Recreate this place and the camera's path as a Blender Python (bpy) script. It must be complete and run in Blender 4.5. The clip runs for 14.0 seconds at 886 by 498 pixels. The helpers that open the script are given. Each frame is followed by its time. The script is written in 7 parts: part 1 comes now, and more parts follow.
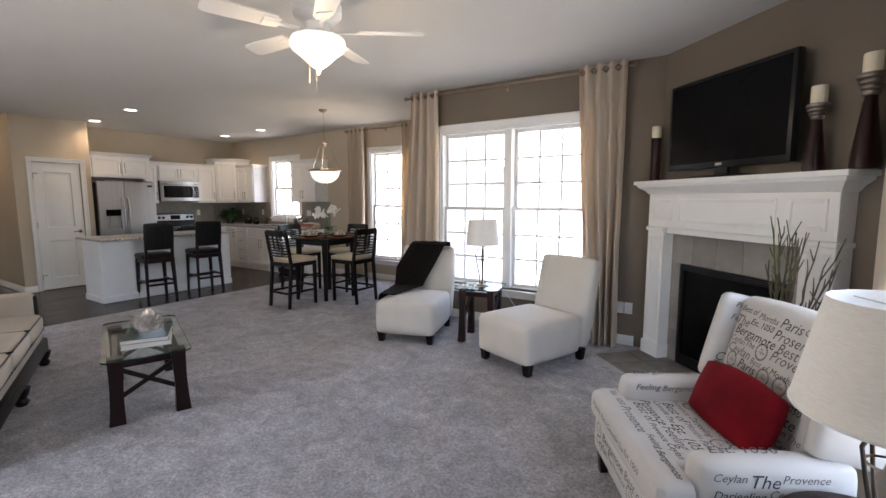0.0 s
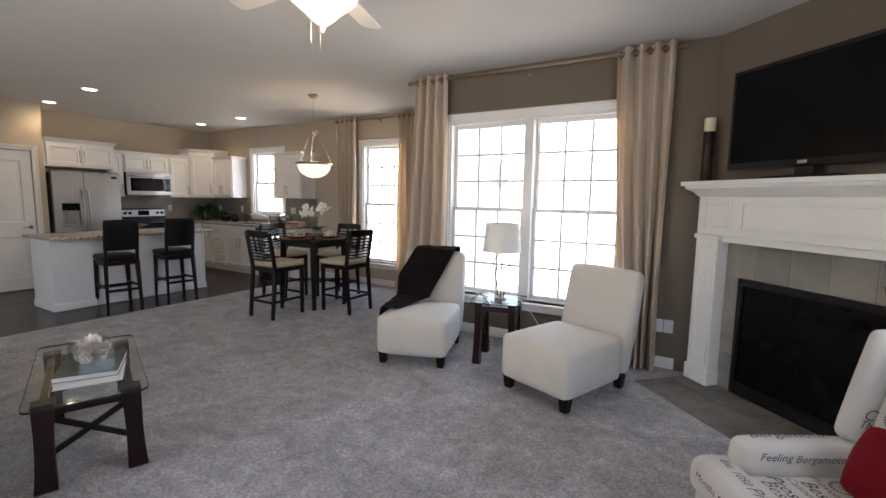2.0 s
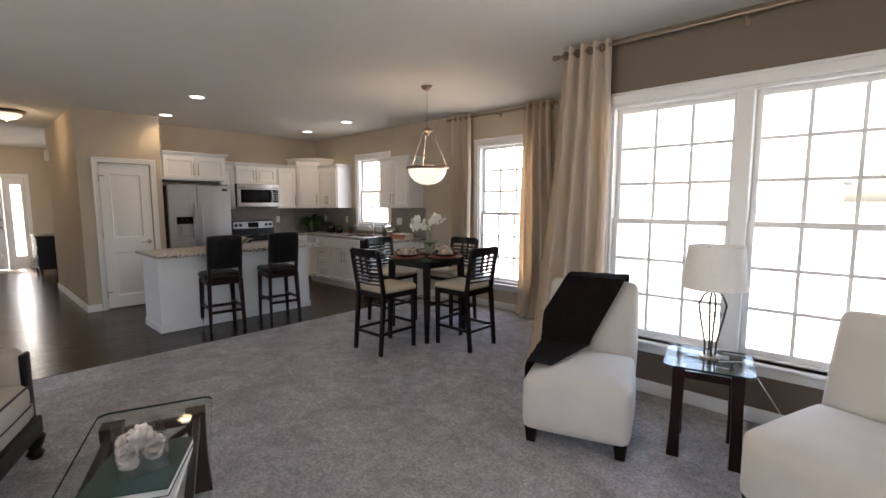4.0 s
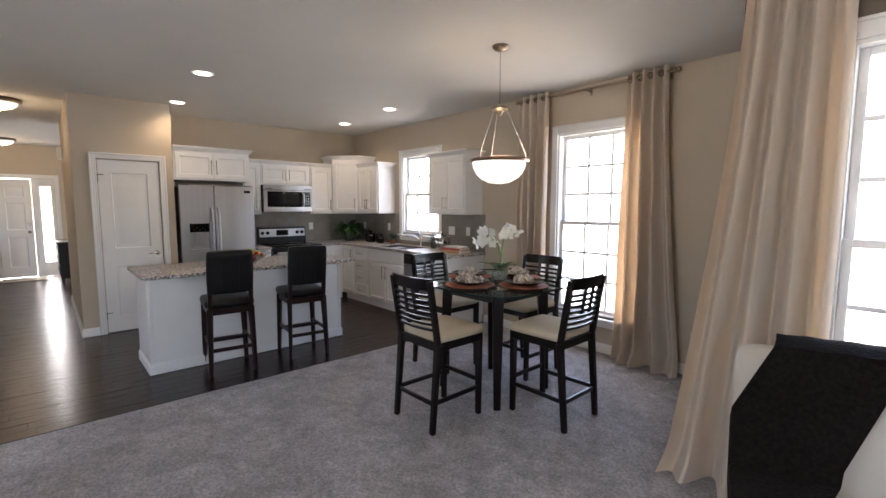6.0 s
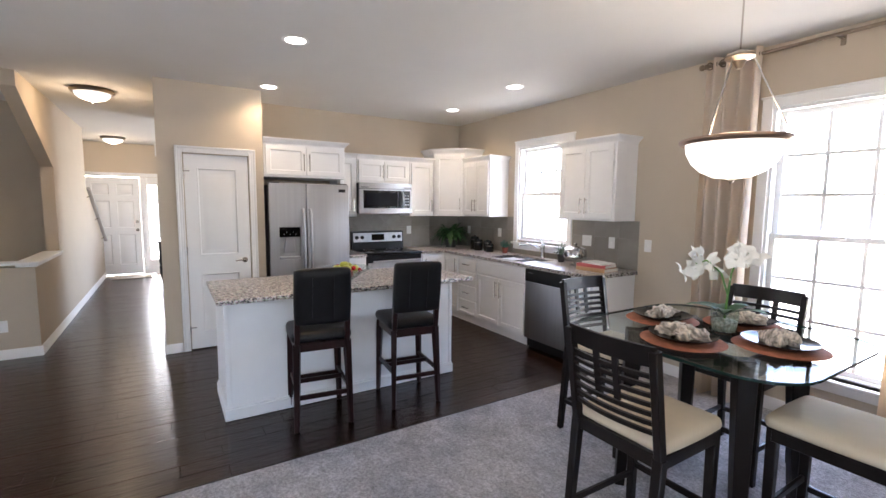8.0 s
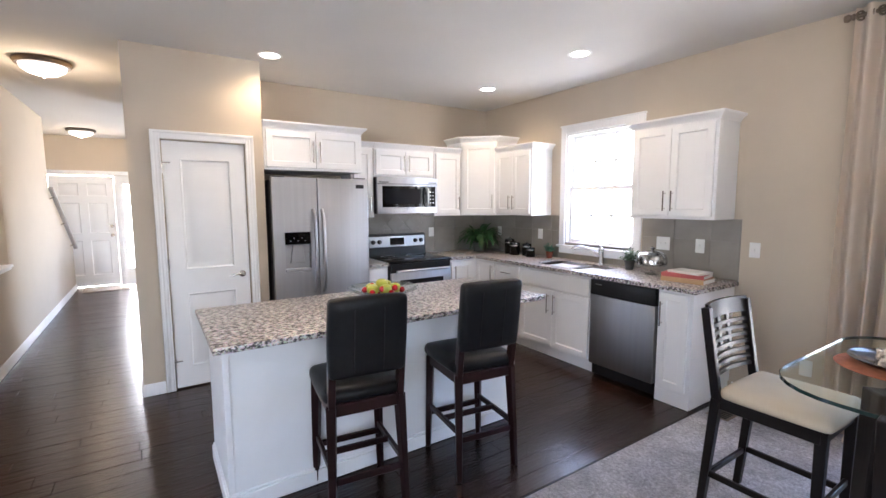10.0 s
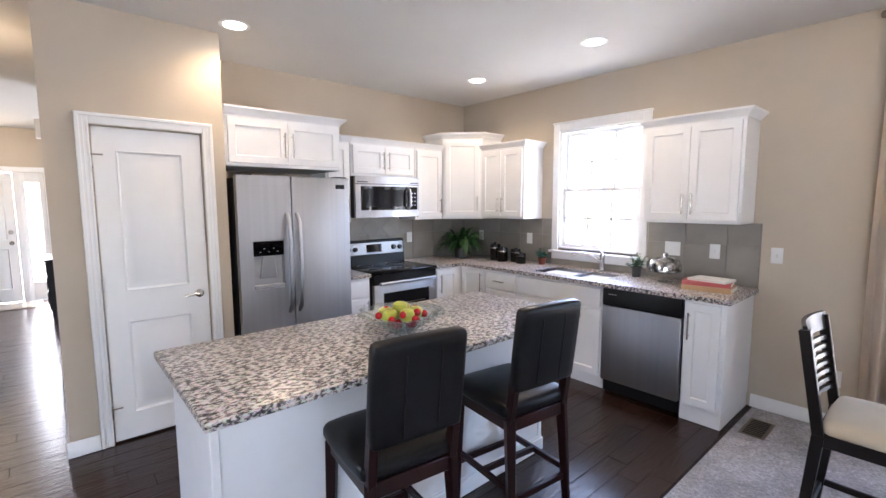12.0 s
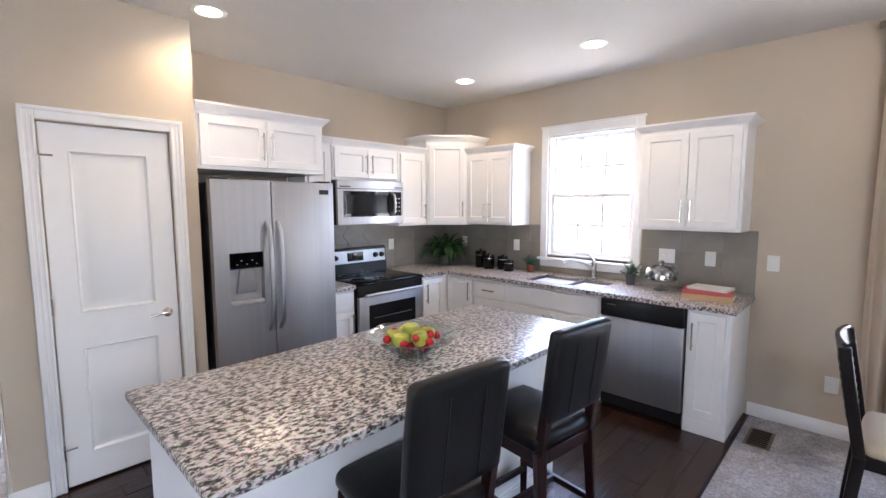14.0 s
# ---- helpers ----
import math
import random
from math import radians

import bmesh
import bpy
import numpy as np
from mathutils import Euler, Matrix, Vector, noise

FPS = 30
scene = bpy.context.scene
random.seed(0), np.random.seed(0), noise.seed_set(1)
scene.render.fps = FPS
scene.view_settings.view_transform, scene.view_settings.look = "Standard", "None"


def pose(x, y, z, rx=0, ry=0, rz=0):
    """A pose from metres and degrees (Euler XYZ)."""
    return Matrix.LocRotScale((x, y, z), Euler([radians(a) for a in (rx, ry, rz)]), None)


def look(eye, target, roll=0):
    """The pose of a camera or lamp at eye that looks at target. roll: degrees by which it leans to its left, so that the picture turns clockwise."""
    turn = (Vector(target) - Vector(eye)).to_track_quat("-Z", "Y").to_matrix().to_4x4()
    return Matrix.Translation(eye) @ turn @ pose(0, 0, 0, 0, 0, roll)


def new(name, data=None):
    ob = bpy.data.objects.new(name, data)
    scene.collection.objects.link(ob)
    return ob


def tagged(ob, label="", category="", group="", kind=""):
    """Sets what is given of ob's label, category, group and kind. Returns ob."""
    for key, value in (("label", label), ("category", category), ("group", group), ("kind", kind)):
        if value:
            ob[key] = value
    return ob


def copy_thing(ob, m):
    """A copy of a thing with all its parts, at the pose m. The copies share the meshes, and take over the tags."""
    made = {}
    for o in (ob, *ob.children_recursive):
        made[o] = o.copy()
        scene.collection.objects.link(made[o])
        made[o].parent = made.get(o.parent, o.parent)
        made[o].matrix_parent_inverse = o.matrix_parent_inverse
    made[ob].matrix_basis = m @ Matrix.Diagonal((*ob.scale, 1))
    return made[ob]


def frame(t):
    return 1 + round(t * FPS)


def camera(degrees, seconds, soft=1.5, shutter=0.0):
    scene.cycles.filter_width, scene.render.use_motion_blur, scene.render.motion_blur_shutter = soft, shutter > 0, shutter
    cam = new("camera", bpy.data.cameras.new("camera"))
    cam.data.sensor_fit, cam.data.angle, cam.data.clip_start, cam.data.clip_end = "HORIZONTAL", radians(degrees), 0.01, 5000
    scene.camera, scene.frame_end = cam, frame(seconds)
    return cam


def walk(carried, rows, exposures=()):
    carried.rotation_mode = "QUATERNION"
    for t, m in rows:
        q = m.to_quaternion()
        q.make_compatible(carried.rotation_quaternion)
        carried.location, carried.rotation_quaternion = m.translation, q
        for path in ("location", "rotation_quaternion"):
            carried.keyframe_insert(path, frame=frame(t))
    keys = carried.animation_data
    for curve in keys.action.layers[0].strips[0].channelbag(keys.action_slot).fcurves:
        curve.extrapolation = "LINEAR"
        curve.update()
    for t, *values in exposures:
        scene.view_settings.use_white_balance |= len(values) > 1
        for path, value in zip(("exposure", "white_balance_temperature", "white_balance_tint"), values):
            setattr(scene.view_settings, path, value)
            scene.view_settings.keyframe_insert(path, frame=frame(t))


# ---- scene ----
cam = camera(89.7, 14.0)
PATH = [
    (0, (0.196, 0.121, 1.455), (-0.888, 1.787, 1.231), -0.1),
    (0.5, (0.105, 0.19, 1.465), (-0.949, 1.874, 1.238), 0.1),
    (1, (-0.021, 0.282, 1.458), (-1.048, 1.983, 1.231), 0.4),
    (1.5, (-0.188, 0.383, 1.456), (-1.184, 2.103, 1.229), 0.7),
    (2, (-0.396, 0.508, 1.451), (-1.407, 2.218, 1.223), 0.9),
    (2.5, (-0.631, 0.65, 1.458), (-1.709, 2.32, 1.233), 0.8),
    (3, (-0.894, 0.809, 1.458), (-2.058, 2.42, 1.243), 0.6),
    (3.2, (-1.03, 0.876, 1.472), (-2.226, 2.464, 1.255), 0.5),
    (3.5, (-1.158, 0.976, 1.477), (-2.417, 2.516, 1.271), 0.6),
    (3.7, (-1.237, 1.053, 1.485), (-2.537, 2.558, 1.277), 0.3),
    (6, (-2.511, 2.022, 1.511), (-3.993, 3.351, 1.318), 0.1),
    (6.5, (-2.81, 2.12, 1.519), (-4.343, 3.39, 1.328), 0.5),
    (7, (-3.116, 2.203, 1.538), (-4.709, 3.395, 1.343), 0.7),
    (7.5, (-3.432, 2.278, 1.51), (-5.085, 3.388, 1.323), 0.7),
    (8, (-3.731, 2.36, 1.551), (-5.424, 3.405, 1.35), 0.5),
    (8.5, (-4.043, 2.397, 1.537), (-5.748, 3.423, 1.342), 0.5),
    (9, (-4.316, 2.441, 1.536), (-6.018, 3.473, 1.333), 0.2),
    (11.5, (-5.337, 2.323, 1.558), (-6.883, 3.575, 1.35), -0.2),
    (12, (-5.482, 2.306, 1.563), (-6.979, 3.616, 1.355), -0.2),
    (12.5, (-5.608, 2.302, 1.565), (-7.059, 3.664, 1.364), -0.1),
    (13, (-5.708, 2.29, 1.554), (-7.125, 3.69, 1.372), -0.0),
    (13.5, (-5.768, 2.283, 1.584), (-7.156, 3.71, 1.39), -0.0),
    (14, (-5.809, 2.273, 1.601), (-7.188, 3.708, 1.401), -0.1),
]
walk(cam, [(t, look(eye, target, roll)) for t, eye, target, roll in PATH], [(0.0, 3.87, 6500, 14), (3.5, 3.72, 6700, 14), (6.5, 4.17, 6250, 15), (9.0, 4.92, 5950, 15), (11.5, 5.0, 5800, 16), (14.0, 4.92, 5800, 16)])


# ---- light ----
world = bpy.data.worlds.new("sky")
scene.world = world
world.use_nodes = True
_n, _l = world.node_tree.nodes, world.node_tree.links
_sky = _n.new("ShaderNodeTexSky")
_sky.sky_type, _sky.sun_disc = "NISHITA", False
_sky.sun_elevation, _sky.sun_rotation = radians(48), radians(-95)
_sky.dust_density, _sky.air_density = 4.0, 1.0
_l.new(_sky.outputs[0], _n["Background"].inputs[0])
_n["Background"].inputs[1].default_value = 0.15


def lamp(name, kind, m, energy, colour=(1, 1, 1), size=0.1, size_y=0.0, spot=0.0):
    data = bpy.data.lights.new(name, kind)
    data.energy, data.color = energy, colour
    if kind == "AREA":
        data.size = size
        if size_y:
            data.shape, data.size_y = "RECTANGLE", size_y
    elif kind == "SUN":
        data.angle = radians(size)
    else:
        data.shadow_soft_size = size
        if kind == "SPOT":
            data.spot_size, data.spot_blend = radians(spot), 0.7
    ob = new(name, data)
    ob.matrix_world = m
    return ob


# the sun stands over the front of the house
lamp("sun", "SUN", look((-30, 1.0, 33), (0, 1.8, 0)), 3.0, (1.0, 0.95, 0.88), 0.5)
SKY_W = (0.93, 0.97, 1.0)
WARM = (1.0, 0.74, 0.45)

# ---- plan ----
H = 2.743            # ceiling
YK = 6.24            # kitchen and dining window wall
YL = 4.74            # living window wall
XB = -9.58           # kitchen back wall
XJ = -3.25           # return between dining and living
XR = 0.95            # living end wall
YS = -1.60           # wall behind the walk
XC = -6.38           # carpet edge
XG = -0.39           # where the corner wall meets the window wall
XP = -8.955           # pantry face
YP0, YP1 = 2.29, 3.27
YH = 1.22            # hall wall
XD = -15.2           # front door wall
W = 0.14


# ---- materials ----
def mat(name, colour, rough=0.6, metal=0.0, vary=0.08, scale=6.0, bump=0.0, bscale=60.0, spec=0.5, coat=0.0, sheen=0.0, rand=0.0, stretch=(1, 1, 1), aniso=0.0, rvary=0.0):
    m = bpy.data.materials.new(name)
    m.use_nodes = True
    n, l = m.node_tree.nodes, m.node_tree.links
    p = n["Principled BSDF"]
    p.inputs["Roughness"].default_value, p.inputs["Metallic"].default_value = rough, metal
    p.inputs["Specular IOR Level"].default_value = spec
    p.inputs["Coat Weight"].default_value = coat
    p.inputs["Coat Roughness"].default_value = 0.08
    p.inputs["Sheen Weight"].default_value = sheen
    co = n.new("ShaderNodeTexCoord")
    mp = n.new("ShaderNodeMapping")
    mp.inputs["Scale"].default_value = stretch
    l.new(co.outputs["Object"], mp.inputs[0])
    t1 = n.new("ShaderNodeTexNoise")
    t1.inputs["Scale"].default_value, t1.inputs["Detail"].default_value = scale, 6.0
    l.new(mp.outputs[0], t1.inputs["Vector"])
    r = n.new("ShaderNodeValToRGB")
    r.color_ramp.elements[0].position, r.color_ramp.elements[1].position = 0.3, 0.7
    r.color_ramp.elements[0].color = (*[c * (1 - vary) for c in colour], 1)
    r.color_ramp.elements[1].color = (*[min(1, c * (1 + vary)) for c in colour], 1)
    l.new(t1.outputs["Fac"], r.inputs[0])
    out = r.outputs[0]
    if rand:
        oi = n.new("ShaderNodeObjectInfo")
        mr = n.new("ShaderNodeMapRange")
        mr.inputs[3].default_value, mr.inputs[4].default_value = 1 - rand, 1 + rand
        l.new(oi.outputs["Random"], mr.inputs[0])
        hs = n.new("ShaderNodeHueSaturation")
        l.new(mr.outputs[0], hs.inputs["Value"])
        l.new(out, hs.inputs["Color"])
        out = hs.outputs[0]
    l.new(out, p.inputs["Base Color"])
    if rvary:
        t3 = n.new("ShaderNodeTexNoise")
        t3.inputs["Scale"].default_value = scale * 0.6
        l.new(mp.outputs[0], t3.inputs["Vector"])
        mr = n.new("ShaderNodeMapRange")
        mr.inputs[3].default_value, mr.inputs[4].default_value = rough - rvary, rough + rvary
        l.new(t3.outputs["Fac"], mr.inputs[0])
        l.new(mr.outputs[0], p.inputs["Roughness"])
    if bump:
        t2 = n.new("ShaderNodeTexNoise")
        t2.inputs["Scale"].default_value, t2.inputs["Detail"].default_value = bscale, 4.0
        l.new(mp.outputs[0], t2.inputs["Vector"])
        b = n.new("ShaderNodeBump")
        b.inputs["Strength"].default_value, b.inputs["Distance"].default_value = bump, 0.01
        l.new(t2.outputs["Fac"], b.inputs["Height"])
        l.new(b.outputs[0], p.inputs["Normal"])
    return m


def glow(name, colour, strength, rough=0.3):
    m = mat(name, (0.85, 0.83, 0.78), rough, vary=0.03)
    p = m.node_tree.nodes["Principled BSDF"]
    p.inputs["Emission Color"].default_value = (*colour, 1)
    p.inputs["Emission Strength"].default_value = strength
    return m


def glass(name, colour=(1, 1, 1), rough=0.0, thin=True, gloss=0.03):
    m = bpy.data.materials.new(name)
    m.use_nodes = True
    n, l = m.node_tree.nodes, m.node_tree.links
    if thin:
        g, t, mx, f, pw, ad = n.new("ShaderNodeBsdfGlossy"), n.new("ShaderNodeBsdfTransparent"), n.new("ShaderNodeMixShader"), n.new("ShaderNodeLayerWeight"), n.new("ShaderNodeMath"), n.new("ShaderNodeMath")
        pw.operation, ad.operation = "POWER", "MULTIPLY_ADD"
        pw.inputs[1].default_value, ad.inputs[1].default_value, ad.inputs[2].default_value = 4.0, 0.3, gloss
        t.inputs[0].default_value = (*colour, 1)
        g.inputs["Roughness"].default_value = rough
        f.inputs[0].default_value = 0.5
        l.new(f.outputs["Facing"], pw.inputs[0]), l.new(pw.outputs[0], ad.inputs[0])
        l.new(ad.outputs[0], mx.inputs[0]), l.new(t.outputs[0], mx.inputs[1]), l.new(g.outputs[0], mx.inputs[2])
        l.new(mx.outputs[0], n["Material Output"].inputs[0])
    else:
        p = n["Principled BSDF"]
        p.inputs["Base Color"].default_value = (*colour, 1)
        p.inputs["Transmission Weight"].default_value, p.inputs["Roughness"].default_value = 1.0, rough
    return m


M_WALL = mat("tan_wall_paint", (0.54, 0.465, 0.365), 0.85, vary=0.03, scale=2, bump=0.05, bscale=220)
# a much darker tone than the tan, for the living room walls
M_TAUPE = mat("dark_taupe_wall", (0.18, 0.147, 0.112), 0.85, vary=0.03, scale=2, bump=0.05, bscale=220)
M_CEIL = mat("ceiling_paint", (0.66, 0.65, 0.63), 0.9, vary=0.02, scale=2, bump=0.06, bscale=160)
M_WHITE = mat("white_trim_paint", (0.82, 0.82, 0.81), 0.35, vary=0.02, scale=4, bump=0.02, bscale=80)
M_CAB = mat("white_cabinet_paint", (0.82, 0.82, 0.82), 0.38, vary=0.02, scale=5, bump=0.02, bscale=120)
M_STEEL = mat("brushed_steel", (0.44, 0.44, 0.45), 0.4, 1.0, vary=0.05, scale=30, stretch=(1, 1, 0.02), rvary=0.05)
M_NICKEL = mat("satin_nickel", (0.55, 0.53, 0.5), 0.25, 1.0, vary=0.03)
M_BRONZE = mat("brushed_bronze_rod", (0.33, 0.27, 0.21), 0.35, 1.0, vary=0.08)
M_BLACK = mat("black_plastic", (0.008, 0.008, 0.009), 0.3, spec=0.3, vary=0.1)
M_BGLASS = mat("black_glass", (0.004, 0.004, 0.005), 0.05, vary=0.05, spec=0.35)
M_ESP = mat("espresso_wood", (0.007, 0.0045, 0.004), 0.33, spec=0.3, vary=0.4, scale=10, stretch=(1, 1, 0.15), bump=0.05, bscale=60)
M_MAHOG = mat("dark_mahogany", (0.016, 0.0045, 0.0045), 0.3, spec=0.3, vary=0.4, scale=10, stretch=(1, 1, 0.15))
M_LEATHER = mat("black_leather", (0.005, 0.005, 0.006), 0.36, spec=0.28, vary=0.2, scale=14, bump=0.12, bscale=140, rvary=0.06)
M_SPLASH = mat("taupe_backsplash_tile", (0.27, 0.25, 0.22), 0.35, vary=0.12, scale=5, bump=0.04, bscale=40, rand=0.06)
M_GROUT = mat("grout", (0.3, 0.28, 0.26), 0.9, vary=0.1, scale=30)
M_WIN = glass("window_glass")


def granite():
    m = mat("speckled_granite", (0.5, 0.46, 0.43), 0.3, vary=0.2)
    n, l = m.node_tree.nodes, m.node_tree.links
    p = n["Principled BSDF"]
    co = n.new("ShaderNodeTexCoord")
    na = n.new("ShaderNodeTexNoise")
    na.inputs["Scale"].default_value, na.inputs["Detail"].default_value, na.inputs["Roughness"].default_value = 72, 5, 0.7
    mp = n.new("ShaderNodeMapping")
    mp.inputs["Scale"].default_value = (1.0, 0.55, 1.0)
    l.new(co.outputs["Object"], mp.inputs[0])
    l.new(mp.outputs[0], na.inputs["Vector"])
    r = n.new("ShaderNodeValToRGB")
    e = r.color_ramp.elements
    e[0].position, e[0].color = 0.39, (0.014, 0.013, 0.015, 1)
    e[1].position, e[1].color = 0.58, (0.78, 0.74, 0.70, 1)
    for q, c in ((0.455, (0.085, 0.075, 0.075, 1)), (0.485, (0.30, 0.25, 0.225, 1)), (0.515, (0.58, 0.54, 0.51, 1))):
        k = e.new(q)
        k.color = c
    l.new(na.outputs["Fac"], r.inputs[0])
    nb = n.new("ShaderNodeTexVoronoi")
    nb.inputs["Scale"].default_value = 130
    l.new(co.outputs["Object"], nb.inputs["Vector"])
    mx = n.new("ShaderNodeMixRGB")
    mx.blend_type = "MULTIPLY"
    mx.inputs[0].default_value = 0.25
    l.new(r.outputs[0], mx.inputs[1])
    l.new(nb.outputs["Color"], mx.inputs[2])
    l.new(mx.outputs[0], p.inputs["Base Color"])
    return m


def carpet_material():
    """Cut pile: brushed patches, tufts and fibre grain."""
    m = mat("grey_carpet", (0.33, 0.32, 0.33), 0.95, vary=0.1, scale=2.2, sheen=0.25)
    n, l = m.node_tree.nodes, m.node_tree.links
    p = n["Principled BSDF"]
    co = n.new("ShaderNodeTexCoord")
    out = None
    for scale, detail, warp, lo, hi, dark, light in ((2.6, 5, 1.2, 0.36, 0.64, 0.41, 0.63), (13.0, 4, 0.8, 0.35, 0.66, 0.80, 1.16), (55.0, 3, 0.3, 0.36, 0.64, 0.66, 1.22), (210.0, 2, 0.0, 0.35, 0.65, 0.62, 1.2)):
        t = n.new("ShaderNodeTexNoise")
        t.inputs["Scale"].default_value, t.inputs["Detail"].default_value, t.inputs["Distortion"].default_value = scale, detail, warp
        t.inputs["Roughness"].default_value = 0.62
        l.new(co.outputs["Object"], t.inputs["Vector"])
        r = n.new("ShaderNodeMapRange")
        r.inputs[1].default_value, r.inputs[2].default_value, r.inputs[3].default_value, r.inputs[4].default_value = lo, hi, dark, light
        l.new(t.outputs["Fac"], r.inputs[0])
        if out is None:
            out = r.outputs[0]
        else:
            k = n.new("ShaderNodeMath")
            k.operation = "MULTIPLY"
            l.new(out, k.inputs[0]), l.new(r.outputs[0], k.inputs[1])
            out = k.outputs[0]
        fine = t
        if scale == 55.0:
            tuft = t
    tint = n.new("ShaderNodeMixRGB")
    tint.blend_type = "MULTIPLY"
    tint.inputs[0].default_value = 1.0
    tint.inputs[2].default_value = (1.0, 0.96, 0.985, 1)
    l.new(out, tint.inputs[1])
    l.new(tint.outputs[0], p.inputs["Base Color"])
    add = n.new("ShaderNodeMath")
    l.new(fine.outputs["Fac"], add.inputs[0]), l.new(tuft.outputs["Fac"], add.inputs[1])
    bp = n.new("ShaderNodeBump")
    bp.inputs["Strength"].default_value, bp.inputs["Distance"].default_value = 0.9, 0.016
    l.new(add.outputs[0], bp.inputs["Height"])
    l.new(bp.outputs[0], p.inputs["Normal"])
    return m


M_GRANITE = granite()
M_CARPET = carpet_material()


# ---- mesh helpers ----
def bx(bm, x0, x1, y0, y1, z0, z1, bev=0.0, seg=1, m=None):
    x0, x1, y0, y1, z0, z1 = min(x0, x1), max(x0, x1), min(y0, y1), max(y0, y1), min(z0, z1), max(z0, z1)
    mm = Matrix.LocRotScale(((x0 + x1) / 2, (y0 + y1) / 2, (z0 + z1) / 2), None, (x1 - x0, y1 - y0, z1 - z0))
    r = bmesh.ops.create_cube(bm, size=1, matrix=(m @ mm) if m else mm)
    if bev:
        edges = list({e for v in r["verts"] for e in v.link_edges})
        bmesh.ops.bevel(bm, geom=edges, offset=bev, segments=seg, affect="EDGES", profile=0.5)
    return bm


def box(*a, **k):
    return bx(bmesh.new(), *a, **k)


def rod(bm, p0, p1, r0, r1=None, seg=12):
    p0, p1 = Vector(p0), Vector(p1)
    d = p1 - p0
    mm = Matrix.Translation((p0 + p1) / 2) @ d.to_track_quat("Z", "Y").to_matrix().to_4x4()
    bmesh.ops.create_cone(bm, cap_ends=True, segments=seg, radius1=r0, radius2=r0 if r1 is None else r1, depth=d.length, matrix=mm)
    return bm


def bar(bm, p0, p1, w, d, bev=0.003, up=(0, 0, 1), w1=0, d1=0):
    """A square bar from p0 to p1, w wide and d deep, tapering to w1 by d1."""
    p0, p1 = Vector(p0), Vector(p1)
    z = (p1 - p0).normalized()
    x = Vector(up).cross(z)
    x = Vector((1, 0, 0)) if x.length < 0.01 else x.normalized()
    y = z.cross(x)
    vs = []
    for p, a, b in ((p0, w, d), (p1, w1 or w, d1 or d)):
        for sx, sy in ((-1, -1), (1, -1), (1, 1), (-1, 1)):
            vs.append(bm.verts.new(p + x * sx * a / 2 + y * sy * b / 2))
    fs = [bm.faces.new([vs[i] for i in q]) for q in ((3, 2, 1, 0), (4, 5, 6, 7), (0, 1, 5, 4), (1, 2, 6, 5), (2, 3, 7, 6), (3, 0, 4, 7))]
    if bev:
        bmesh.ops.bevel(bm, geom=list({e for f in fs for e in f.edges}), offset=bev, segments=1, affect="EDGES")
    return bm


def tube(bm, pts, r, seg=8, taper=1.0):
    pts = [Vector(p) for p in pts]
    rings = []
    for i, p in enumerate(pts):
        d = (pts[min(i + 1, len(pts) - 1)] - pts[max(i - 1, 0)]).normalized()
        a = d.orthogonal().normalized() if i == 0 else (prev - prev.dot(d) * d).normalized()
        prev = a
        b = d.cross(a)
        rr = r * (1 + (taper - 1) * i / (len(pts) - 1))
        rings.append([bm.verts.new(p + rr * (math.cos(t) * a + math.sin(t) * b)) for t in (2 * math.pi * k / seg for k in range(seg))])
    for q, w in zip(rings, rings[1:]):
        for k in range(seg):
            bm.faces.new((q[k], q[(k + 1) % seg], w[(k + 1) % seg], w[k]))
    bm.faces.new(rings[0][::-1]), bm.faces.new(rings[-1])
    return bm


def lathe(bm, prof, at=(0, 0, 0), seg=32, caps=True):
    rings = []
    for r, z in prof:
        rings.append([bm.verts.new((at[0] + r * math.cos(t), at[1] + r * math.sin(t), at[2] + z)) for t in (2 * math.pi * k / seg for k in range(seg))])
    for q, w in zip(rings, rings[1:]):
        for k in range(seg):
            bm.faces.new((q[k], q[(k + 1) % seg], w[(k + 1) % seg], w[k]))
    if caps:
        bm.faces.new(rings[0][::-1]), bm.faces.new(rings[-1])
    return bm


def prism(bm, pts, axis, a, b):
    """The polygon pts, in the two axes other than axis, drawn out from a to b."""
    def at(p, c):
        return {"x": (c, p[0], p[1]), "y": (p[0], c, p[1]), "z": (p[0], p[1], c)}[axis]
    lo, hi = [bm.verts.new(at(p, a)) for p in pts], [bm.verts.new(at(p, b)) for p in pts]
    bm.faces.new(lo[::-1]), bm.faces.new(hi)
    k = len(pts)
    for i in range(k):
        bm.faces.new((lo[i], lo[(i + 1) % k], hi[(i + 1) % k], hi[i]))
    bmesh.ops.recalc_face_normals(bm, faces=bm.faces[:])
    return bm


def mesh(name, bm, material, angle=0.62):
    bmesh.ops.recalc_face_normals(bm, faces=bm.faces[:])
    for e in bm.edges:
        e.smooth = len(e.link_faces) == 2 and e.calc_face_angle(0) < angle
    for f in bm.faces:
        f.smooth = True
    me = bpy.data.meshes.new(name)
    bm.to_mesh(me)
    bm.free()
    me.materials.append(material)
    return me


def part(name, bm, material, parent=None, label="", m=None):
    ob = new(name, bm if isinstance(bm, bpy.types.Mesh) else mesh(name, bm, material))
    ob.parent = parent
    if m:
        ob.matrix_basis = m
    return tagged(ob, label)


def thing(name, label, category, m=None, group=""):
    ob = new(name)
    ob.empty_display_size = 0.1
    if m:
        ob.matrix_basis = m
    return tagged(ob, label, category, group)


def struct(name, bm, material, label="", category="wall"):
    return tagged(part(name, bm, material), label, category, kind="structure")


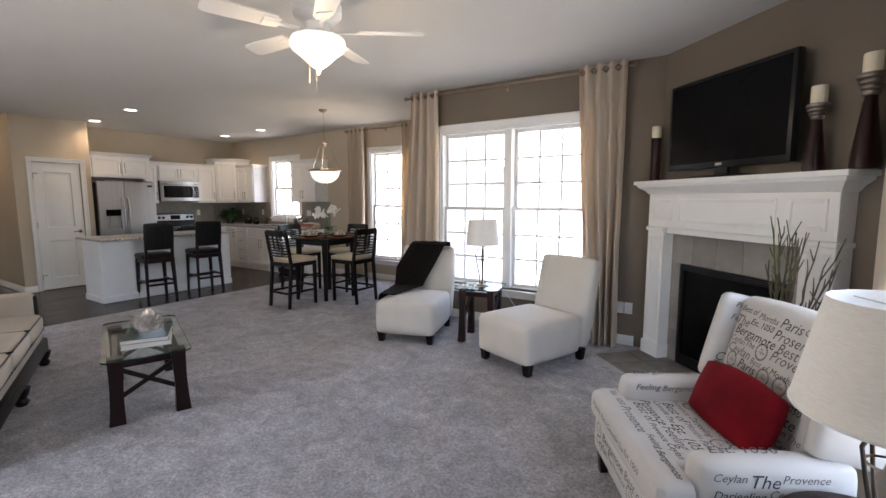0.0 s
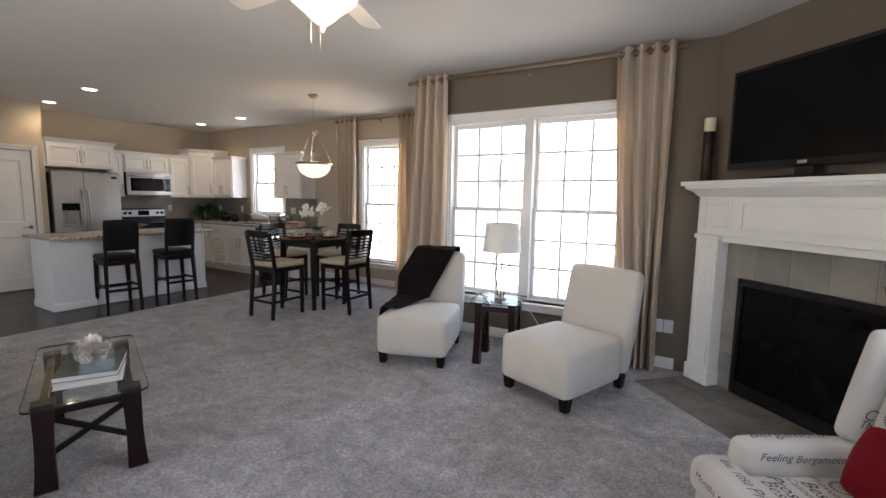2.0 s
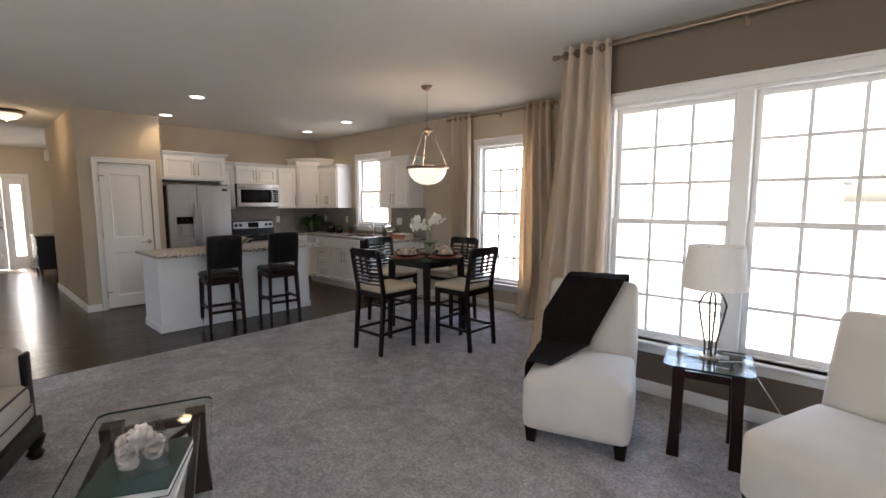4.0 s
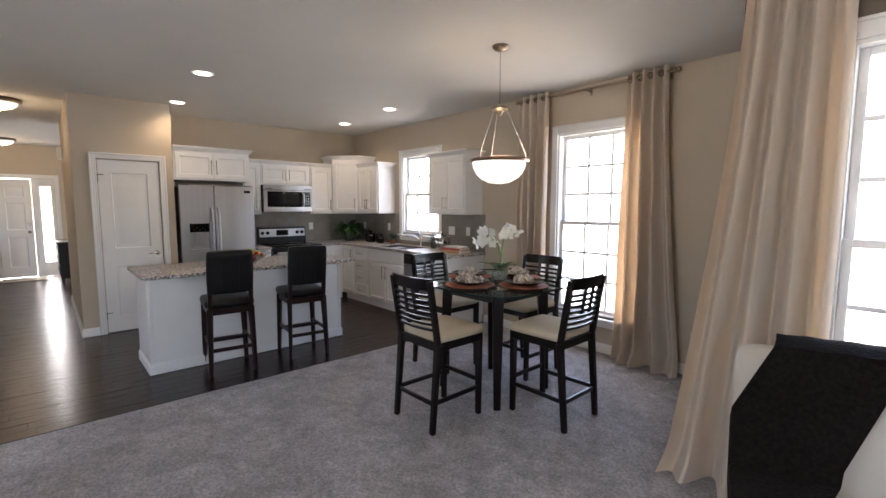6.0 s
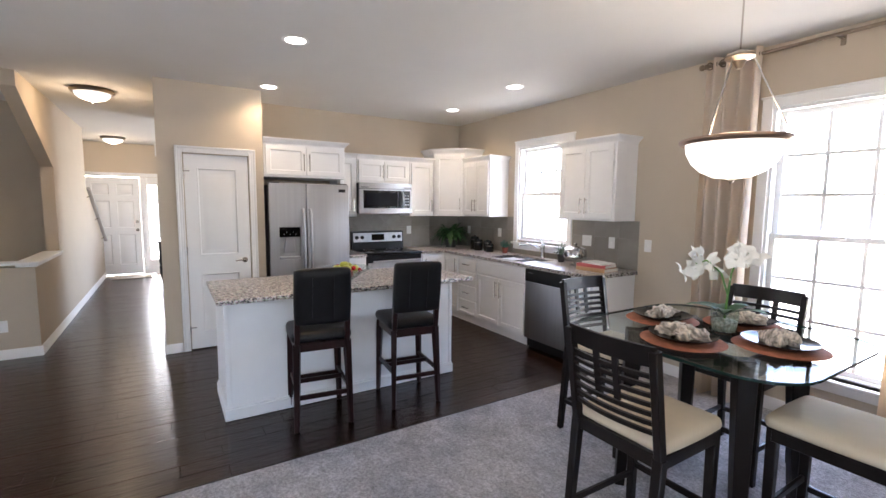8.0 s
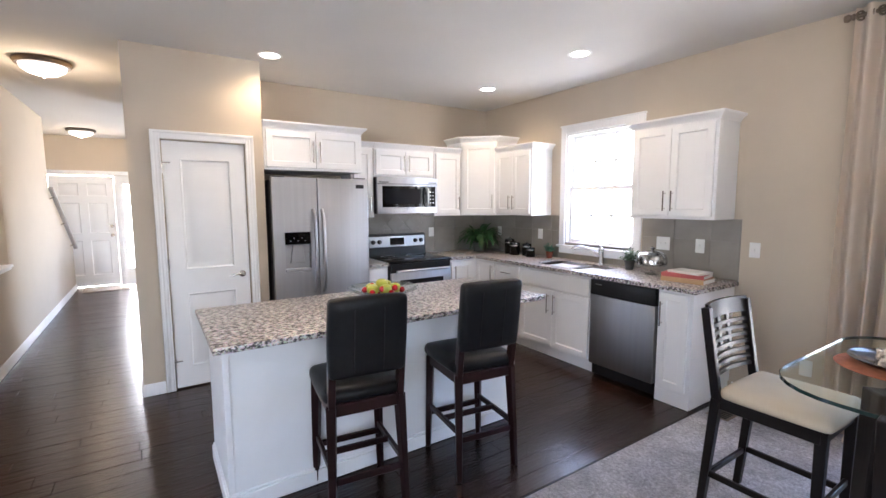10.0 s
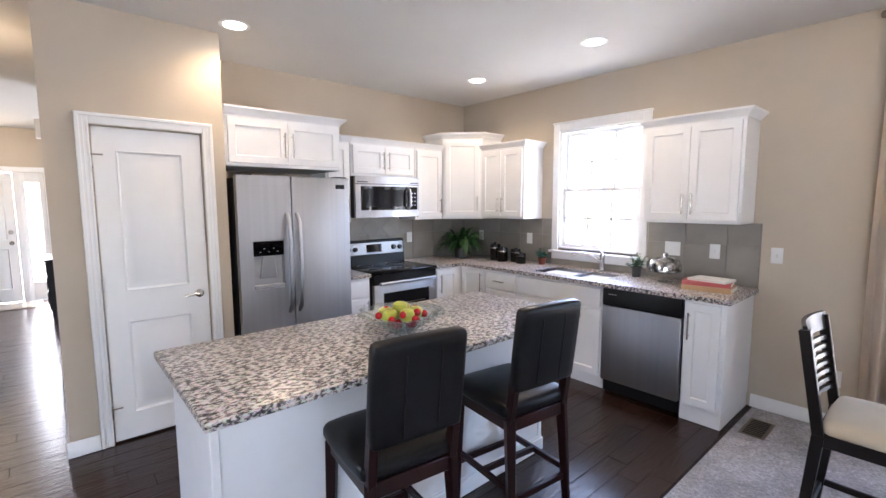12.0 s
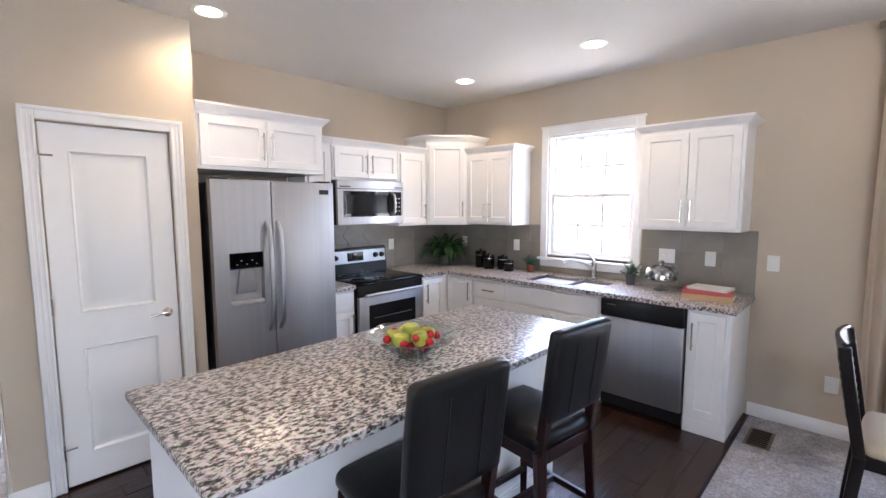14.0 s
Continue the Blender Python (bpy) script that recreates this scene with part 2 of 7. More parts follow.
# ---- the shell ----
def wall_y(bm, x0, x1, y0, y1, holes=(), z1=H):
    """A wall along x, with openings (xa, xb, za, zb)."""
    x = x0
    for xa, xb, za, zb in sorted(holes):
        bx(bm, x, xa, y0, y1, 0, z1)
        if za > 0:
            bx(bm, xa, xb, y0, y1, 0, za)
        bx(bm, xa, xb, y0, y1, zb, z1)
        x = xb
    bx(bm, x, x1, y0, y1, 0, z1)
    return bm


def wall_x(bm, y0, y1, x0, x1, holes=(), z1=H):
    y = y0
    for ya, yb, za, zb in sorted(holes):
        bx(bm, x0, x1, y, ya, 0, z1)
        if za > 0:
            bx(bm, x0, x1, ya, yb, 0, za)
        bx(bm, x0, x1, ya, yb, zb, z1)
        y = yb
    bx(bm, x0, x1, y, y1, 0, z1)
    return bm


C = 0.07  # casing width
KW = (-8.16, -7.31, 1.09, 2.27)
DW = (-5.34, -4.44, 0.38, 2.28)
LW = (-2.83, -1.05, 0.44, 2.24)
RW = (1.35, 2.85, 0.44, 2.24)
SW = (-4.4, -2.6, 0.44, 2.24)
FO = (-13.6, -12.2, 0.6, 2.2)   # unseen foyer opening, added to let fill light into the hall
DOORH = 2.04
PD = (2.51, 3.12)       # pantry door opening
FD = (1.42, 2.24)       # front door and sidelight opening

struct("wall_north_kitchen", wall_y(bmesh.new(), XB - W, XJ + W, YK, YK + W, (KW, DW)), M_WALL, "tan painted wall of the kitchen and dining area")
struct("wall_return", box(XJ, XJ + W, YL + W, YK, 0, H), M_TAUPE, "dark taupe return wall beside the dining area")
struct("wall_north_living", wall_y(bmesh.new(), XJ, XR + W, YL, YL + W, (LW,)), M_TAUPE, "dark taupe living room window wall")
struct("wall_east", wall_x(bmesh.new(), YS - W, YL, XR, XR + W, (RW,)), M_TAUPE, "dark taupe living room end wall")
struct("wall_south", wall_y(bmesh.new(), XC - 2.9, XR, YS - W, YS, (SW,)), M_TAUPE, "dark taupe wall")
struct("wall_west_kitchen", box(XB - W, XB, YP1, YK, 0, H), M_WALL, "tan painted kitchen back wall")
struct("wall_pantry", wall_x(bmesh.new(), YP0, YP1, XP - 0.12, XP, ((PD[0], PD[1], 0, DOORH),)), M_WALL, "tan painted pantry wall")
# unseen; added so that no light leaks out under the pantry door
struct("wall_pantry_back", box(XB - W, XB, YP0 + 0.1, YP1 - 0.1, 0, H), M_WALL, "unseen tan wall closing the pantry against stray light")
struct("wall_pantry_side", box(XB, XP - 0.12, YP1 - 0.1, YP1, 0, H), M_WALL, "tan painted pantry side wall")
struct("wall_hall_right", box(-11.6, XP - 0.12, YP0, YP0 + 0.1, 0, H), M_WALL, "tan painted hall wall")
struct("wall_hall_left", prism(bmesh.new(), [(-10.75, 0), (-10.75, 1.95), (-9.4, 2.6), (-9.4, H), (-13.2, H), (-13.2, 1.80), (-15.05, 0.82), (-15.05, 0)], "y", YH - 0.12, YH), M_WALL, "tan painted stair wall with a sloping knee wall")
struct("wall_stair_low", box(-10.75, -9.55, YH - 0.12, YH, 0, 0.90), M_WALL, "tan painted half wall at the stairs")
struct("wall_stair_end", box(-9.67, -9.55, YS, YH - 0.12, 0, 0.90), M_WALL, "tan painted half wall at the stairs")
struct("wall_stair_back", box(-15.2, -9.2, -0.3, -0.2, 0, H), M_WALL, "tan painted stairwell wall")
struct("wall_stair_inner", box(-11.3, -11.2, -0.2, YH - 0.12, 0, H), M_WALL, "tan painted stairwell wall")
struct("wall_south_hall", box(-9.42, XC - 2.9, YS - W, YS, 0, H), M_WALL, "tan painted wall")
struct("wall_front", wall_x(bmesh.new(), -0.3, 3.9, XD - W, XD, ((FD[0] - 0.5, FD[1], 0, 2.06),)), M_WALL, "tan painted wall round the front door")
struct("wall_foyer", wall_y(bmesh.new(), XD, XB - W, 3.8, 3.9, (FO,)), M_WALL, "tan painted foyer wall")
struct("wall_fireplace", prism(bmesh.new(), [(XG, YL), (XR, YL + XG - XR), (XR, YL)], "z", 0, H), M_TAUPE, "dark taupe corner wall above the fireplace")
struct("ceiling", box(XD - W, XR + W, YS - W, YK + W, H, H + 0.12), M_CEIL, "smooth off-white painted ceiling", "ceiling")
struct("floor_carpet", box(XC, XR + W, YS - W, YK + W, -0.1, 0.0), M_CARPET, "plush grey carpet with footprints", "carpet")


def baseboard(x0, y0, x1, y1, h=0.1, t=0.016):
    """A moulded skirting board with its back on the line; the room lies to the left of the way."""
    d = Vector((x1 - x0, y1 - y0, 0))
    n = Vector((-d.y, d.x, 0)).normalized()
    bm = bmesh.new()
    prof = [(0, 0.003), (t, 0.003), (t, h * 0.68), (t * 0.6, h * 0.78), (t * 0.55, h * 0.9), (t * 0.25, h), (0, h)]
    a = [bm.verts.new(Vector((x0, y0, z)) + n * o) for o, z in prof]
    b = [bm.verts.new(Vector((x1, y1, z)) + n * o) for o, z in prof]
    k = len(prof)
    bm.faces.new(a[::-1]), bm.faces.new(b)
    for i in range(k):
        bm.faces.new((a[i], a[(i + 1) % k], b[(i + 1) % k], b[i]))
    struct("baseboard", bm, M_WHITE, "white painted baseboard", "baseboard")


for q in ((XJ, YK, -6.40, YK), (XJ, YL, XJ, YK), (-0.56, YL, XJ, YL), (XR, YS, XR, YL + XG - XR), (XP, PD[0] - C - 0.003, XP, YP0 - 0.014), (XP, YP1, XP, PD[1] + C + 0.003),
          (XP, YP0, -11.6, YP0), (-15.05, YH, -9.55, YH), (-9.55, YH + 0.016, -9.55, YS), (-9.5, YP1, XP, YP1)):
    baseboard(*q)


# ---- windows and doors ----
def window(name, label, m, w, z0, z1, units=1, cols=3, rows=3):
    """A double-hung window in an opening w wide; local x along the wall, the room at -y, the opening at y 0 to W."""
    ob = tagged(new(name), label, "window", kind="structure")
    ob.matrix_basis = m
    fr = box(-C, 0, -0.02, 0.0, z0 - 0.02, z1 + C, bev=0.003)
    part("window_frame", fr, M_WHITE, ob)
    part("window_frame", box(w, w + C, -0.02, 0.0, z0 - 0.02, z1 + C, bev=0.003), M_WHITE, ob)
    part("window_frame", box(0, w, -0.02, 0.0, z1, z1 + C, bev=0.003), M_WHITE, ob)
    part("window_head", box(-C - 0.01, w + C + 0.01, -0.028, -0.0, z1 + C, z1 + C + 0.018, bev=0.004), M_WHITE, ob)
    part("window_sill", box(-C - 0.02, w + C + 0.02, -0.05, 0.05, z0 - 0.045, z0 - 0.02, bev=0.006, seg=2), M_WHITE, ob)
    part("apron", box(-C, w + C, -0.018, 0.0, z0 - 0.11, z0 - 0.045, bev=0.003), M_WHITE, ob)
    jb = bmesh.new()
    for q in ((0, 0.02, z0, z1), (w - 0.02, w, z0, z1), (0.02, w - 0.02, z1 - 0.02, z1), (0.02, w - 0.02, z0 - 0.02, z0 + 0.012)):
        bx(jb, q[0], q[1], 0.0, W - 0.01, q[2], q[3])
    part("jamb", jb, M_WHITE, ob)
    mull = 0.09
    uw = (w - 0.04 - mull * (units - 1)) / units
    for k in range(units):
        a = 0.02 + k * (uw + mull)
        if k:
            part("mullion", box(a - mull, a, -0.016, W - 0.02, z0, z1 - 0.02, bev=0.003), M_WHITE, ob)
        zm = (z0 + z1) / 2
        for lo, hi, y in ((z0 + 0.012, zm + 0.02, 0.04), (zm - 0.02, z1 - 0.02, 0.08)):
            s = 0.038
            sash = bmesh.new()
            for q in ((a, a + s, lo, hi), (a + uw - s, a + uw, lo, hi), (a + s, a + uw - s, lo, lo + s), (a + s, a + uw - s, hi - s, hi)):
                bx(sash, q[0], q[1], y, y + 0.032, q[2], q[3], bev=0.003)
            sh = part("sash", sash, M_WHITE, ob)
            gx0, gx1, gz0, gz1 = a + s, a + uw - s, lo + s, hi - s
            for i in range(1, cols):
                x = gx0 + (gx1 - gx0) * i / cols
                part("glazing_bar", box(x - 0.011, x + 0.011, y + 0.008, y + 0.024, gz0, gz1), M_WHITE, sh)
            for i in range(1, rows):
                z = gz0 + (gz1 - gz0) * i / rows
                part("glazing_bar", box(gx0, gx1, y + 0.0085, y + 0.0235, z - 0.011, z + 0.011), M_WHITE, sh)
            pane = part("pane", box(gx0, gx1, y + 0.0145, y + 0.0175, gz0, gz1), M_WIN, sh, "clear glass pane")
            pane.visible_shadow = False
    if units == 1:
        part("sash_lock", box(w / 2 - 0.03, w / 2 + 0.03, 0.02, 0.04, (z0 + z1) / 2 + 0.0, (z0 + z1) / 2 + 0.022, bev=0.004), M_WHITE, ob)
    return ob


window("window_1", "white double-hung kitchen window over the sink", pose(KW[0], YK, 0), KW[1] - KW[0], KW[2], KW[3], 1, 3, 2)
window("window_2", "tall white double-hung dining window", pose(DW[0], YK, 0), DW[1] - DW[0], DW[2], DW[3])
window("window_3", "white twin double-hung living room window", pose(LW[0], YL, 0), LW[1] - LW[0], LW[2], LW[3], 2)
# never in view; assumed here to bring light onto the near carpet
window("window_5", "assumed white twin double-hung window in the unseen back wall", pose(SW[1], YS, 0, 0, 0, 180), SW[1] - SW[0], SW[2], SW[3], 2)
window("window_4", "white double-hung window in the end wall", pose(XR, RW[1], 0, 0, 0, -90), RW[1] - RW[0], RW[2], RW[3], 2)


def panel(bm, x0, x1, z0, z1, y, deep=0.0135):
    """A moulded raised panel sunk into a face at y, seen from -y."""
    rings = []
    for inset, d in ((0.0, 0.0), (0.004, -0.003), (0.016, deep), (0.032, deep), (0.062, deep * 0.05)):
        rings.append([bm.verts.new(v) for v in ((x0 + inset, y + d, z0 + inset), (x1 - inset, y + d, z0 + inset), (x1 - inset, y + d, z1 - inset), (x0 + inset, y + d, z1 - inset))])
    for a, b in zip(rings, rings[1:]):
        for k in range(4):
            bm.faces.new((a[k], a[(k + 1) % 4], b[(k + 1) % 4], b[k]))
    bm.faces.new(rings[-1])


def door_leaf(w, h, panels, t=0.035):
    """A moulded door leaf, front at y 0, back at y t; panels are (x0, x1, z0, z1)."""
    bm = bmesh.new()
    x = sorted({0, w, *[p[0] for p in panels], *[p[1] for p in panels]})
    z = sorted({0, h, *[p[2] for p in panels], *[p[3] for p in panels]})
    for i in range(len(x) - 1):
        for k in range(len(z) - 1):
            if not any(p[0] <= x[i] and x[i + 1] <= p[1] and p[2] <= z[k] and z[k + 1] <= p[3] for p in panels):
                bm.faces.new([bm.verts.new(v) for v in ((x[i], 0, z[k]), (x[i + 1], 0, z[k]), (x[i + 1], 0, z[k + 1]), (x[i], 0, z[k + 1]))])
    for p in panels:
        panel(bm, p[0], p[1], p[2], p[3], 0)
    bx(bm, 0, w, 0.014, t, 0, h)
    for q in ((0, 0.0005, 0, h), (w - 0.0005, w, 0, h)):
        bx(bm, q[0], q[1], 0.0005, 0.014, q[2], q[3])
    bx(bm, 0, w, 0.0005, 0.014, h - 0.0005, h)
    bmesh.ops.remove_doubles(bm, verts=bm.verts[:], dist=0.0001)
    return bm


def casing(ob, w, h, cw=0.07):
    for n, q in (("door_casing", (-cw, -0.004, 0.003, h + cw)), ("door_casing", (w + 0.004, w + cw, 0.003, h + cw)), ("door_casing", (-0.004, w + 0.004, h + 0.004, h + cw))):
        bm = box(q[0], q[1], -0.016, 0, q[2], q[3], bev=0.003)
        if q[1] - q[0] < 0.2:
            xo = q[0] if q[0] < 0 else q[1] - 0.022
            bx(bm, xo, xo + 0.022, -0.024, -0.014, q[2], q[3], bev=0.004)
            xi = q[1] - 0.014 if q[0] < 0 else q[0]
            bx(bm, xi, xi + 0.014, -0.021, -0.014, q[2], h + 0.018, bev=0.003)
            xm = q[1] - 0.034 if q[0] < 0 else q[0] + 0.026
            bx(bm, xm, xm + 0.008, -0.019, -0.014, q[2], h + 0.034, bev=0.002)
        else:
            bx(bm, q[0] - cw + 0.004, q[1] + cw - 0.004, -0.0243, -0.0143, q[3] - 0.022, q[3] + 0.0006, bev=0.004)
        part(n, bm, M_WHITE, ob)


pantry = tagged(new("door_1"), "closed white two-panel pantry door with a nickel lever", "door", kind="structure")
pantry.matrix_basis = pose(XP, PD[0], 0, 0, 0, 90)
pw = PD[1] - PD[0]
casing(pantry, pw, DOORH)
part("door_leaf", door_leaf(pw - 0.012, DOORH - 0.02, [(0.115, pw - 0.127, 0.17, 0.785), (0.115, pw - 0.127, 0.985, 1.88)]), M_WHITE, pantry, m=pose(0.006, 0.012, 0.014))
bm = lathe(bmesh.new(), [(0.028, 0), (0.028, 0.006), (0.012, 0.012), (0.012, 0.045)], seg=20)
bmesh.ops.transform(bm, matrix=pose(pw - 0.065, 0.012, 0.93, 90), verts=bm.verts[:])
tube(bm, [(pw - 0.065, -0.032, 0.93), (pw - 0.11, -0.036, 0.932), (pw - 0.165, -0.03, 0.925)], 0.0085, 10, 0.7)
part("door_handle", bm, M_NICKEL, pantry, "satin nickel lever")
for z in (0.22, 1.05, 1.82):
    hb = box(-0.004, 0.006, -0.008, 0.012, z - 0.045, z + 0.045, bev=0.002)
    part("hinge", hb, M_NICKEL, pantry)
for z in (0.25, 1.86):
    hb = rod(bmesh.new(), (0.0, -0.03, z), (0.055, -0.03, z), 0.005)
    rod(hb, (0.0, -0.03, z), (0.0, -0.012, z), 0.006)
    part("door_stop", hb, M_NICKEL, pantry)

front = tagged(new("door_2"), "white six-panel front door with a bright sidelight", "door", kind="structure")
front.matrix_basis = pose(XD, FD[0] - 0.5, 0, 0, 0, 90)
fw = FD[1] - FD[0] + 0.5
casing(front, fw, 2.06, 0.08)
dw_ = 0.93
part("door_leaf", door_leaf(dw_, 2.03, [(a, a + 0.3, z, y) for a in (0.11, 0.52) for z, y in ((0.2, 0.85), (0.98, 1.55), (1.66, 1.9))]), M_WHITE, front, m=pose(0.02, 0.03, 0.012))
part("door_post", box(dw_ + 0.025, dw_ + 0.10, 0.0, 0.12, 0, 2.06), M_WHITE, front)
sl = bmesh.new()
for q in ((dw_ + 0.10, dw_ + 0.16, 0.0, 2.06), (fw - 0.06, fw, 0, 2.06), (dw_ + 0.16, fw - 0.06, 0, 0.3), (dw_ + 0.16, fw - 0.06, 1.9, 2.06)):
    bx(sl, q[0], q[1], 0.03, 0.07, q[2], q[3], bev=0.003)
part("sidelight_frame", sl, M_WHITE, front)
pn = part("pane", box(dw_ + 0.16, fw - 0.06, 0.048, 0.052, 0.3, 1.9), M_WIN, front, "clear glass sidelight")
pn.visible_shadow = False
kb = lathe(bmesh.new(), [(0.03, 0), (0.03, 0.008), (0.012, 0.015), (0.012, 0.04), (0.028, 0.05), (0.03, 0.065), (0.015, 0.078)], seg=16)
bmesh.ops.transform(kb, matrix=pose(dw_ - 0.05, 0.03, 0.95, 90), verts=kb.verts[:])
part("door_knob", kb, M_NICKEL, front)
kb = lathe(bmesh.new(), [(0.03, 0), (0.03, 0.02), (0.02, 0.03)], seg=16)
bmesh.ops.transform(kb, matrix=pose(dw_ - 0.05, 0.03, 1.12, 90), verts=kb.verts[:])
part("deadbolt", kb, M_NICKEL, front)
tagged(part("doormat", box(-15.1, -14.55, 1.35, 2.1, 0.002, 0.014, bev=0.004), mat("pale_mat", (0.5, 0.46, 0.4), 0.95, vary=0.2, scale=40, bump=0.3)), "pale woven mat inside the front door", "mat")

# half wall caps and the stair rail
def cap(name, bm, label):
    return struct(name, bm, M_WHITE, label, "trim")


bm = box(-10.75, -9.52, YH - 0.155, YH + 0.035, 0.925, 0.95, bev=0.005, seg=2)
bx(bm, -10.75, -9.53, YH - 0.14, YH + 0.02, 0.90, 0.925, bev=0.004)
cap("trim_half_wall", bm, "white moulded cap on the half wall")
bm = box(-9.70, -9.52, YS, YH - 0.155, 0.925, 0.95, bev=0.005, seg=2)
cap("trim_half_wall_end", bm, "white moulded cap on the half wall")
bm = bmesh.new()
bar(bm, (-13.2, YH - 0.06, 1.815), (-15.07, YH - 0.06, 0.83), 0.17, 0.03, up=(0, 1, 0))
cap("trim_knee_wall", bm, "white cap on the sloping knee wall")
bm = bmesh.new()
bar(bm, (-13.05, YH + 0.05, 1.76), (-14.95, YH + 0.05, 0.76), 0.045, 0.055, 0.01, up=(0, 1, 0))
rail = thing("handrail", "grey painted handrail along the sloping stair wall", "handrail")
part("rail", bm, mat("grey_rail_paint", (0.33, 0.31, 0.29), 0.4, vary=0.06), rail)
for f in (0.1, 0.5, 0.9):
    x, z = -13.05 - 1.9 * f, 1.76 - 1.0 * f
    part("bracket", rod(bmesh.new(), (x, YH, z - 0.05), (x, YH + 0.05, z - 0.02), 0.008), M_NICKEL, rail)

# ---- lights of the place ----
# fill for the carpet and island from the assumed, unseen window behind the walk
lamp("window_fill", "AREA", look(((SW[0] + SW[1]) / 2, YS - W - 0.02, 1.34), ((SW[0] + SW[1]) / 2, 2, 0.1)), 3.0, SKY_W, 1.75, 1.75)
lamp("end_window_daylight", "AREA", look((XR + W + 0.02, (RW[0] + RW[1]) / 2, 1.34), (-3.0, (RW[0] + RW[1]) / 2 - 0.6, -0.2)), 1.8, SKY_W, 1.45, 1.75)
# added lamp at the unseen foyer opening, brightening the hall
lamp("foyer_fill", "AREA", look(((FO[0] + FO[1]) / 2, 3.93, 1.4), ((FO[0] + FO[1]) / 2, 2, 1.2)), 0.9, SKY_W, 1.35, 1.55)
M_TRIMLIT = glow("downlight_lens", (1.0, 0.93, 0.8), 0.6)
downs = None
for x, y in ((-7.22, 3.22), (-7.33, 5.42), (-8.73, 3.31), (-8.63, 5.51)):
    if downs is None:
        downs = thing("recessed_light", "lit recessed ceiling light with a white trim ring", "ceiling light", pose(x, y, H), "recessed kitchen lights")
        part("trim_ring", lathe(bmesh.new(), [(0.07, -0.003), (0.098, -0.004), (0.098, -0.001), (0.07, 0.0)], seg=36, caps=False), M_WHITE, downs)
        part("lens", lathe(bmesh.new(), [(0.0005, -0.004), (0.072, -0.004), (0.072, -0.001), (0.0005, -0.001)], seg=36), M_TRIMLIT, downs, "glowing lens")
    else:
        copy_thing(downs, pose(x, y, H))
    lamp("downlight", "SPOT", pose(x, y, H - 0.012), 1.6, WARM, 0.09, spot=150)


M_BOWL = glow("alabaster_glass", (1.0, 0.9, 0.74), 0.07)
flush = None
for x, y in ((-9.9, 1.73), (-14.2, 1.55)):
    if flush is None:
        flush = thing("flush_ceiling_light", "lit flush ceiling light with a nickel rim", "ceiling light", pose(x, y, H), "hall ceiling lights")
        part("pan", lathe(bmesh.new(), [(0.19, 0), (0.2, -0.02), (0.185, -0.045), (0.16, -0.045), (0.16, 0)], seg=40), M_BRONZE, flush, "brushed bronze rim")
        part("bowl", lathe(bmesh.new(), [(0.162, -0.045), (0.15, -0.075), (0.11, -0.105), (0.05, -0.122), (0.001, -0.125)], seg=40, caps=False), M_BOWL, flush, "glowing white glass bowl")
        part("finial", lathe(bmesh.new(), [(0.012, -0.122), (0.014, -0.13), (0.004, -0.145)], seg=12), M_NICKEL, flush)
    else:
        copy_thing(flush, pose(x, y, H))
    lamp("hall_bulb", "POINT", pose(x, y, H - 0.16), 0.75, WARM, 0.1)

# ---- kitchen ----
YF = YK - 0.61          # base cabinet fronts on the window wall
XF = XB + 0.61          # and on the back wall
UD = 0.31               # depth of the wall cabinets


def pull(bm, x, z, y, long, upright=True):
    a, b = (x, y - 0.03, z - long / 2), (x, y - 0.03, z + long / 2)
    if not upright:
        a, b = (x - long / 2, y - 0.03, z), (x + long / 2, y - 0.03, z)
    rod(bm, a, b, 0.0058, seg=10)
    for f in (0.12, 0.88):
        p = Vector(a).lerp(Vector(b), f)
        rod(bm, p, p + Vector((0, 0.03, 0)), 0.0045, seg=8)
    return bm


def sunk_panel(x0, x1, z0, z1, f, yb, yf):
    """One board from yb to its face at yf, with the middle sunk inside a frame f wide."""
    bm = bmesh.new()
    rings = []
    for o, y in ((0, yb), (0, yf + 0.002), (0.002, yf), (f - 0.003, yf), (f, yf + 0.003), (f + 0.003, yf + 0.011)):
        rings.append([bm.verts.new(v) for v in ((x0 + o, y, z0 + o), (x1 - o, y, z0 + o), (x1 - o, y, z1 - o), (x0 + o, y, z1 - o))])
    for a, b in zip(rings, rings[1:]):
        for k in range(4):
            bm.faces.new((a[k], a[(k + 1) % 4], b[(k + 1) % 4], b[k]))
    bm.faces.new(rings[-1]), bm.faces.new(rings[0][::-1])
    return bm


def holed(o, h, axis, c0, c1):
    """A slab from c0 to c1 along an axis with outline o and a hole h, both (a0, a1, b0, b1)."""
    bm = bmesh.new()
    def at(a, b, c):
        return (a, c, b) if axis == "y" else (a, b, c)
    r = [[bm.verts.new(at(a, b, c)) for a, b in ((q[0], q[2]), (q[1], q[2]), (q[1], q[3]), (q[0], q[3]))] for q, c in ((o, c0), (o, c1), (h, c1), (h, c0))]
    for i in range(4):
        for k in range(4):
            bm.faces.new((r[i][k], r[i][(k + 1) % 4], r[(i + 1) % 4][(k + 1) % 4], r[(i + 1) % 4][k]))
    return bm


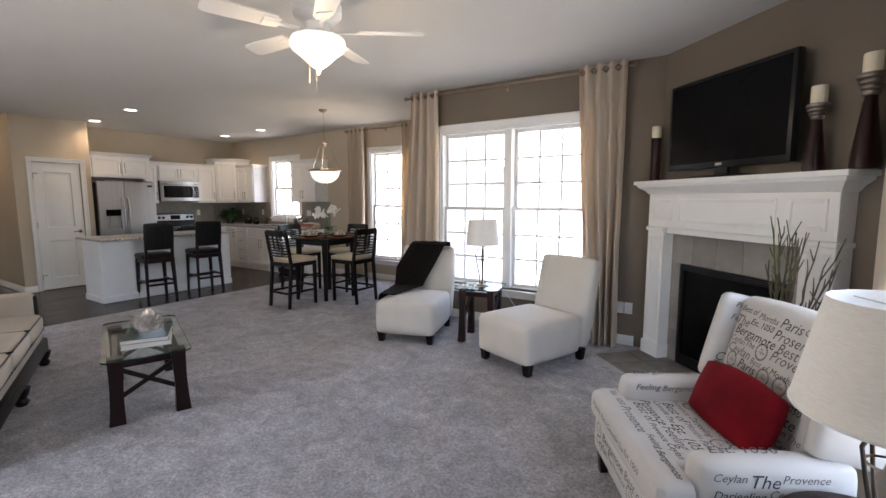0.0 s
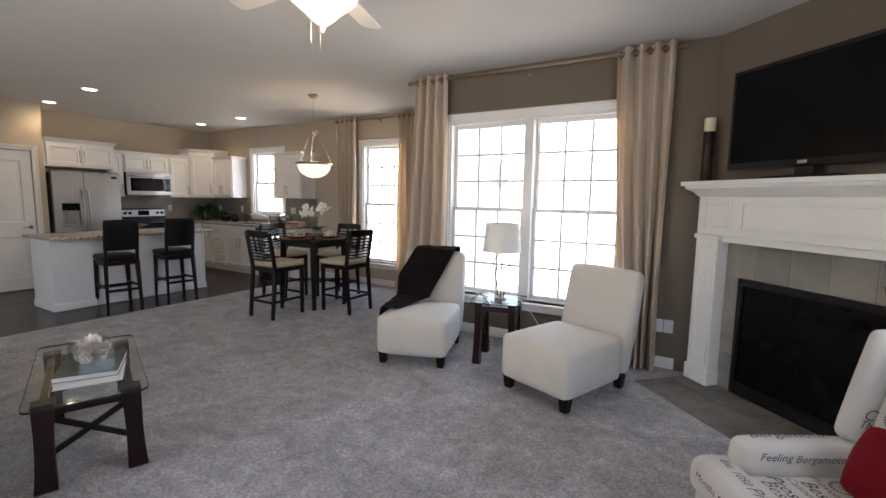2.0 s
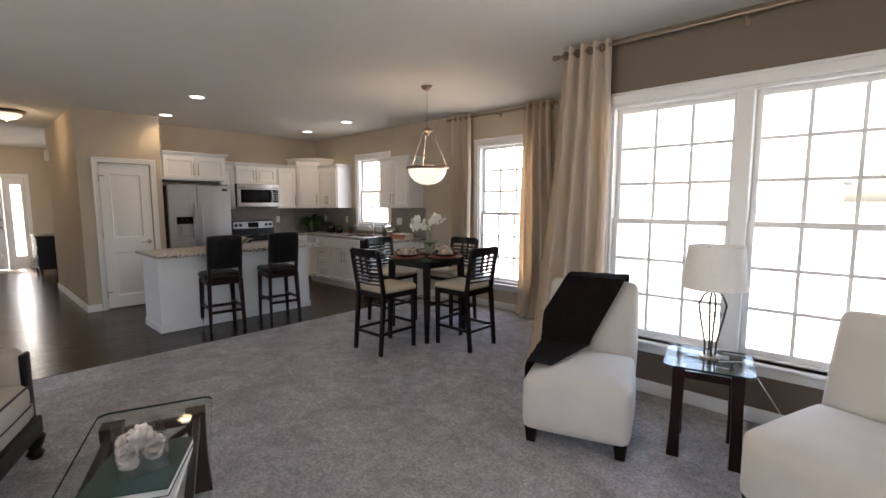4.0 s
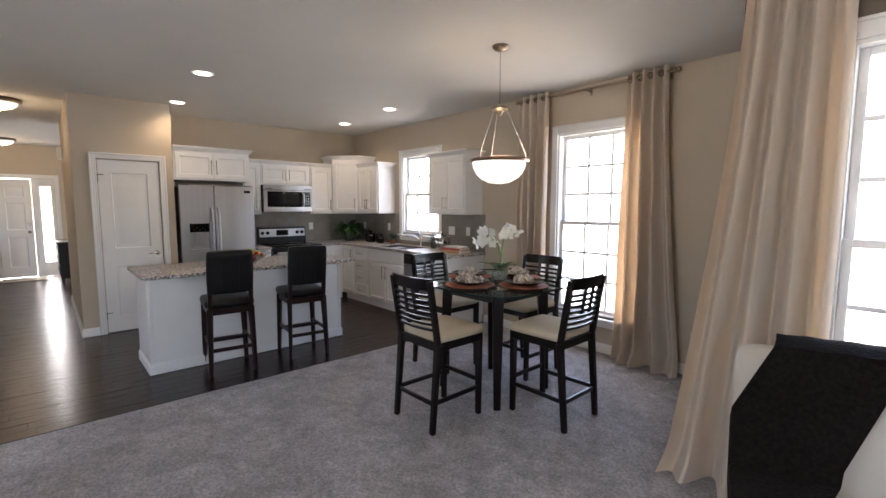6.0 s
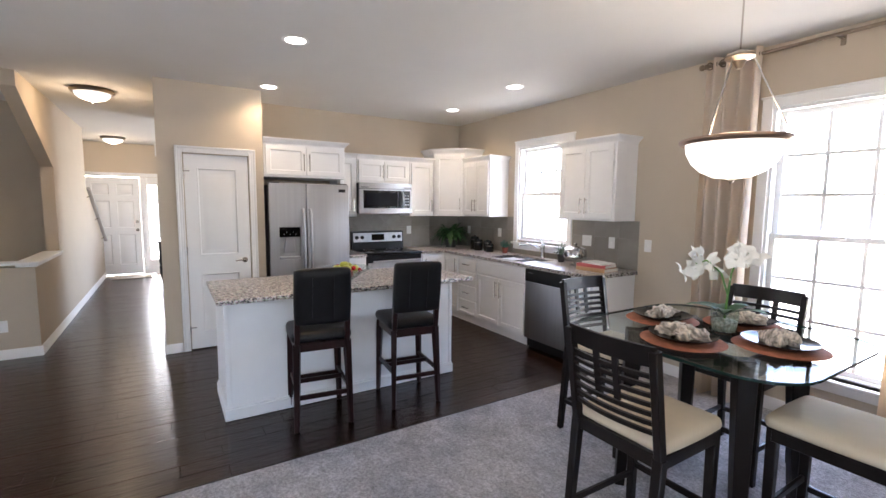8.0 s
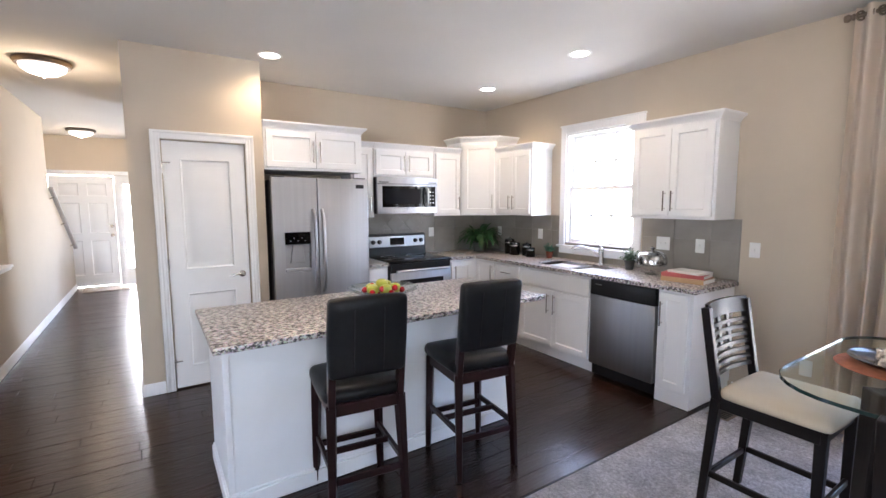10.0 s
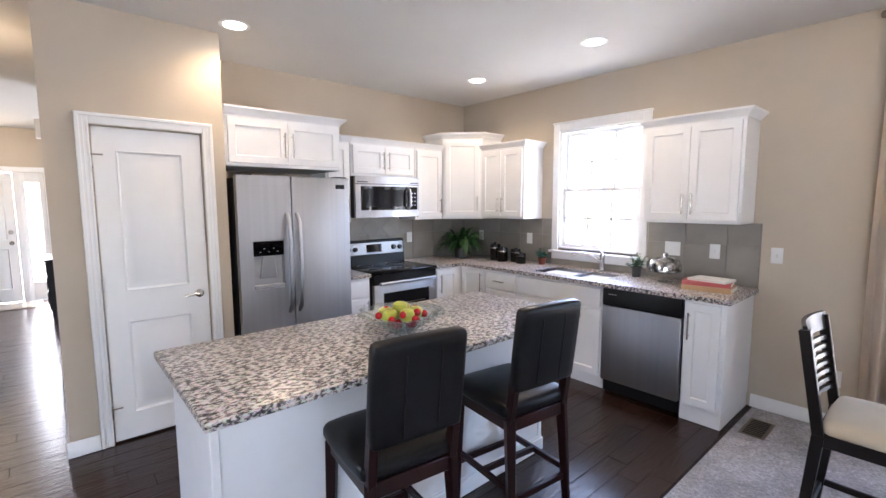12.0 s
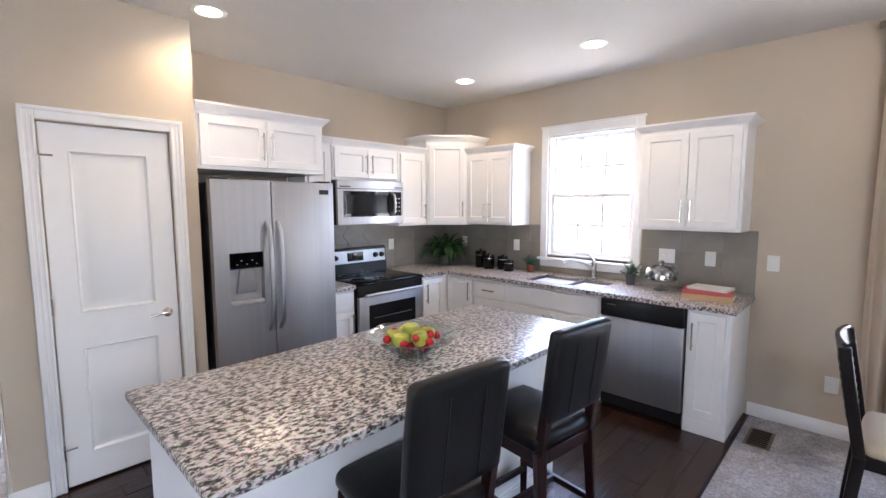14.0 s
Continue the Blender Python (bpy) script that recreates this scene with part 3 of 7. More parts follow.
def front_panel(ob, kind, x0, x1, z0, z1, y, hx=None, hz=None, hl=0.16, upright=True):
    """A door or drawer front with a framed, sunk middle."""
    f = 0.055 if (z1 - z0) > 0.25 else 0.03
    w, h = x1 - x0, z1 - z0
    if kind == "drawer" and h < 0.17:
        bm = box(0, w, -0.02, -0.001, 0, h, bev=0.004)
    else:
        bm = sunk_panel(0, w, 0, h, f, -0.001, -0.022)
    d = part("cabinet_door" if kind == "door" else "drawer_front", bm, M_CAB, ob, m=pose(x0, y, z0))
    if hx is not None:
        part("handle", pull(bmesh.new(), hx - x0, hz - z0, -0.022, hl, upright), M_NICKEL, d, "satin nickel bar pull")


def crown(ob, w, d, h, flare=0.045, tall=0.06, sides=(1, 1)):
    bm = bmesh.new()
    l, r = sides
    prof = [(0.004, 0.0), (0.01, 0.012), (flare * 0.5, tall * 0.45), (flare, tall * 0.78), (flare, tall)]
    rings = [[bm.verts.new(v) for v in ((-o * l, -d - o, h + z), (w + o * r, -d - o, h + z), (w + o * r, 0, h + z), (-o * l, 0, h + z))] for o, z in prof]
    for a, b in zip(rings, rings[1:]):
        for k in range(4):
            bm.faces.new((a[k], a[(k + 1) % 4], b[(k + 1) % 4], b[k]))
    bm.faces.new(rings[0][::-1]), bm.faces.new(rings[-1])
    part("crown_moulding", bm, M_CAB, ob)


def wall_cabinet(label, m, w, h, d, doors, hz=None, top=True, sides=(1, 1), hl=0.16):
    ob = thing("wall_cabinet", label, "cabinet", m, "white wall cabinets")
    part("body", box(0.001, w - 0.001, -d, 0, 0, h, bev=0.002), M_CAB, ob)
    g, edge = 0.004, 0.022
    dw = (w - 2 * edge - g * (doors - 1)) / doors
    for k in range(doors):
        x = edge + k * (dw + g)
        hx = x + dw - 0.03 if (doors == 2 and k == 0) or (doors == 1) else x + 0.03
        front_panel(ob, "door", x, x + dw, 0.025, h - 0.02, -d, hx, 0.025 + 0.04 + hl / 2 if hz is None else hz, hl)
    if top:
        crown(ob, w, d, h, sides=sides)
    return ob


wall_cabinet("white two-door wall cabinet beside the kitchen window", pose(-7.155, YK, 1.40), 0.70, 0.745, UD, 2)
wall_cabinet("small white two-door wall cabinet beside the corner unit", pose(-8.97, YK, 1.39), 0.60, 0.735, UD, 2)
wall_cabinet("white two-door cabinet over the refrigerator", pose(XB, YP1 + 0.005, 1.835, 0, 0, 90), 0.925, 0.37, 0.60, 2, hl=0.19, hz=0.17, sides=(0, 1))
wall_cabinet("narrow white wall cabinet beside the microwave", pose(XB, 4.20, 1.38, 0, 0, 90), 0.255, 0.745, UD, 1, sides=(0, 0))
wall_cabinet("white two-door cabinet over the microwave", pose(XB, 4.458, 1.82, 0, 0, 90), 0.764, 0.305, UD, 2, hl=0.17, sides=(0, 0))
wall_cabinet("narrow white wall cabinet beside the microwave", pose(XB, 5.225, 1.38, 0, 0, 90), 0.385, 0.745, UD, 1, sides=(0, 0))

# diagonal corner unit
cc = thing("corner_cabinet", "tall white diagonal corner wall cabinet", "cabinet", pose(XB, YK, 1.38), "white wall cabinets")
K = 0.62
poly = [(0, 0), (0, -K), (UD, -K), (K, -UD), (K, 0)]
part("body", prism(bmesh.new(), poly, "z", 0, 0.88), M_CAB, cc)
bm = bmesh.new()
rings = []
for o, z in ((0.003, 0.0), (0.012, 0.012), (0.025, 0.03), (0.05, 0.05), (0.05, 0.065)):
    q = o * 0.414
    rings.append([bm.verts.new((x, y, 0.88 + z)) for x, y in ((0, 0), (0, -K - o), (UD + q, -K - o), (K + o, -UD - q), (K + o, 0))])
for a, b in zip(rings, rings[1:]):
    for k in range(5):
        bm.faces.new((a[k], a[(k + 1) % 5], b[(k + 1) % 5], b[k]))
bm.faces.new(rings[-1]), bm.faces.new(rings[0][::-1])
part("crown_moulding", bm, M_CAB, cc)
dl = (K - UD) * math.sqrt(2)
holder = part("door_frame", box(0.003, dl - 0.003, -0.004, 0.0, 0.003, 0.877), M_CAB, cc, m=pose(UD, -K, 0, 0, 0, 45))
bm = sunk_panel(0.03, dl - 0.03, 0.03, 0.85, 0.055, -0.004, -0.028)
part("cabinet_door", bm, M_CAB, holder)
part("handle", pull(bmesh.new(), dl - 0.055, 0.17, -0.03, 0.16), M_NICKEL, holder, "satin nickel bar pull")


def base_cabinet(label, m, w, layout, d=0.61, end=False):
    """layout: (kind, x0, x1, z0, z1, handle x, handle z, upright)."""
    ob = thing("base_cabinet", label, "cabinet", m, "white base cabinets")
    bm = box(0.001, w - 0.001, -d, 0, 0.10, 0.88, bev=0.002)
    part("body", bm, M_CAB, ob)
    part("toe_kick", box(0.001, w - 0.001, -d + (0.0 if end else 0.055), -0.02, 0.003, 0.10), M_CAB, ob)
    for kind, x0, x1, z0, z1, hx, hz, up in layout:
        front_panel(ob, kind, x0, x1, z0, z1, -d, hx, hz, 0.19 if up else 0.14, up)
    return ob


xs = (-8.97, -8.60, -8.20, -7.30, -6.69, -6.42)
base_cabinet("white corner base cabinet with a plain door", pose(xs[0], YK, 0), xs[1] - xs[0], [("door", 0.02, 0.35, 0.13, 0.86, 0.32, 0.74, True)])
base_cabinet("white base cabinet with a stack of drawers", pose(xs[1], YK, 0), xs[2] - xs[1], [("drawer", 0.015, 0.385, 0.70, 0.86, 0.2, 0.78, False), ("drawer", 0.015, 0.385, 0.52, 0.68, 0.2, 0.6, False), ("drawer", 0.015, 0.385, 0.33, 0.50, 0.2, 0.415, False), ("drawer", 0.015, 0.385, 0.13, 0.31, 0.2, 0.22, False)])
base_cabinet("white two-door sink base cabinet", pose(xs[2], YK, 0), xs[3] - xs[2], [("drawer", 0.02, 0.88, 0.705, 0.86, None, 0, False), ("door", 0.02, 0.447, 0.13, 0.685, 0.41, 0.56, True), ("door", 0.453, 0.88, 0.13, 0.685, 0.49, 0.56, True)])
base_cabinet("narrow white end base cabinet", pose(xs[4] + 0.005, YK, 0), xs[5] - xs[4] - 0.005, [("door", 0.02, 0.235, 0.13, 0.86, 0.045, 0.70, True)], end=True)
base_cabinet("white corner base cabinet beside the stove", pose(XB, 5.245, 0, 0, 0, 90), 0.385, [("door", 0.015, 0.30, 0.13, 0.86, 0.05, 0.72, True)])
base_cabinet("narrow white base cabinet between refrigerator and stove", pose(XB, 4.215, 0, 0, 0, 90), 0.245, [("drawer", 0.015, 0.23, 0.71, 0.86, None, 0, False), ("door", 0.015, 0.23, 0.13, 0.69, 0.2, 0.58, True)])

ct = thing("countertop", "speckled granite countertop with a sink cut-out", "countertop", pose(0, 0, 0))
SK = (-8.08, -7.38, YF + 0.09, YK - 0.13)
part("slab", holed((XB, -6.395, YF - 0.03, YK), SK, "z", 0.881, 0.914), M_GRANITE, ct)
part("slab", box(XB, XF + 0.03, 5.24, YF - 0.03, 0.881, 0.914), M_GRANITE, ct)
part("slab", box(XB, XF + 0.03, 4.21, 4.463, 0.881, 0.914, bev=0.003), M_GRANITE, ct)

M_SINK = mat("satin_sink_steel", (0.24, 0.24, 0.25), 0.38, 1.0, vary=0.1, scale=20)
sk = thing("sink", "stainless steel double bowl undermount sink", "sink", pose(0, 0, 0))
for a, b in ((SK[0], (SK[0] + SK[1]) / 2 + 0.03), ((SK[0] + SK[1]) / 2 + 0.05, SK[1])):
    bm = bmesh.new()
    for q in ((a - 0.01, a, SK[2], SK[3], 0.70, 0.905), (b, b + 0.01, SK[2], SK[3], 0.70, 0.905), (a, b, SK[2] - 0.01, SK[2], 0.70, 0.905), (a, b, SK[3], SK[3] + 0.01, 0.70, 0.905), (a, b, SK[2], SK[3], 0.69, 0.70)):
        bx(bm, *q)
    part("bowl", bm, M_SINK, sk)
    part("drain", lathe(bmesh.new(), [(0.001, 0.703), (0.03, 0.7035), (0.045, 0.704), (0.046, 0.7)], ((a + b) / 2, (SK[2] + SK[3]) / 2, 0), 20), M_NICKEL, sk)
fx, fy = -7.62, YK - 0.075
fc = thing("faucet", "chrome pull-out kitchen faucet with a lever", "faucet", pose(fx, fy, 0.914))
part("body", lathe(bmesh.new(), [(0.034, 0), (0.034, 0.006), (0.024, 0.015), (0.022, 0.12), (0.026, 0.15), (0.02, 0.165), (0.004, 0.17)], seg=20), M_NICKEL, fc)
part("spout", tube(bmesh.new(), [(0, 0, 0.08), (-0.05, -0.06, 0.14), (-0.12, -0.13, 0.175), (-0.18, -0.19, 0.17), (-0.2, -0.21, 0.15)], 0.014, 12), M_NICKEL, fc)
part("lever", tube(bmesh.new(), [(0, 0, 0.16), (-0.01, -0.01, 0.19), (-0.035, -0.03, 0.23)], 0.01, 10, 0.7), M_NICKEL, fc)


M_SMOKE = mat("smoked_glass", (0.01, 0.01, 0.012), 0.1, vary=0.1, spec=0.14)


def fridge():
    ob = thing("refrigerator", "stainless steel side-by-side refrigerator with ice dispenser", "refrigerator", pose(XB + 0.02, YP1 + 0.025, 0, 0, 0, 90))
    w, d, h = 0.905, 0.66, 1.765
    part("body", box(0, w, -d, 0, 0.03, h - 0.02, bev=0.004), M_BLACK, ob, "black side panels")
    split = 0.40
    for k, (a, b) in enumerate(((0.004, split - 0.004), (split + 0.004, w - 0.004))):
        bm = bmesh.new()
        if k == 0:
            hx0, hx1, hz0, hz1 = 0.10, 0.33, 0.92, 1.28
            bm.free()
            bm = holed((a, b, 0.10, h), (hx0, hx1, hz0, hz1), "y", -d - 0.065, -d - 0.004)
        else:
            bx(bm, a, b, -d - 0.065, -d - 0.004, 0.10, h, bev=0.01, seg=3)
        dr = part("door", bm, M_STEEL, ob, "brushed stainless steel door")
        hx = b - 0.035 if k == 0 else a + 0.035
        tb = tube(bmesh.new(), [(hx, -d - 0.06, 0.72), (hx, -d - 0.105, 0.78), (hx, -d - 0.122, 0.95), (hx, -d - 0.125, 1.1), (hx, -d - 0.122, 1.25), (hx, -d - 0.105, 1.42), (hx, -d - 0.06, 1.48)], 0.016, 12)
        part("handle", tb, M_STEEL, dr, "curved steel bar handle")
        if k == 0:
            bm = box(hx0 + 0.002, hx1 - 0.002, -d - 0.064, -d - 0.03, 1.17, hz1 - 0.002, bev=0.004)
            part("control_panel", bm, M_BGLASS, dr, "black glossy control panel")
            bm = box(hx0 + 0.002, hx1 - 0.002, -d - 0.02, -d - 0.01, hz0 + 0.002, 1.168)
            bx(bm, hx0 + 0.002, hx1 - 0.002, -d - 0.062, -d - 0.02, hz0 + 0.002, hz0 + 0.03, bev=0.004)
            part("niche", bm, mat("grey_plastic", (0.36, 0.36, 0.37), 0.35), dr, "grey dispenser niche")
            bm = bmesh.new()
            bar(bm, (0.215, -d - 0.045, 1.165), (0.215, -d - 0.03, 1.0), 0.09, 0.02, up=(0, 1, 0), w1=0.13)
            part("paddle", bm, M_STEEL, dr)
            for x, z in ((0.15, 1.2), (0.18, 1.225), (0.215, 1.2), (0.25, 1.225), (0.28, 1.2)):
                part("display_mark", box(x - 0.005, x + 0.005, -d - 0.0655, -d - 0.064, z - 0.0025, z + 0.0025), M_STEEL, dr)
        else:
            part("badge", box(w - 0.13, w - 0.05, -d - 0.067, -d - 0.064, h - 0.09, h - 0.055), M_BLACK, dr, "dark maker's plate")
    part("hinge_cover", box(0.02, 0.12, -d - 0.05, -d + 0.05, h - 0.018, h + 0.01, bev=0.004), M_BLACK, ob)
    part("hinge_cover", box(w - 0.12, w - 0.02, -d - 0.05, -d + 0.05, h - 0.018, h + 0.01, bev=0.004), M_BLACK, ob)
    part("kick_grille", box(0.01, w - 0.01, -d - 0.03, -d, 0.004, 0.09, bev=0.003), M_BLACK, ob)


fridge()


def stove():
    ob = thing("stove", "stainless steel electric stove with a black glass top", "stove", pose(XB + 0.02, 4.47, 0, 0, 0, 90))
    w, d = 0.765, 0.60
    part("body", box(0.002, w - 0.002, -d, 0, 0.02, 0.895), M_BLACK, ob)
    part("cooktop", box(0, w, -d - 0.035, -0.005, 0.897, 0.921, bev=0.006, seg=2), M_BGLASS, ob, "black ceramic glass cooktop")
    for x, y, r in ((0.2, -0.17, 0.075), (0.56, -0.17, 0.095), (0.2, -0.43, 0.105), (0.56, -0.43, 0.075)):
        part("burner_ring", lathe(bmesh.new(), [(r, 0.921), (r, 0.9216), (r + 0.004, 0.9216), (r + 0.004, 0.921)], (x, y, 0), 32, False), mat("burner_grey", (0.08, 0.08, 0.08), 0.3), ob)
    bm = bmesh.new()
    prism(bm, [(-0.075, 0.921), (-0.055, 1.16), (-0.02, 1.17), (0, 1.16), (0, 0.921)], "x", 0.0, w)
    bg = part("backguard", bm, M_BLACK, ob)
    f = pose(0, -0.0765, 0.921, -4.76)
    part("control_panel", box(0.015, w - 0.015, -0.006, 0.0, 0.10, 0.225, bev=0.003), M_STEEL, bg, "steel control panel", m=f)
    part("display", box(0.28, 0.47, -0.008, -0.006, 0.12, 0.205, bev=0.001), M_BGLASS, bg, m=f)
    for x in (0.065, 0.145, 0.62, 0.70):
        kb = lathe(bmesh.new(), [(0.027, 0), (0.026, 0.012), (0.019, 0.028), (0.001, 0.03)], seg=20)
        bmesh.ops.transform(kb, matrix=f @ pose(x, -0.006, 0.163, 90), verts=kb.verts[:])
        part("knob", kb, M_BLACK, bg)
    part("oven_door", box(0.008, w - 0.008, -d - 0.04, -d - 0.002, 0.24, 0.80, bev=0.006, seg=2), M_STEEL, ob, "brushed steel oven door")
    wn = part("oven_window", box(0.11, w - 0.11, -d - 0.043, -d - 0.039, 0.36, 0.72, bev=0.001), M_SMOKE, ob, "dark oven window")
    for z in (0.48, 0.60):
        part("oven_rack", box(0.16, w - 0.16, -d - 0.044, -d - 0.043, z, z + 0.004), M_NICKEL, ob)
    part("vent_strip", box(0.008, w - 0.008, -d - 0.03, -d, 0.80, 0.895, bev=0.004), M_BLACK, ob)
    hb = rod(bmesh.new(), (0.05, -d - 0.085, 0.82), (w - 0.05, -d - 0.085, 0.82), 0.014, seg=14)
    for x in (0.08, w - 0.08):
        rod(hb, (x, -d - 0.085, 0.82), (x, -d - 0.03, 0.80), 0.01)
    part("handle", hb, M_STEEL, ob)
    part("drawer", box(0.008, w - 0.008, -d - 0.035, -d - 0.002, 0.05, 0.225, bev=0.005), M_STEEL, ob)


stove()


def microwave():
    ob = thing("microwave", "stainless steel over-range microwave with a dark window", "microwave", pose(XB, 4.462, 1.42, 0, 0, 90))
    w, d, h = 0.756, 0.36, 0.395
    part("body", box(0, w, -d, 0, 0, h, bev=0.003), M_BLACK, ob)
    bm = bmesh.new()
    n = 10
    prism(bm, [(0.0, -d - 0.001)] + [(w * i / n, -d - 0.03 - 0.03 * math.sin(math.pi * i / n)) for i in range(n + 1)] + [(w, -d - 0.001)], "z", 0.0, h)
    fr = part("front", bm, M_STEEL, ob, "bowed steel front")
    def band(f0, f1, z0, z1, proud):
        k = 12
        fs = [f0 + (f1 - f0) * i / k for i in range(k + 1)]
        return prism(bmesh.new(), [(w * f, -d - 0.03 - proud - 0.03 * math.sin(math.pi * f)) for f in fs] + [(w * f, -d - 0.02) for f in fs[::-1]], "z", z0, z1)
    dk = part("door_glass", band(0.07, 0.965, 0.07, 0.30, 0.002), M_BGLASS, fr, "black glass door and keypad panel")
    part("window", band(0.115, 0.70, 0.10, 0.27, 0.0035), M_SMOKE, dk, "dark glass door window")
    for z in (0.11, 0.15, 0.19, 0.23):
        for f in (0.87, 0.92):
            part("key", band(f - 0.012, f + 0.012, z, z + 0.012, 0.0035), M_STEEL, dk)
    hx = w * 0.785
    part("handle", tube(bmesh.new(), [(hx, -d - 0.045, 0.075), (hx, -d - 0.09, 0.105), (hx, -d - 0.10, 0.185), (hx, -d - 0.09, 0.265), (hx, -d - 0.045, 0.295)], 0.014, 12), M_STEEL, fr, "arched steel handle")
    part("top_lip", band(0.0, 1.0, 0.318, 0.325, 0.003), M_BLACK, fr)
    part("vent_grille", box(0.02, w - 0.02, -d - 0.045, -d - 0.02, 0.335, 0.345), M_BLACK, fr)


microwave()


def dishwasher():
    ob = thing("dishwasher", "stainless steel dishwasher with a black control strip", "dishwasher", pose(xs[3] + 0.005, YK, 0))
    w, d = 0.60, 0.59
    part("body", box(0.003, w - 0.003, -d, -0.01, 0.02, 0.875), M_BLACK, ob)
    part("door", box(0, w, -d - 0.045, -d - 0.001, 0.12, 0.735, bev=0.006, seg=2), M_STEEL, ob, "brushed steel door")
    part("control_strip", box(0, w, -d - 0.05, -d - 0.001, 0.738, 0.875, bev=0.008, seg=2), M_BLACK, ob, "glossy black control strip")
    part("control_mark", box(0.05, 0.12, -d - 0.0512, -d - 0.05, 0.83, 0.836), M_NICKEL, ob)
    part("kick_plate", box(0.005, w - 0.005, -d + 0.03, -d + 0.04, 0.004, 0.115), M_BLACK, ob)


dishwasher()

# island
isl = thing("kitchen_island", "white kitchen island with a speckled granite top", "kitchen island", pose(0, 0, 0))
IX0, IX1, IY0, IY1 = -7.70, -7.10, 2.655, 4.535
part("body", box(IX0, IX1, IY0, IY1, 0.003, 0.88, bev=0.003), M_CAB, isl)
part("corner_post", box(IX1 - 0.002, IX1 + 0.008, IY0, IY0 + 0.03, 0.1, 0.88, bev=0.002), M_CAB, isl)
part("corner_post", box(IX1 - 0.002, IX1 + 0.008, IY1 - 0.03, IY1, 0.1, 0.88, bev=0.002), M_CAB, isl)
bm = box(IX0 - 0.0, IX1 + 0.014, IY0 - 0.014, IY1 + 0.014, 0.003, 0.085, bev=0.004)
bx(bm, IX0, IX1 + 0.008, IY0 - 0.008, IY1 + 0.008, 0.085, 0.10, bev=0.005)
part("base_trim", bm, M_CAB, isl)
part("granite_top", box(-7.76, -6.89, 2.60, 4.62, 0.882, 0.914, bev=0.004, seg=2), M_GRANITE, isl, "speckled granite slab")

# backsplash tiles
bs = tagged(new("backsplash"), "taupe tiled backsplash", "backsplash", kind="structure")
tile_m = {}


def tile(x0, x1, z0, z1, face):
    g = 0.0012
    key = (round(x1 - x0, 3), round(z1 - z0, 3))
    if key not in tile_m:
        tile_m[key] = mesh("tile", box(g, x1 - x0 - g, -0.006, 0, g, z1 - z0 - g, bev=0.0012), M_SPLASH)
    m = pose(x0, YK - 0.003, z0) if face == "y" else pose(XB + 0.003, x0, z0, 0, 0, 90)
    part("tile", tile_m[key], M_SPLASH, bs, m=m)


part("grout", box(XB, KW[0] - C - 0.01, YK - 0.0035, YK, 0.915, 1.392), M_GROUT, bs)
part("grout", box(KW[1] + C + 0.01, -6.40, YK - 0.0035, YK, 0.915, 1.40), M_GROUT, bs)
part("grout", box(KW[0] - C - 0.01, KW[1] + C + 0.01, YK - 0.0035, YK, 0.915, KW[2] - 0.115), M_GROUT, bs)
part("grout", box(XB, XB + 0.0035, 4.2, YK - 0.004, 0.915, 1.42), M_GROUT, bs)
T = 0.305
for a, b, zt in ((XB + 0.01, KW[0] - C - 0.01, 1.39), (KW[1] + C + 0.01, -6.40, 1.398), (KW[0] - C - 0.01, KW[1] + C + 0.01, KW[2] - 0.117)):
    x = a
    while x < b - 0.01:
        e = min(b, x + T)
        for z0, z1 in ((0.916, min(zt, 0.916 + T)), (0.916 + T, zt)):
            if z1 - z0 > 0.02:
                tile(x, e, z0, z1, "y")
        x = e
y = 4.2
while y < YK - 0.02:
    e = min(YK - 0.012, y + T)
    for z0, z1 in ((0.916, 0.916 + T), (0.916 + T, 1.418 if 4.4 < y < 5.2 else 1.378)):
        tile(y, e, z0, z1, "x")
    y = e
# diamond tiles behind the stove
for k in range(3):
    part("tile", box(-0.085, 0.085, -0.005, 0, -0.085, 0.085, bev=0.002), M_SPLASH, bs, m=pose(XB + 0.0095, 4.62 + 0.245 * k, 1.29, 0, 0, 90) @ pose(0, 0, 0, 0, 45, 0))


def plate(label, m, kind, w=0.075):
    ob = thing("wall_plate", label, "outlet" if kind == "outlet" else "switch", m)
    part("cover", box(-w / 2, w / 2, -0.006, 0, -0.058, 0.058, bev=0.003), M_WHITE, ob)
    n = 1 if w < 0.1 else 2
    for k in range(n):
        x = (k - (n - 1) / 2) * 0.046
        if kind == "outlet":
            for z in (-0.022, 0.022):
                part("socket", box(x - 0.015, x + 0.015, -0.008, -0.006, z - 0.014, z + 0.014, bev=0.001), M_CAB, ob)
        else:
            part("toggle", box(x - 0.005, x + 0.005, -0.018, -0.006, -0.012, 0.012, bev=0.002), M_WHITE, ob)


plate("white outlet plate on the backsplash", pose(-8.52, YK - 0.0095, 1.17), "outlet")
plate("white double switch plate on the backsplash", pose(-7.02, YK - 0.0095, 1.17), "switch", 0.125)
plate("white switch plate on the backsplash", pose(-6.70, YK - 0.0095, 1.17), "switch")
plate("white switch plate on the tan wall", pose(-6.30, YK, 1.17), "switch")
plate("white outlet plate low on the dining wall", pose(-5.93, YK, 0.36), "outlet")
plate("white outlet plate on the backsplash behind the stove", pose(XB + 0.0095, 5.37, 1.17, 0, 0, 90), "outlet")
plate("white outlet plate on the backsplash by the corner", pose(-9.25, YK - 0.0095, 1.17), "outlet")
plate("white outlet plate low on the dining wall", pose(-3.88, YK, 0.34), "outlet")
plate("white outlet plate beside the fireplace", pose(-0.70, YL, 0.375), "outlet")
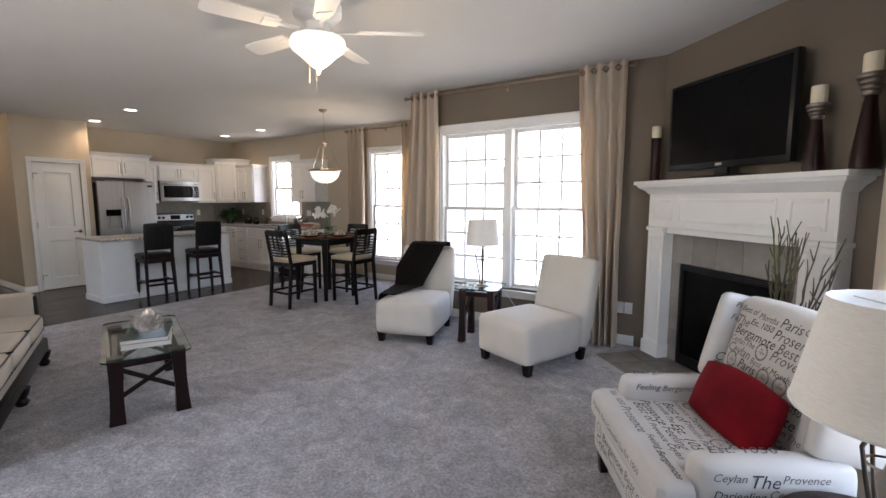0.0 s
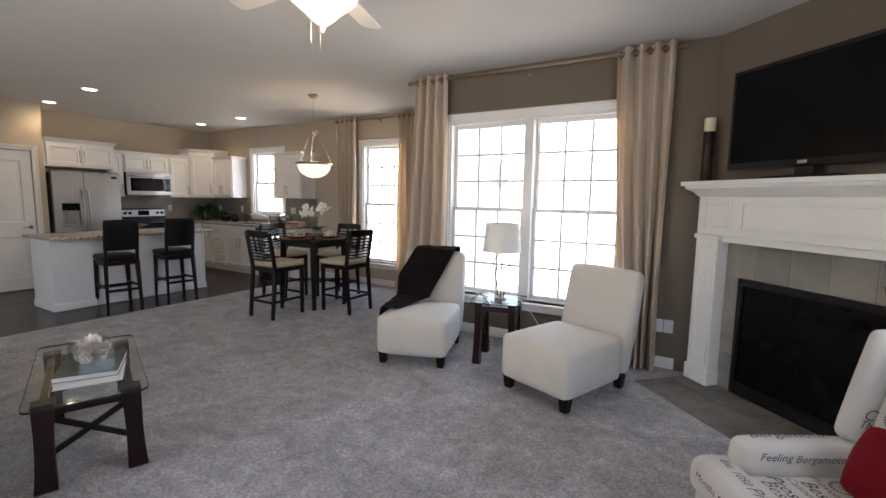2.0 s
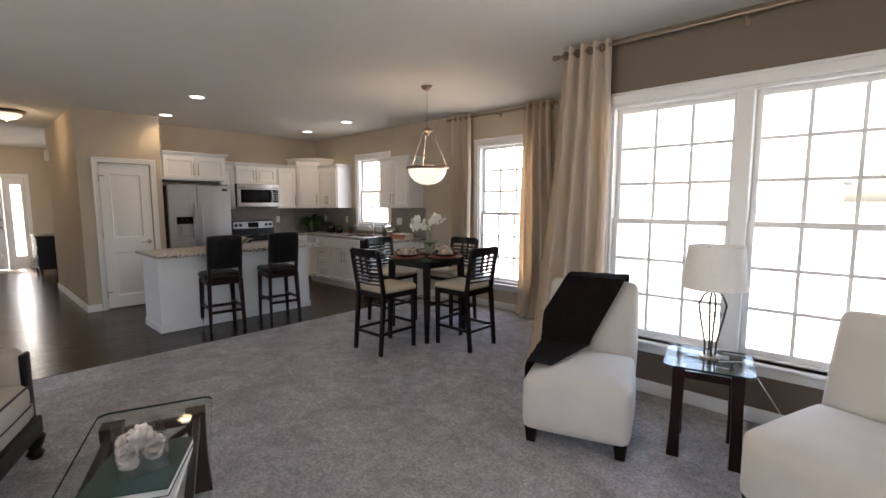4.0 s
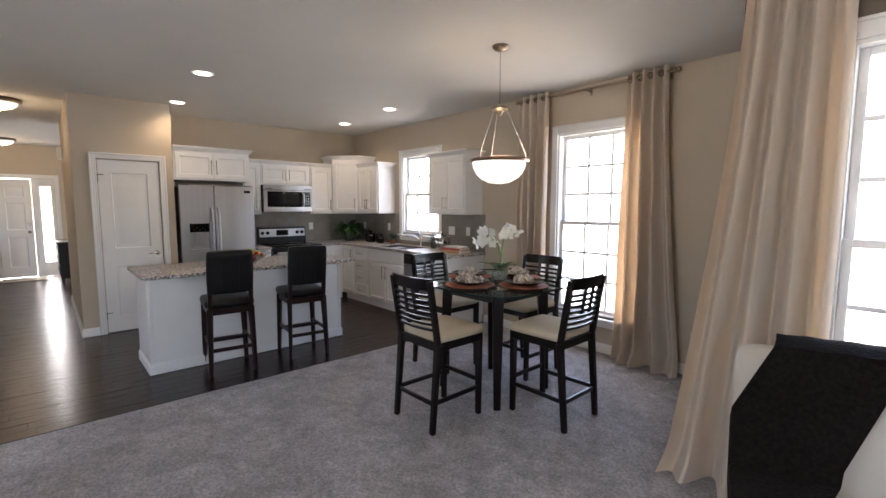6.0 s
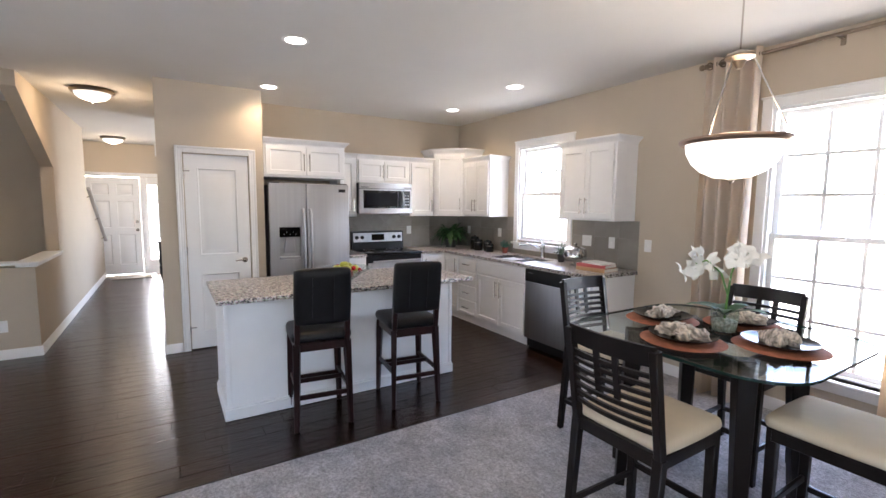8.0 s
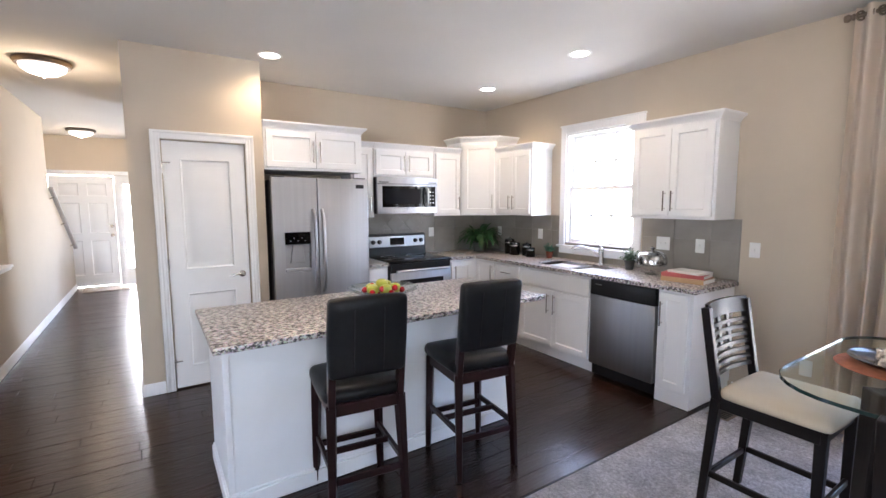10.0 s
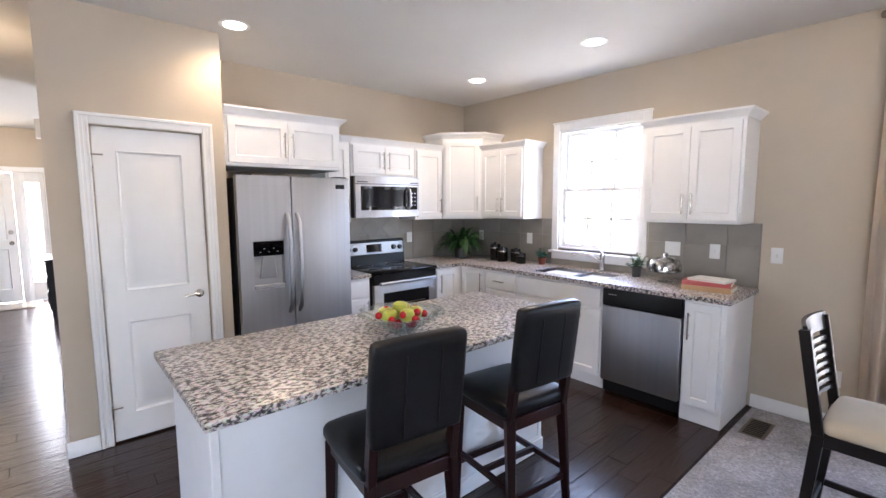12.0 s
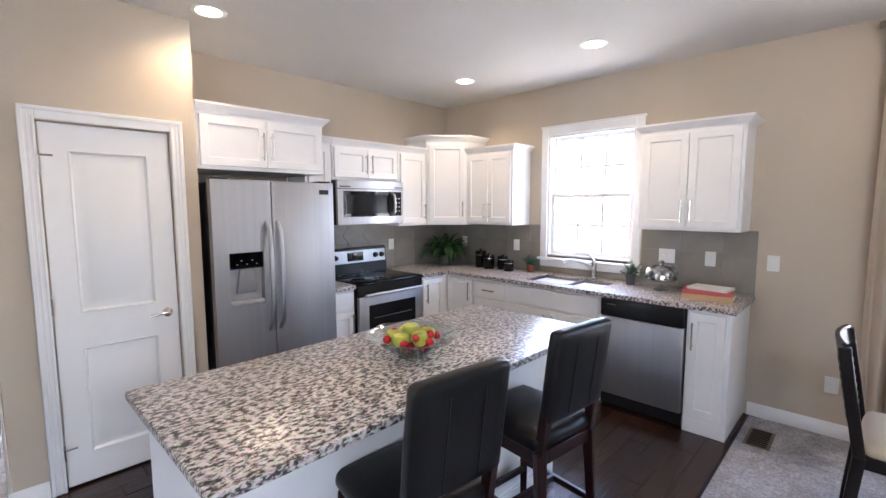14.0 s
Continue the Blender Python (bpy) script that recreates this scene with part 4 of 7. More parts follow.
plate("white cable plate beside the fireplace", pose(-0.62, YL, 0.375), "outlet")
plate("white switch plate on the hall wall", pose(-9.55, 0.95, 0.33, 0, 0, 90), "outlet")


# ---- curtains ----
M_CURT = mat("beige_faux_silk", (0.78, 0.72, 0.63), 0.55, vary=0.06, scale=3, stretch=(6, 6, 0.4), bump=0.08, bscale=180, sheen=0.3)
_p = M_CURT.node_tree.nodes["Principled BSDF"]
_tr = M_CURT.node_tree.nodes.new("ShaderNodeBsdfTranslucent")
_tr.inputs[0].default_value = (0.8, 0.64, 0.46, 1)
_mx = M_CURT.node_tree.nodes.new("ShaderNodeMixShader")
_mx.inputs[0].default_value = 0.45
M_CURT.node_tree.links.new(_p.outputs[0], _mx.inputs[1])
M_CURT.node_tree.links.new(_tr.outputs[0], _mx.inputs[2])
M_CURT.node_tree.links.new(_mx.outputs[0], M_CURT.node_tree.nodes["Material Output"].inputs[0])


def curtain(label, m, w_top, w_bot, folds, shift=0.0, top=2.728, seed=0, puddle=0.03):
    """A grommet curtain: local x along the rod from 0, the room at -y, the rod at y 0."""
    r = random.Random(seed)
    ob = thing("curtain", label, "curtain", m, "beige grommet curtains")
    nx, nz = folds * 12, 34
    ph = [r.uniform(-0.5, 0.5) for _ in range(folds + 1)]
    amp = [r.uniform(0.75, 1.2) for _ in range(folds + 1)]
    grid = []
    for k in range(nz + 1):
        v = k / nz
        z = 0.012 + (top - 0.012) * (1 - v)
        fall = v ** 1.4
        row = []
        for i in range(nx + 1):
            u = i / nx
            f = u * folds
            j = min(folds - 1, int(f))
            a = (amp[j] * (1 - f + j) + amp[j + 1] * (f - j))
            p = (ph[j] * (1 - f + j) + ph[j + 1] * (f - j)) * fall
            w = w_top + (w_bot - w_top) * fall
            y = 0.045 * a * math.sin(2 * math.pi * f + p * 1.2) * (1 + 0.5 * fall) + 0.012 * fall * math.sin(9 * v + 5 * u)
            x = u * w + shift * fall + 0.018 * fall * math.sin(7 * u + 4 * v + seed)
            if v > 0.96:
                y -= puddle * (v - 0.96) / 0.04 * (1 + math.sin(3 * f + seed))
            row.append((x, y, z))
        grid.append(row)
    bm = bmesh.new()
    sides = [[[bm.verts.new((x, y + o, z)) for x, y, z in row] for row in grid] for o in (0, 0.004)]
    for s, flip in ((sides[0], False), (sides[1], True)):
        for k in range(nz):
            for i in range(nx):
                q = (s[k][i], s[k][i + 1], s[k + 1][i + 1], s[k + 1][i])
                bm.faces.new(q[::-1] if flip else q)
    a, b = sides
    for k in range(nz):
        for i in (0, nx):
            bm.faces.new((a[k][i], a[k + 1][i], b[k + 1][i], b[k][i]))
    for i in range(nx):
        for k in (0, nz):
            bm.faces.new((a[k][i], a[k][i + 1], b[k][i + 1], b[k][i]))
    part("fabric", bm, M_CURT, ob)
    for j in range(folds * 2):
        g = bmesh.new()
        lathe(g, [(0.021, -0.004), (0.031, -0.004), (0.031, 0.004), (0.021, 0.004), (0.021, -0.004)], seg=20, caps=False)
        bmesh.ops.transform(g, matrix=pose(w_top * (round(j / 2 * 2) / 2 * 2 / (folds * 2)) + w_top / (folds * 4), 0, top - 0.055, 0, 90, 30 if j % 2 else -30), verts=g.verts[:])
        part("grommet", g, M_BRONZE, ob, "dark bronze grommet")
    return ob


def curtain_rod(label, m, length):
    ob = thing("curtain_rod", label, "curtain rod", m)
    part("pole", rod(bmesh.new(), (0, 0, 0), (length, 0, 0), 0.0125, seg=16), M_BRONZE, ob)
    for x, s in ((0, -1), (length, 1)):
        f = lathe(bmesh.new(), [(0.0125, 0), (0.02, 0.004), (0.02, 0.012), (0.013, 0.018), (0.024, 0.035), (0.02, 0.052), (0.004, 0.058)], seg=16)
        bmesh.ops.transform(f, matrix=pose(x, 0, 0, 0, 90 * s, 0), verts=f.verts[:])
        part("finial", f, M_BRONZE, ob)
    for x in (0.06, length / 2, length - 0.06):
        b = rod(bmesh.new(), (x, 0, -0.012), (x, 0.10, -0.012), 0.007)
        bx(b, x - 0.015, x + 0.015, 0.094, 0.10, -0.05, 0.03, bev=0.002)
        part("bracket", b, M_BRONZE, ob)
    return ob


ZR = 2.675
curtain_rod("bronze curtain rod over the living room window", pose(-3.25, YL - 0.10, ZR), 2.58)
curtain_rod("bronze curtain rod over the dining window", pose(-5.80, YK - 0.10, ZR), 1.67)
curtain_rod("bronze curtain rod over the end wall window", pose(XR - 0.10, 3.22, ZR, 0, 0, -90), 2.25)
curtain("long beige curtain gathered beside the living room window", pose(-3.21, YL - 0.10, 0), 0.40, 0.68, 4, -0.26, seed=1, puddle=0.06)
curtain("long beige curtain beside the fireplace end of the window", pose(-1.15, YL - 0.10, 0), 0.45, 0.26, 4, 0.18, seed=2)
curtain("beige curtain at the kitchen side of the dining window", pose(-5.80, YK - 0.10, 0), 0.40, 0.38, 4, 0.0, seed=3)
curtain("beige curtain pooling on the carpet beside the dining window", pose(-4.54, YK - 0.10, 0), 0.37, 0.64, 4, -0.07, seed=4, puddle=0.06)
curtain("beige curtain on the end wall window", pose(XR - 0.10, 3.20, 0, 0, 0, -90), 0.36, 0.38, 4, -0.02, seed=5)
curtain("beige curtain on the end wall window", pose(XR - 0.10, 1.36, 0, 0, 0, -90), 0.36, 0.38, 4, 0.0, seed=6)

# ---- fireplace corner ----
DG = pose(XG, YL, 0, 0, 0, -45)   # local x along the corner wall, the room at -y
M_STILE = mat("grey_slate_tile", (0.23, 0.215, 0.2), 0.45, vary=0.22, scale=4, bump=0.12, bscale=18, rand=0.12)
# black glass with weak, blurred reflections
M_FIREGLASS = mat("dull_fire_glass", (0.004, 0.004, 0.004), 0.22, vary=0.2, spec=0.12)
# hearth slate, its colour darkened for the weaker light down on the floor
M_HEARTH = mat("floor_slate_dimmed", (0.155, 0.143, 0.13), 0.5, vary=0.3, scale=5, bump=0.15, bscale=18, rand=0.18)
fp = thing("fireplace", "white mantel fireplace with slate tile surround", "fireplace", DG)
FW = 1.70
U0, U1 = 0.03, 0.235
V0, V1 = FW - 0.235, FW - 0.03
for a, b in ((U0, U1), (V0, V1)):
    bm = box(a, b, -0.13, 0, 0.003, 1.20, bev=0.003)
    bx(bm, a - 0.012, b + 0.012, -0.145, 0, 0.003, 0.13, bev=0.004)
    bx(bm, a - 0.012, b + 0.012, -0.145, 0, 1.165, 1.20, bev=0.005)
    lg = part("pilaster", bm, M_WHITE, fp)
    s = bmesh.new()
    for q in ((a + 0.02, a + 0.05, 0.17, 1.13), (b - 0.05, b - 0.02, 0.17, 1.13), (a + 0.05, b - 0.05, 0.17, 0.2), (a + 0.05, b - 0.05, 1.10, 1.13)):
        bx(s, q[0], q[1], -0.139, -0.128, q[2], q[3], bev=0.003)
    part("panel_moulding", s, M_WHITE, lg)
bm = box(U0, V1, -0.13, 0, 1.202, 1.49, bev=0.003)
fz = part("frieze", bm, M_WHITE, fp)
s = bmesh.new()
for a, b in ((0.09, 0.33), (0.41, FW - 0.41), (FW - 0.33, FW - 0.09)):
    for q in ((a, a + 0.022, 1.26, 1.45), (b - 0.022, b, 1.26, 1.45), (a + 0.022, b - 0.022, 1.26, 1.282), (a + 0.022, b - 0.022, 1.428, 1.45)):
        bx(s, q[0], q[1], -0.139, -0.128, q[2], q[3], bev=0.003)
part("panel_moulding", s, M_WHITE, fz)
bm = bmesh.new()
rings = []
for o, z in ((0.0, 1.49), (0.012, 1.50), (0.03, 1.525), (0.075, 1.555), (0.08, 1.575), (0.10, 1.578), (0.10, 1.61)):
    rings.append([bm.verts.new(v) for v in ((U0 - o, 0, z), (U0 - o, -0.13 - o, z), (V1 + o, -0.13 - o, z), (V1 + o, 0, z))])
for a, b in zip(rings, rings[1:]):
    for k in range(4):
        bm.faces.new((a[k], a[(k + 1) % 4], b[(k + 1) % 4], b[k]))
bm.faces.new(rings[0][::-1]), bm.faces.new(rings[-1])
part("mantel_shelf", bm, M_WHITE, fp, "white moulded mantel shelf")
part("inner_trim", box(U1, V0, -0.10, 0, 1.15, 1.20, bev=0.003), M_WHITE, fp)
X0, X1 = U1 + 0.12, V0 - 0.12
g = 0.003
for q in ([(U1, X0, z, z + 0.296) for z in (0.003, 0.299, 0.595)] + [(X1, V0, z, z + 0.296) for z in (0.003, 0.299, 0.595)] + [(U1 + i * (V0 - U1) / 5, U1 + (i + 1) * (V0 - U1) / 5, 0.893, 1.15) for i in range(5)]):
    part("tile", box(q[0] + g, q[1] - g, -0.03, -0.005, q[2] + g, q[3] - g, bev=0.002), M_STILE, fp)
part("tile_bed", box(U1, X0, -0.026, 0, 0.003, 1.15), M_GROUT, fp)
part("tile_bed", box(X1, V0, -0.026, 0, 0.003, 1.15), M_GROUT, fp)
part("tile_bed", box(X0, X1, -0.026, 0, 0.893, 1.15), M_GROUT, fp)
bm = bmesh.new()
for q in ((X0, X0 + 0.035, 0.004, 0.89), (X1 - 0.035, X1, 0.004, 0.89), (X0 + 0.035, X1 - 0.035, 0.84, 0.89), (X0 + 0.035, X1 - 0.035, 0.004, 0.10)):
    bx(bm, q[0], q[1], -0.04, -0.002, q[2], q[3], bev=0.003)
fb = part("firebox_frame", bm, M_BLACK, fp, "black metal firebox frame")
part("firebox_glass", box(X0 + 0.035, X1 - 0.035, -0.02, -0.012, 0.10, 0.84), M_FIREGLASS, fb, "dark glass front")
for z in (0.03, 0.05, 0.07, 0.852, 0.868):
    part("louvre", box(X0 + 0.05, X1 - 0.05, -0.044, -0.04, z, z + 0.008), M_BLACK, fb)

hearth = tagged(new("hearth"), "grey slate tile hearth flush with the carpet", "hearth", kind="structure")
hearth.matrix_basis = DG
part("tile_bed", box(0.02, FW - 0.02, -0.62, 0, 0.001, 0.004), M_GROUT, hearth)
nn = 6
for i in range(nn):
    for k in range(2):
        a = 0.02 + (FW - 0.04) * i / nn
        part("tile", box(a + 0.005, a + (FW - 0.04) / nn - 0.005, -0.62 + 0.31 * k + 0.005, -0.31 + 0.31 * k - 0.005, 0.004, 0.010, bev=0.002), M_HEARTH, hearth)

tv = thing("television", "large black flat-screen television on the mantel", "television", DG @ pose(0.285, -0.13, 1.613))
tw, th = 1.09, 0.69
part("housing", box(0, tw, -0.03, 0.03, 0.07, 0.07 + th, bev=0.008, seg=2), M_BLACK, tv)
part("screen", box(0.03, tw - 0.03, -0.034, -0.03, 0.115, 0.07 + th - 0.03), mat("matt_black_screen", (0.004, 0.004, 0.005), 0.2, vary=0.05, spec=0.1), tv, "dark glossy screen")
part("neck", box(tw / 2 - 0.06, tw / 2 + 0.06, -0.012, 0.012, 0.01, 0.08), M_BLACK, tv)
part("base", box(tw / 2 - 0.24, tw / 2 + 0.24, -0.07, 0.07, 0, 0.014, bev=0.006), M_BLACK, tv)
part("badge", box(tw / 2 - 0.03, tw / 2 + 0.03, -0.036, -0.034, 0.085, 0.105), M_NICKEL, tv, "small silver badge")

M_WAX = mat("ivory_wax", (0.8, 0.72, 0.55), 0.5, vary=0.05, scale=8)


M_CUP = mat("ringed_pewter", (0.30, 0.27, 0.24), 0.4, 1.0, vary=0.15)


def candle(u, n, h, wide, label, cup=True):
    ob = thing("candlestick", label, "candlestick", DG @ pose(u, -n, 1.612), "candlesticks on the mantel")
    w = wide
    if cup:
        part("stand", lathe(bmesh.new(), [(w * 0.98, 0), (w, 0.015), (w * 0.9, h * 0.18), (w * 0.62, h * 0.5), (w * 0.42, h * 0.74), (w * 0.42, h * 0.77), (0.002, h * 0.77)], seg=24), M_MAHOG, ob, "dark flared wooden stand")
        prof = [(w * 0.4, h * 0.765)]
        for k in range(4):
            z0, r0 = h * (0.775 + 0.055 * k), w * (0.55 + 0.14 * k)
            prof += [(r0 * 0.92, z0), (r0 * 1.03, z0 + h * 0.012), (r0 * 1.03, z0 + h * 0.035), (r0 * 0.94, z0 + h * 0.05)]
        part("cup", lathe(bmesh.new(), prof + [(w * 0.92, h), (0.002, h)], seg=24), M_CUP, ob, "ringed pewter cup")
    else:
        part("stand", lathe(bmesh.new(), [(w * 0.8, 0), (w * 0.82, 0.015), (w * 0.7, 0.03), (w * 0.64, h * 0.45), (w * 0.66, h * 0.95), (w * 0.74, h * 0.97), (w * 0.74, h), (0.002, h)], seg=24), M_MAHOG, ob, "dark turned wooden stand")
    c = w * 0.68
    part("candle", lathe(bmesh.new(), [(c * 0.97, h), (c, h + 0.006), (c, h + 0.098), (c * 0.92, h + 0.104), (0.002, h + 0.098)], seg=24), M_WAX, ob, "ivory pillar candle")
    part("wick", rod(bmesh.new(), (0, 0, h + 0.096), (0, 0, h + 0.112), 0.0015, seg=6), M_BLACK, ob)


candle(0.045, 0.10, 0.385, 0.06, "short dark candlestick with an ivory candle", False)
candle(1.475, 0.10, 0.40, 0.06, "tall dark candlestick with an ivory candle")
candle(1.75, 0.10, 0.505, 0.068, "tallest dark candlestick with an ivory candle")

# bare branches in a dark vase on the hearth
vase = thing("branch_vase", "dark vase with bare twisted green and brown branches", "vase", DG @ pose(1.58, -0.36, 0.010))
part("pot", lathe(bmesh.new(), [(0.06, 0), (0.09, 0.03), (0.11, 0.16), (0.08, 0.3), (0.055, 0.36), (0.065, 0.38), (0.055, 0.38), (0.045, 0.35)], seg=24), M_BLACK, vase)
M_TWIG = mat("twig_bark", (0.09, 0.075, 0.05), 0.8, vary=0.4, scale=20)
M_GTWIG = mat("green_twig", (0.09, 0.13, 0.04), 0.8, vary=0.4, scale=20)
r = random.Random(11)
for k in range(16):
    left = k < 9
    dx, dy = (r.uniform(-0.16, 0.02), r.uniform(-0.05, 0.05)) if left else (r.uniform(0.12, 0.34), r.uniform(-0.1, 0.0))
    top = r.uniform(1.0, 1.36) if left else r.uniform(0.95, 1.32)
    pts = []
    for i in range(9):
        f = i / 8
        pts.append((dx * f ** 1.2 + r.uniform(-0.014, 0.014) * (i > 2), dy * f + r.uniform(-0.014, 0.014) * (i > 2), 0.3 + (top - 0.3) * f))
    bm = tube(bmesh.new(), pts, 0.009, 6, 0.3)
    for i in (4, 5, 6, 7):
        p = Vector(pts[i])
        q = p + Vector((r.uniform(-0.05, 0.05), r.uniform(-0.04, 0.04), r.uniform(0.06, 0.13)))
        tube(bm, [p, (p + q) / 2 + Vector((r.uniform(-0.008, 0.008), 0, 0)), q], 0.0048, 5, 0.5)
    part("branch", bm, M_GTWIG if left and k % 2 else M_TWIG, vase)


# ---- seats of the living room ----
def soft(bm, x0, x1, y0, y1, z0, z1, r=0.04, puff=0.0, n=8):
    """A padded block: rounded edges and faces swelling by puff."""
    cx, cy, cz = (x0 + x1) / 2, (y0 + y1) / 2, (z0 + z1) / 2
    hx, hy, hz = (x1 - x0) / 2, (y1 - y0) / 2, (z1 - z0) / 2
    bmesh.ops.create_cube(bm, size=2)
    bmesh.ops.subdivide_edges(bm, edges=bm.edges[:], cuts=n, use_grid_fill=True)
    for v in bm.verts:
        p = v.co.copy()
        q = []
        for c, h in zip(p, (hx, hy, hz)):
            s = math.copysign(1 - (1 - abs(c)) ** 1.5, c)
            q.append(s * h)
        inner = [max(-h + r, min(h - r, c)) for c, h in zip(q, (hx, hy, hz))]
        d = Vector([a - b for a, b in zip(q, inner)])
        if d.length > 1e-6:
            d = d.normalized() * r
        pt = Vector(inner) + d
        sw = [1 - (pt[i] / (hx, hy, hz)[i]) ** 2 for i in range(3)]
        for i in range(3):
            o = [sw[j] for j in range(3) if j != i]
            pt[i] += puff * math.copysign(1, pt[i]) * max(0, o[0]) * max(0, o[1]) * (abs(pt[i]) / (hx, hy, hz)[i]) ** 4
        v.co = Vector((cx, cy, cz)) + pt
    return bm


M_CREAM = mat("cream_linen_upholstery", (0.60, 0.56, 0.50), 0.85, vary=0.04, scale=5, bump=0.12, bscale=260, sheen=0.25)
M_THROW = mat("dark_brown_fur_throw", (0.009, 0.0065, 0.006), 0.95, vary=0.6, scale=60, bump=0.8, bscale=90, spec=0.15)


def slipper_chair(label, m):
    """Front at -y; seat 0.6 wide."""
    ob = thing("slipper_chair", label, "chair", m, "cream slipper chairs")
    w = 0.31
    part("seat", soft(bmesh.new(), -w, w, -0.47, 0.22, 0.09, 0.43, 0.05, 0.018), M_CREAM, ob)
    bm = soft(bmesh.new(), -w, w, -0.075, 0.075, 0, 0.80, 0.05, 0.012)
    bmesh.ops.transform(bm, matrix=pose(0, 0.27, 0.12, -13), verts=bm.verts[:])
    part("backrest", bm, M_CREAM, ob)
    for x, y in ((-w + 0.05, -0.41), (w - 0.05, -0.41), (-w + 0.05, 0.27), (w - 0.05, 0.27)):
        lb = bmesh.new()
        bar(lb, (x, y, 0.003), (x, y, 0.11), 0.055, 0.055, 0.004, w1=0.075, d1=0.075)
        part("leg", lb, M_ESP, ob, "short dark block leg")
    return ob


C1 = pose(-2.65, 3.99, 0, 0, 0, 18)
C2 = pose(-1.24, 3.925, 0, 0, 0, -21)
slipper_chair("cream upholstered slipper chair with a dark throw", C1)
slipper_chair("cream upholstered slipper chair beside the curtain", C2)

# throw over the back and seat of one chair
def throw():
    bm = bmesh.new()
    ny, nx = 40, 12
    grid = []
    for k in range(ny + 1):
        s = k / ny
        # along the back from behind, over the top, down the front and across the seat
        if s < 0.12:
            f = s / 0.12
            y, z = 0.50 + 0.02 * f, 0.72 + 0.22 * f
        elif s < 0.2:
            f = (s - 0.12) / 0.08
            y, z = 0.52 - 0.19 * f, 0.94 + 0.012 * math.sin(math.pi * f)
        elif s < 0.62:
            f = (s - 0.2) / 0.42
            y, z = 0.33 - 0.14 * f, 0.93 - 0.43 * f
        else:
            f = (s - 0.62) / 0.38
            y, z = 0.17 - 0.46 * f, 0.475 - 0.016 * f
        row = []
        wid = 0.40 + 0.06 * s
        mid = 0.04 - 0.44 * max(0, (s - 0.15) / 0.85)
        for i in range(nx + 1):
            u = i / nx - 0.5
            x = mid + wid * u
            lift = 0.012 + 0.012 * math.sin(9 * u + 5 * s) ** 2
            xx = max(-0.33, x)
            drop = (xx - x) * 0.9
            row.append((xx - 0.004 * (drop > 0), y - lift, z + lift * 0.6 - drop))
        grid.append(row)
    a = [[bm.verts.new(p) for p in row] for row in grid]
    b = [[bm.verts.new((p[0], p[1] + 0.012, p[2] - 0.008)) for p in row] for row in grid]
    for s in (a, b):
        for k in range(ny):
            for i in range(nx):
                bm.faces.new((s[k][i], s[k][i + 1], s[k + 1][i + 1], s[k + 1][i]))
    for k in range(ny):
        for i in (0, nx):
            bm.faces.new((a[k][i], a[k + 1][i], b[k + 1][i], b[k][i]))
    for i in range(nx):
        for k in (0, ny):
            bm.faces.new((a[k][i], a[k][i + 1], b[k][i + 1], b[k][i]))
    ob = part("throw_blanket", bm, M_THROW, None, "", C1)
    tagged(ob, "dark brown fur throw draped over a chair", "blanket")


throw()

M_GLASS = glass("table_glass", (0.93, 0.97, 0.955), 0.0)
M_GEDGE = mat("green_glass_edge", (0.014, 0.034, 0.029), 0.1, vary=0.1)


def sweep_leg(bm, x, y, h, w, sx, sy, foot=1.0):
    """A block leg that curves outward to the foot and to the top."""
    n = 8
    rings = []
    for i in range(n + 1):
        f = i / n
        o = 0.012 * (1 - f) - 0.006
        ww = w * (1.1 - 0.24 * math.sin(math.pi * min(1, f * 0.85 + 0.12)) + 0.06 * (1 - f))
        c = Vector((x + sx * o, y + sy * o, 0.003 + (h - 0.003) * f))
        rings.append([bm.verts.new(c + Vector((a * ww / 2, b * ww / 2, 0))) for a, b in ((-1, -1), (1, -1), (1, 1), (-1, 1))])
    for a, b in zip(rings, rings[1:]):
        for k in range(4):
            bm.faces.new((a[k], a[(k + 1) % 4], b[(k + 1) % 4], b[k]))
    bm.faces.new(rings[0][::-1]), bm.faces.new(rings[-1])
    return bm


def glass_slab(name, ob, w, d, z0, z1, r, label):
    pts = []
    for cx, cy, a0 in ((w - r, d - r, 0), (-w + r, d - r, 90), (-w + r, -d + r, 180), (w - r, -d + r, 270)):
        for k in range(7):
            t = radians(a0 + 15 * k)
            pts.append((cx + r * math.cos(t), cy + r * math.sin(t)))
    g_ = part(name, prism(bmesh.new(), pts, "z", z0, z1), M_GLASS, ob, label)
    g_.visible_shadow = False
    rim = bmesh.new()
    o = [(p[0] * 1.0015, p[1] * 1.0015) for p in pts]
    i_ = [(p[0] * 0.997, p[1] * 0.997) for p in pts]
    k = len(pts)
    v = [[rim.verts.new((*p, z)) for p in q] for q, z in ((o, z0 - 0.0002), (o, z1 + 0.0002), (i_, z1 + 0.0002), (i_, z0 - 0.0002))]
    for a in range(4):
        for b in range(k):
            rim.faces.new((v[a][b], v[a][(b + 1) % k], v[(a + 1) % 4][(b + 1) % k], v[(a + 1) % 4][b]))
    part("glass_edge", rim, M_GEDGE, g_, "green polished edge")


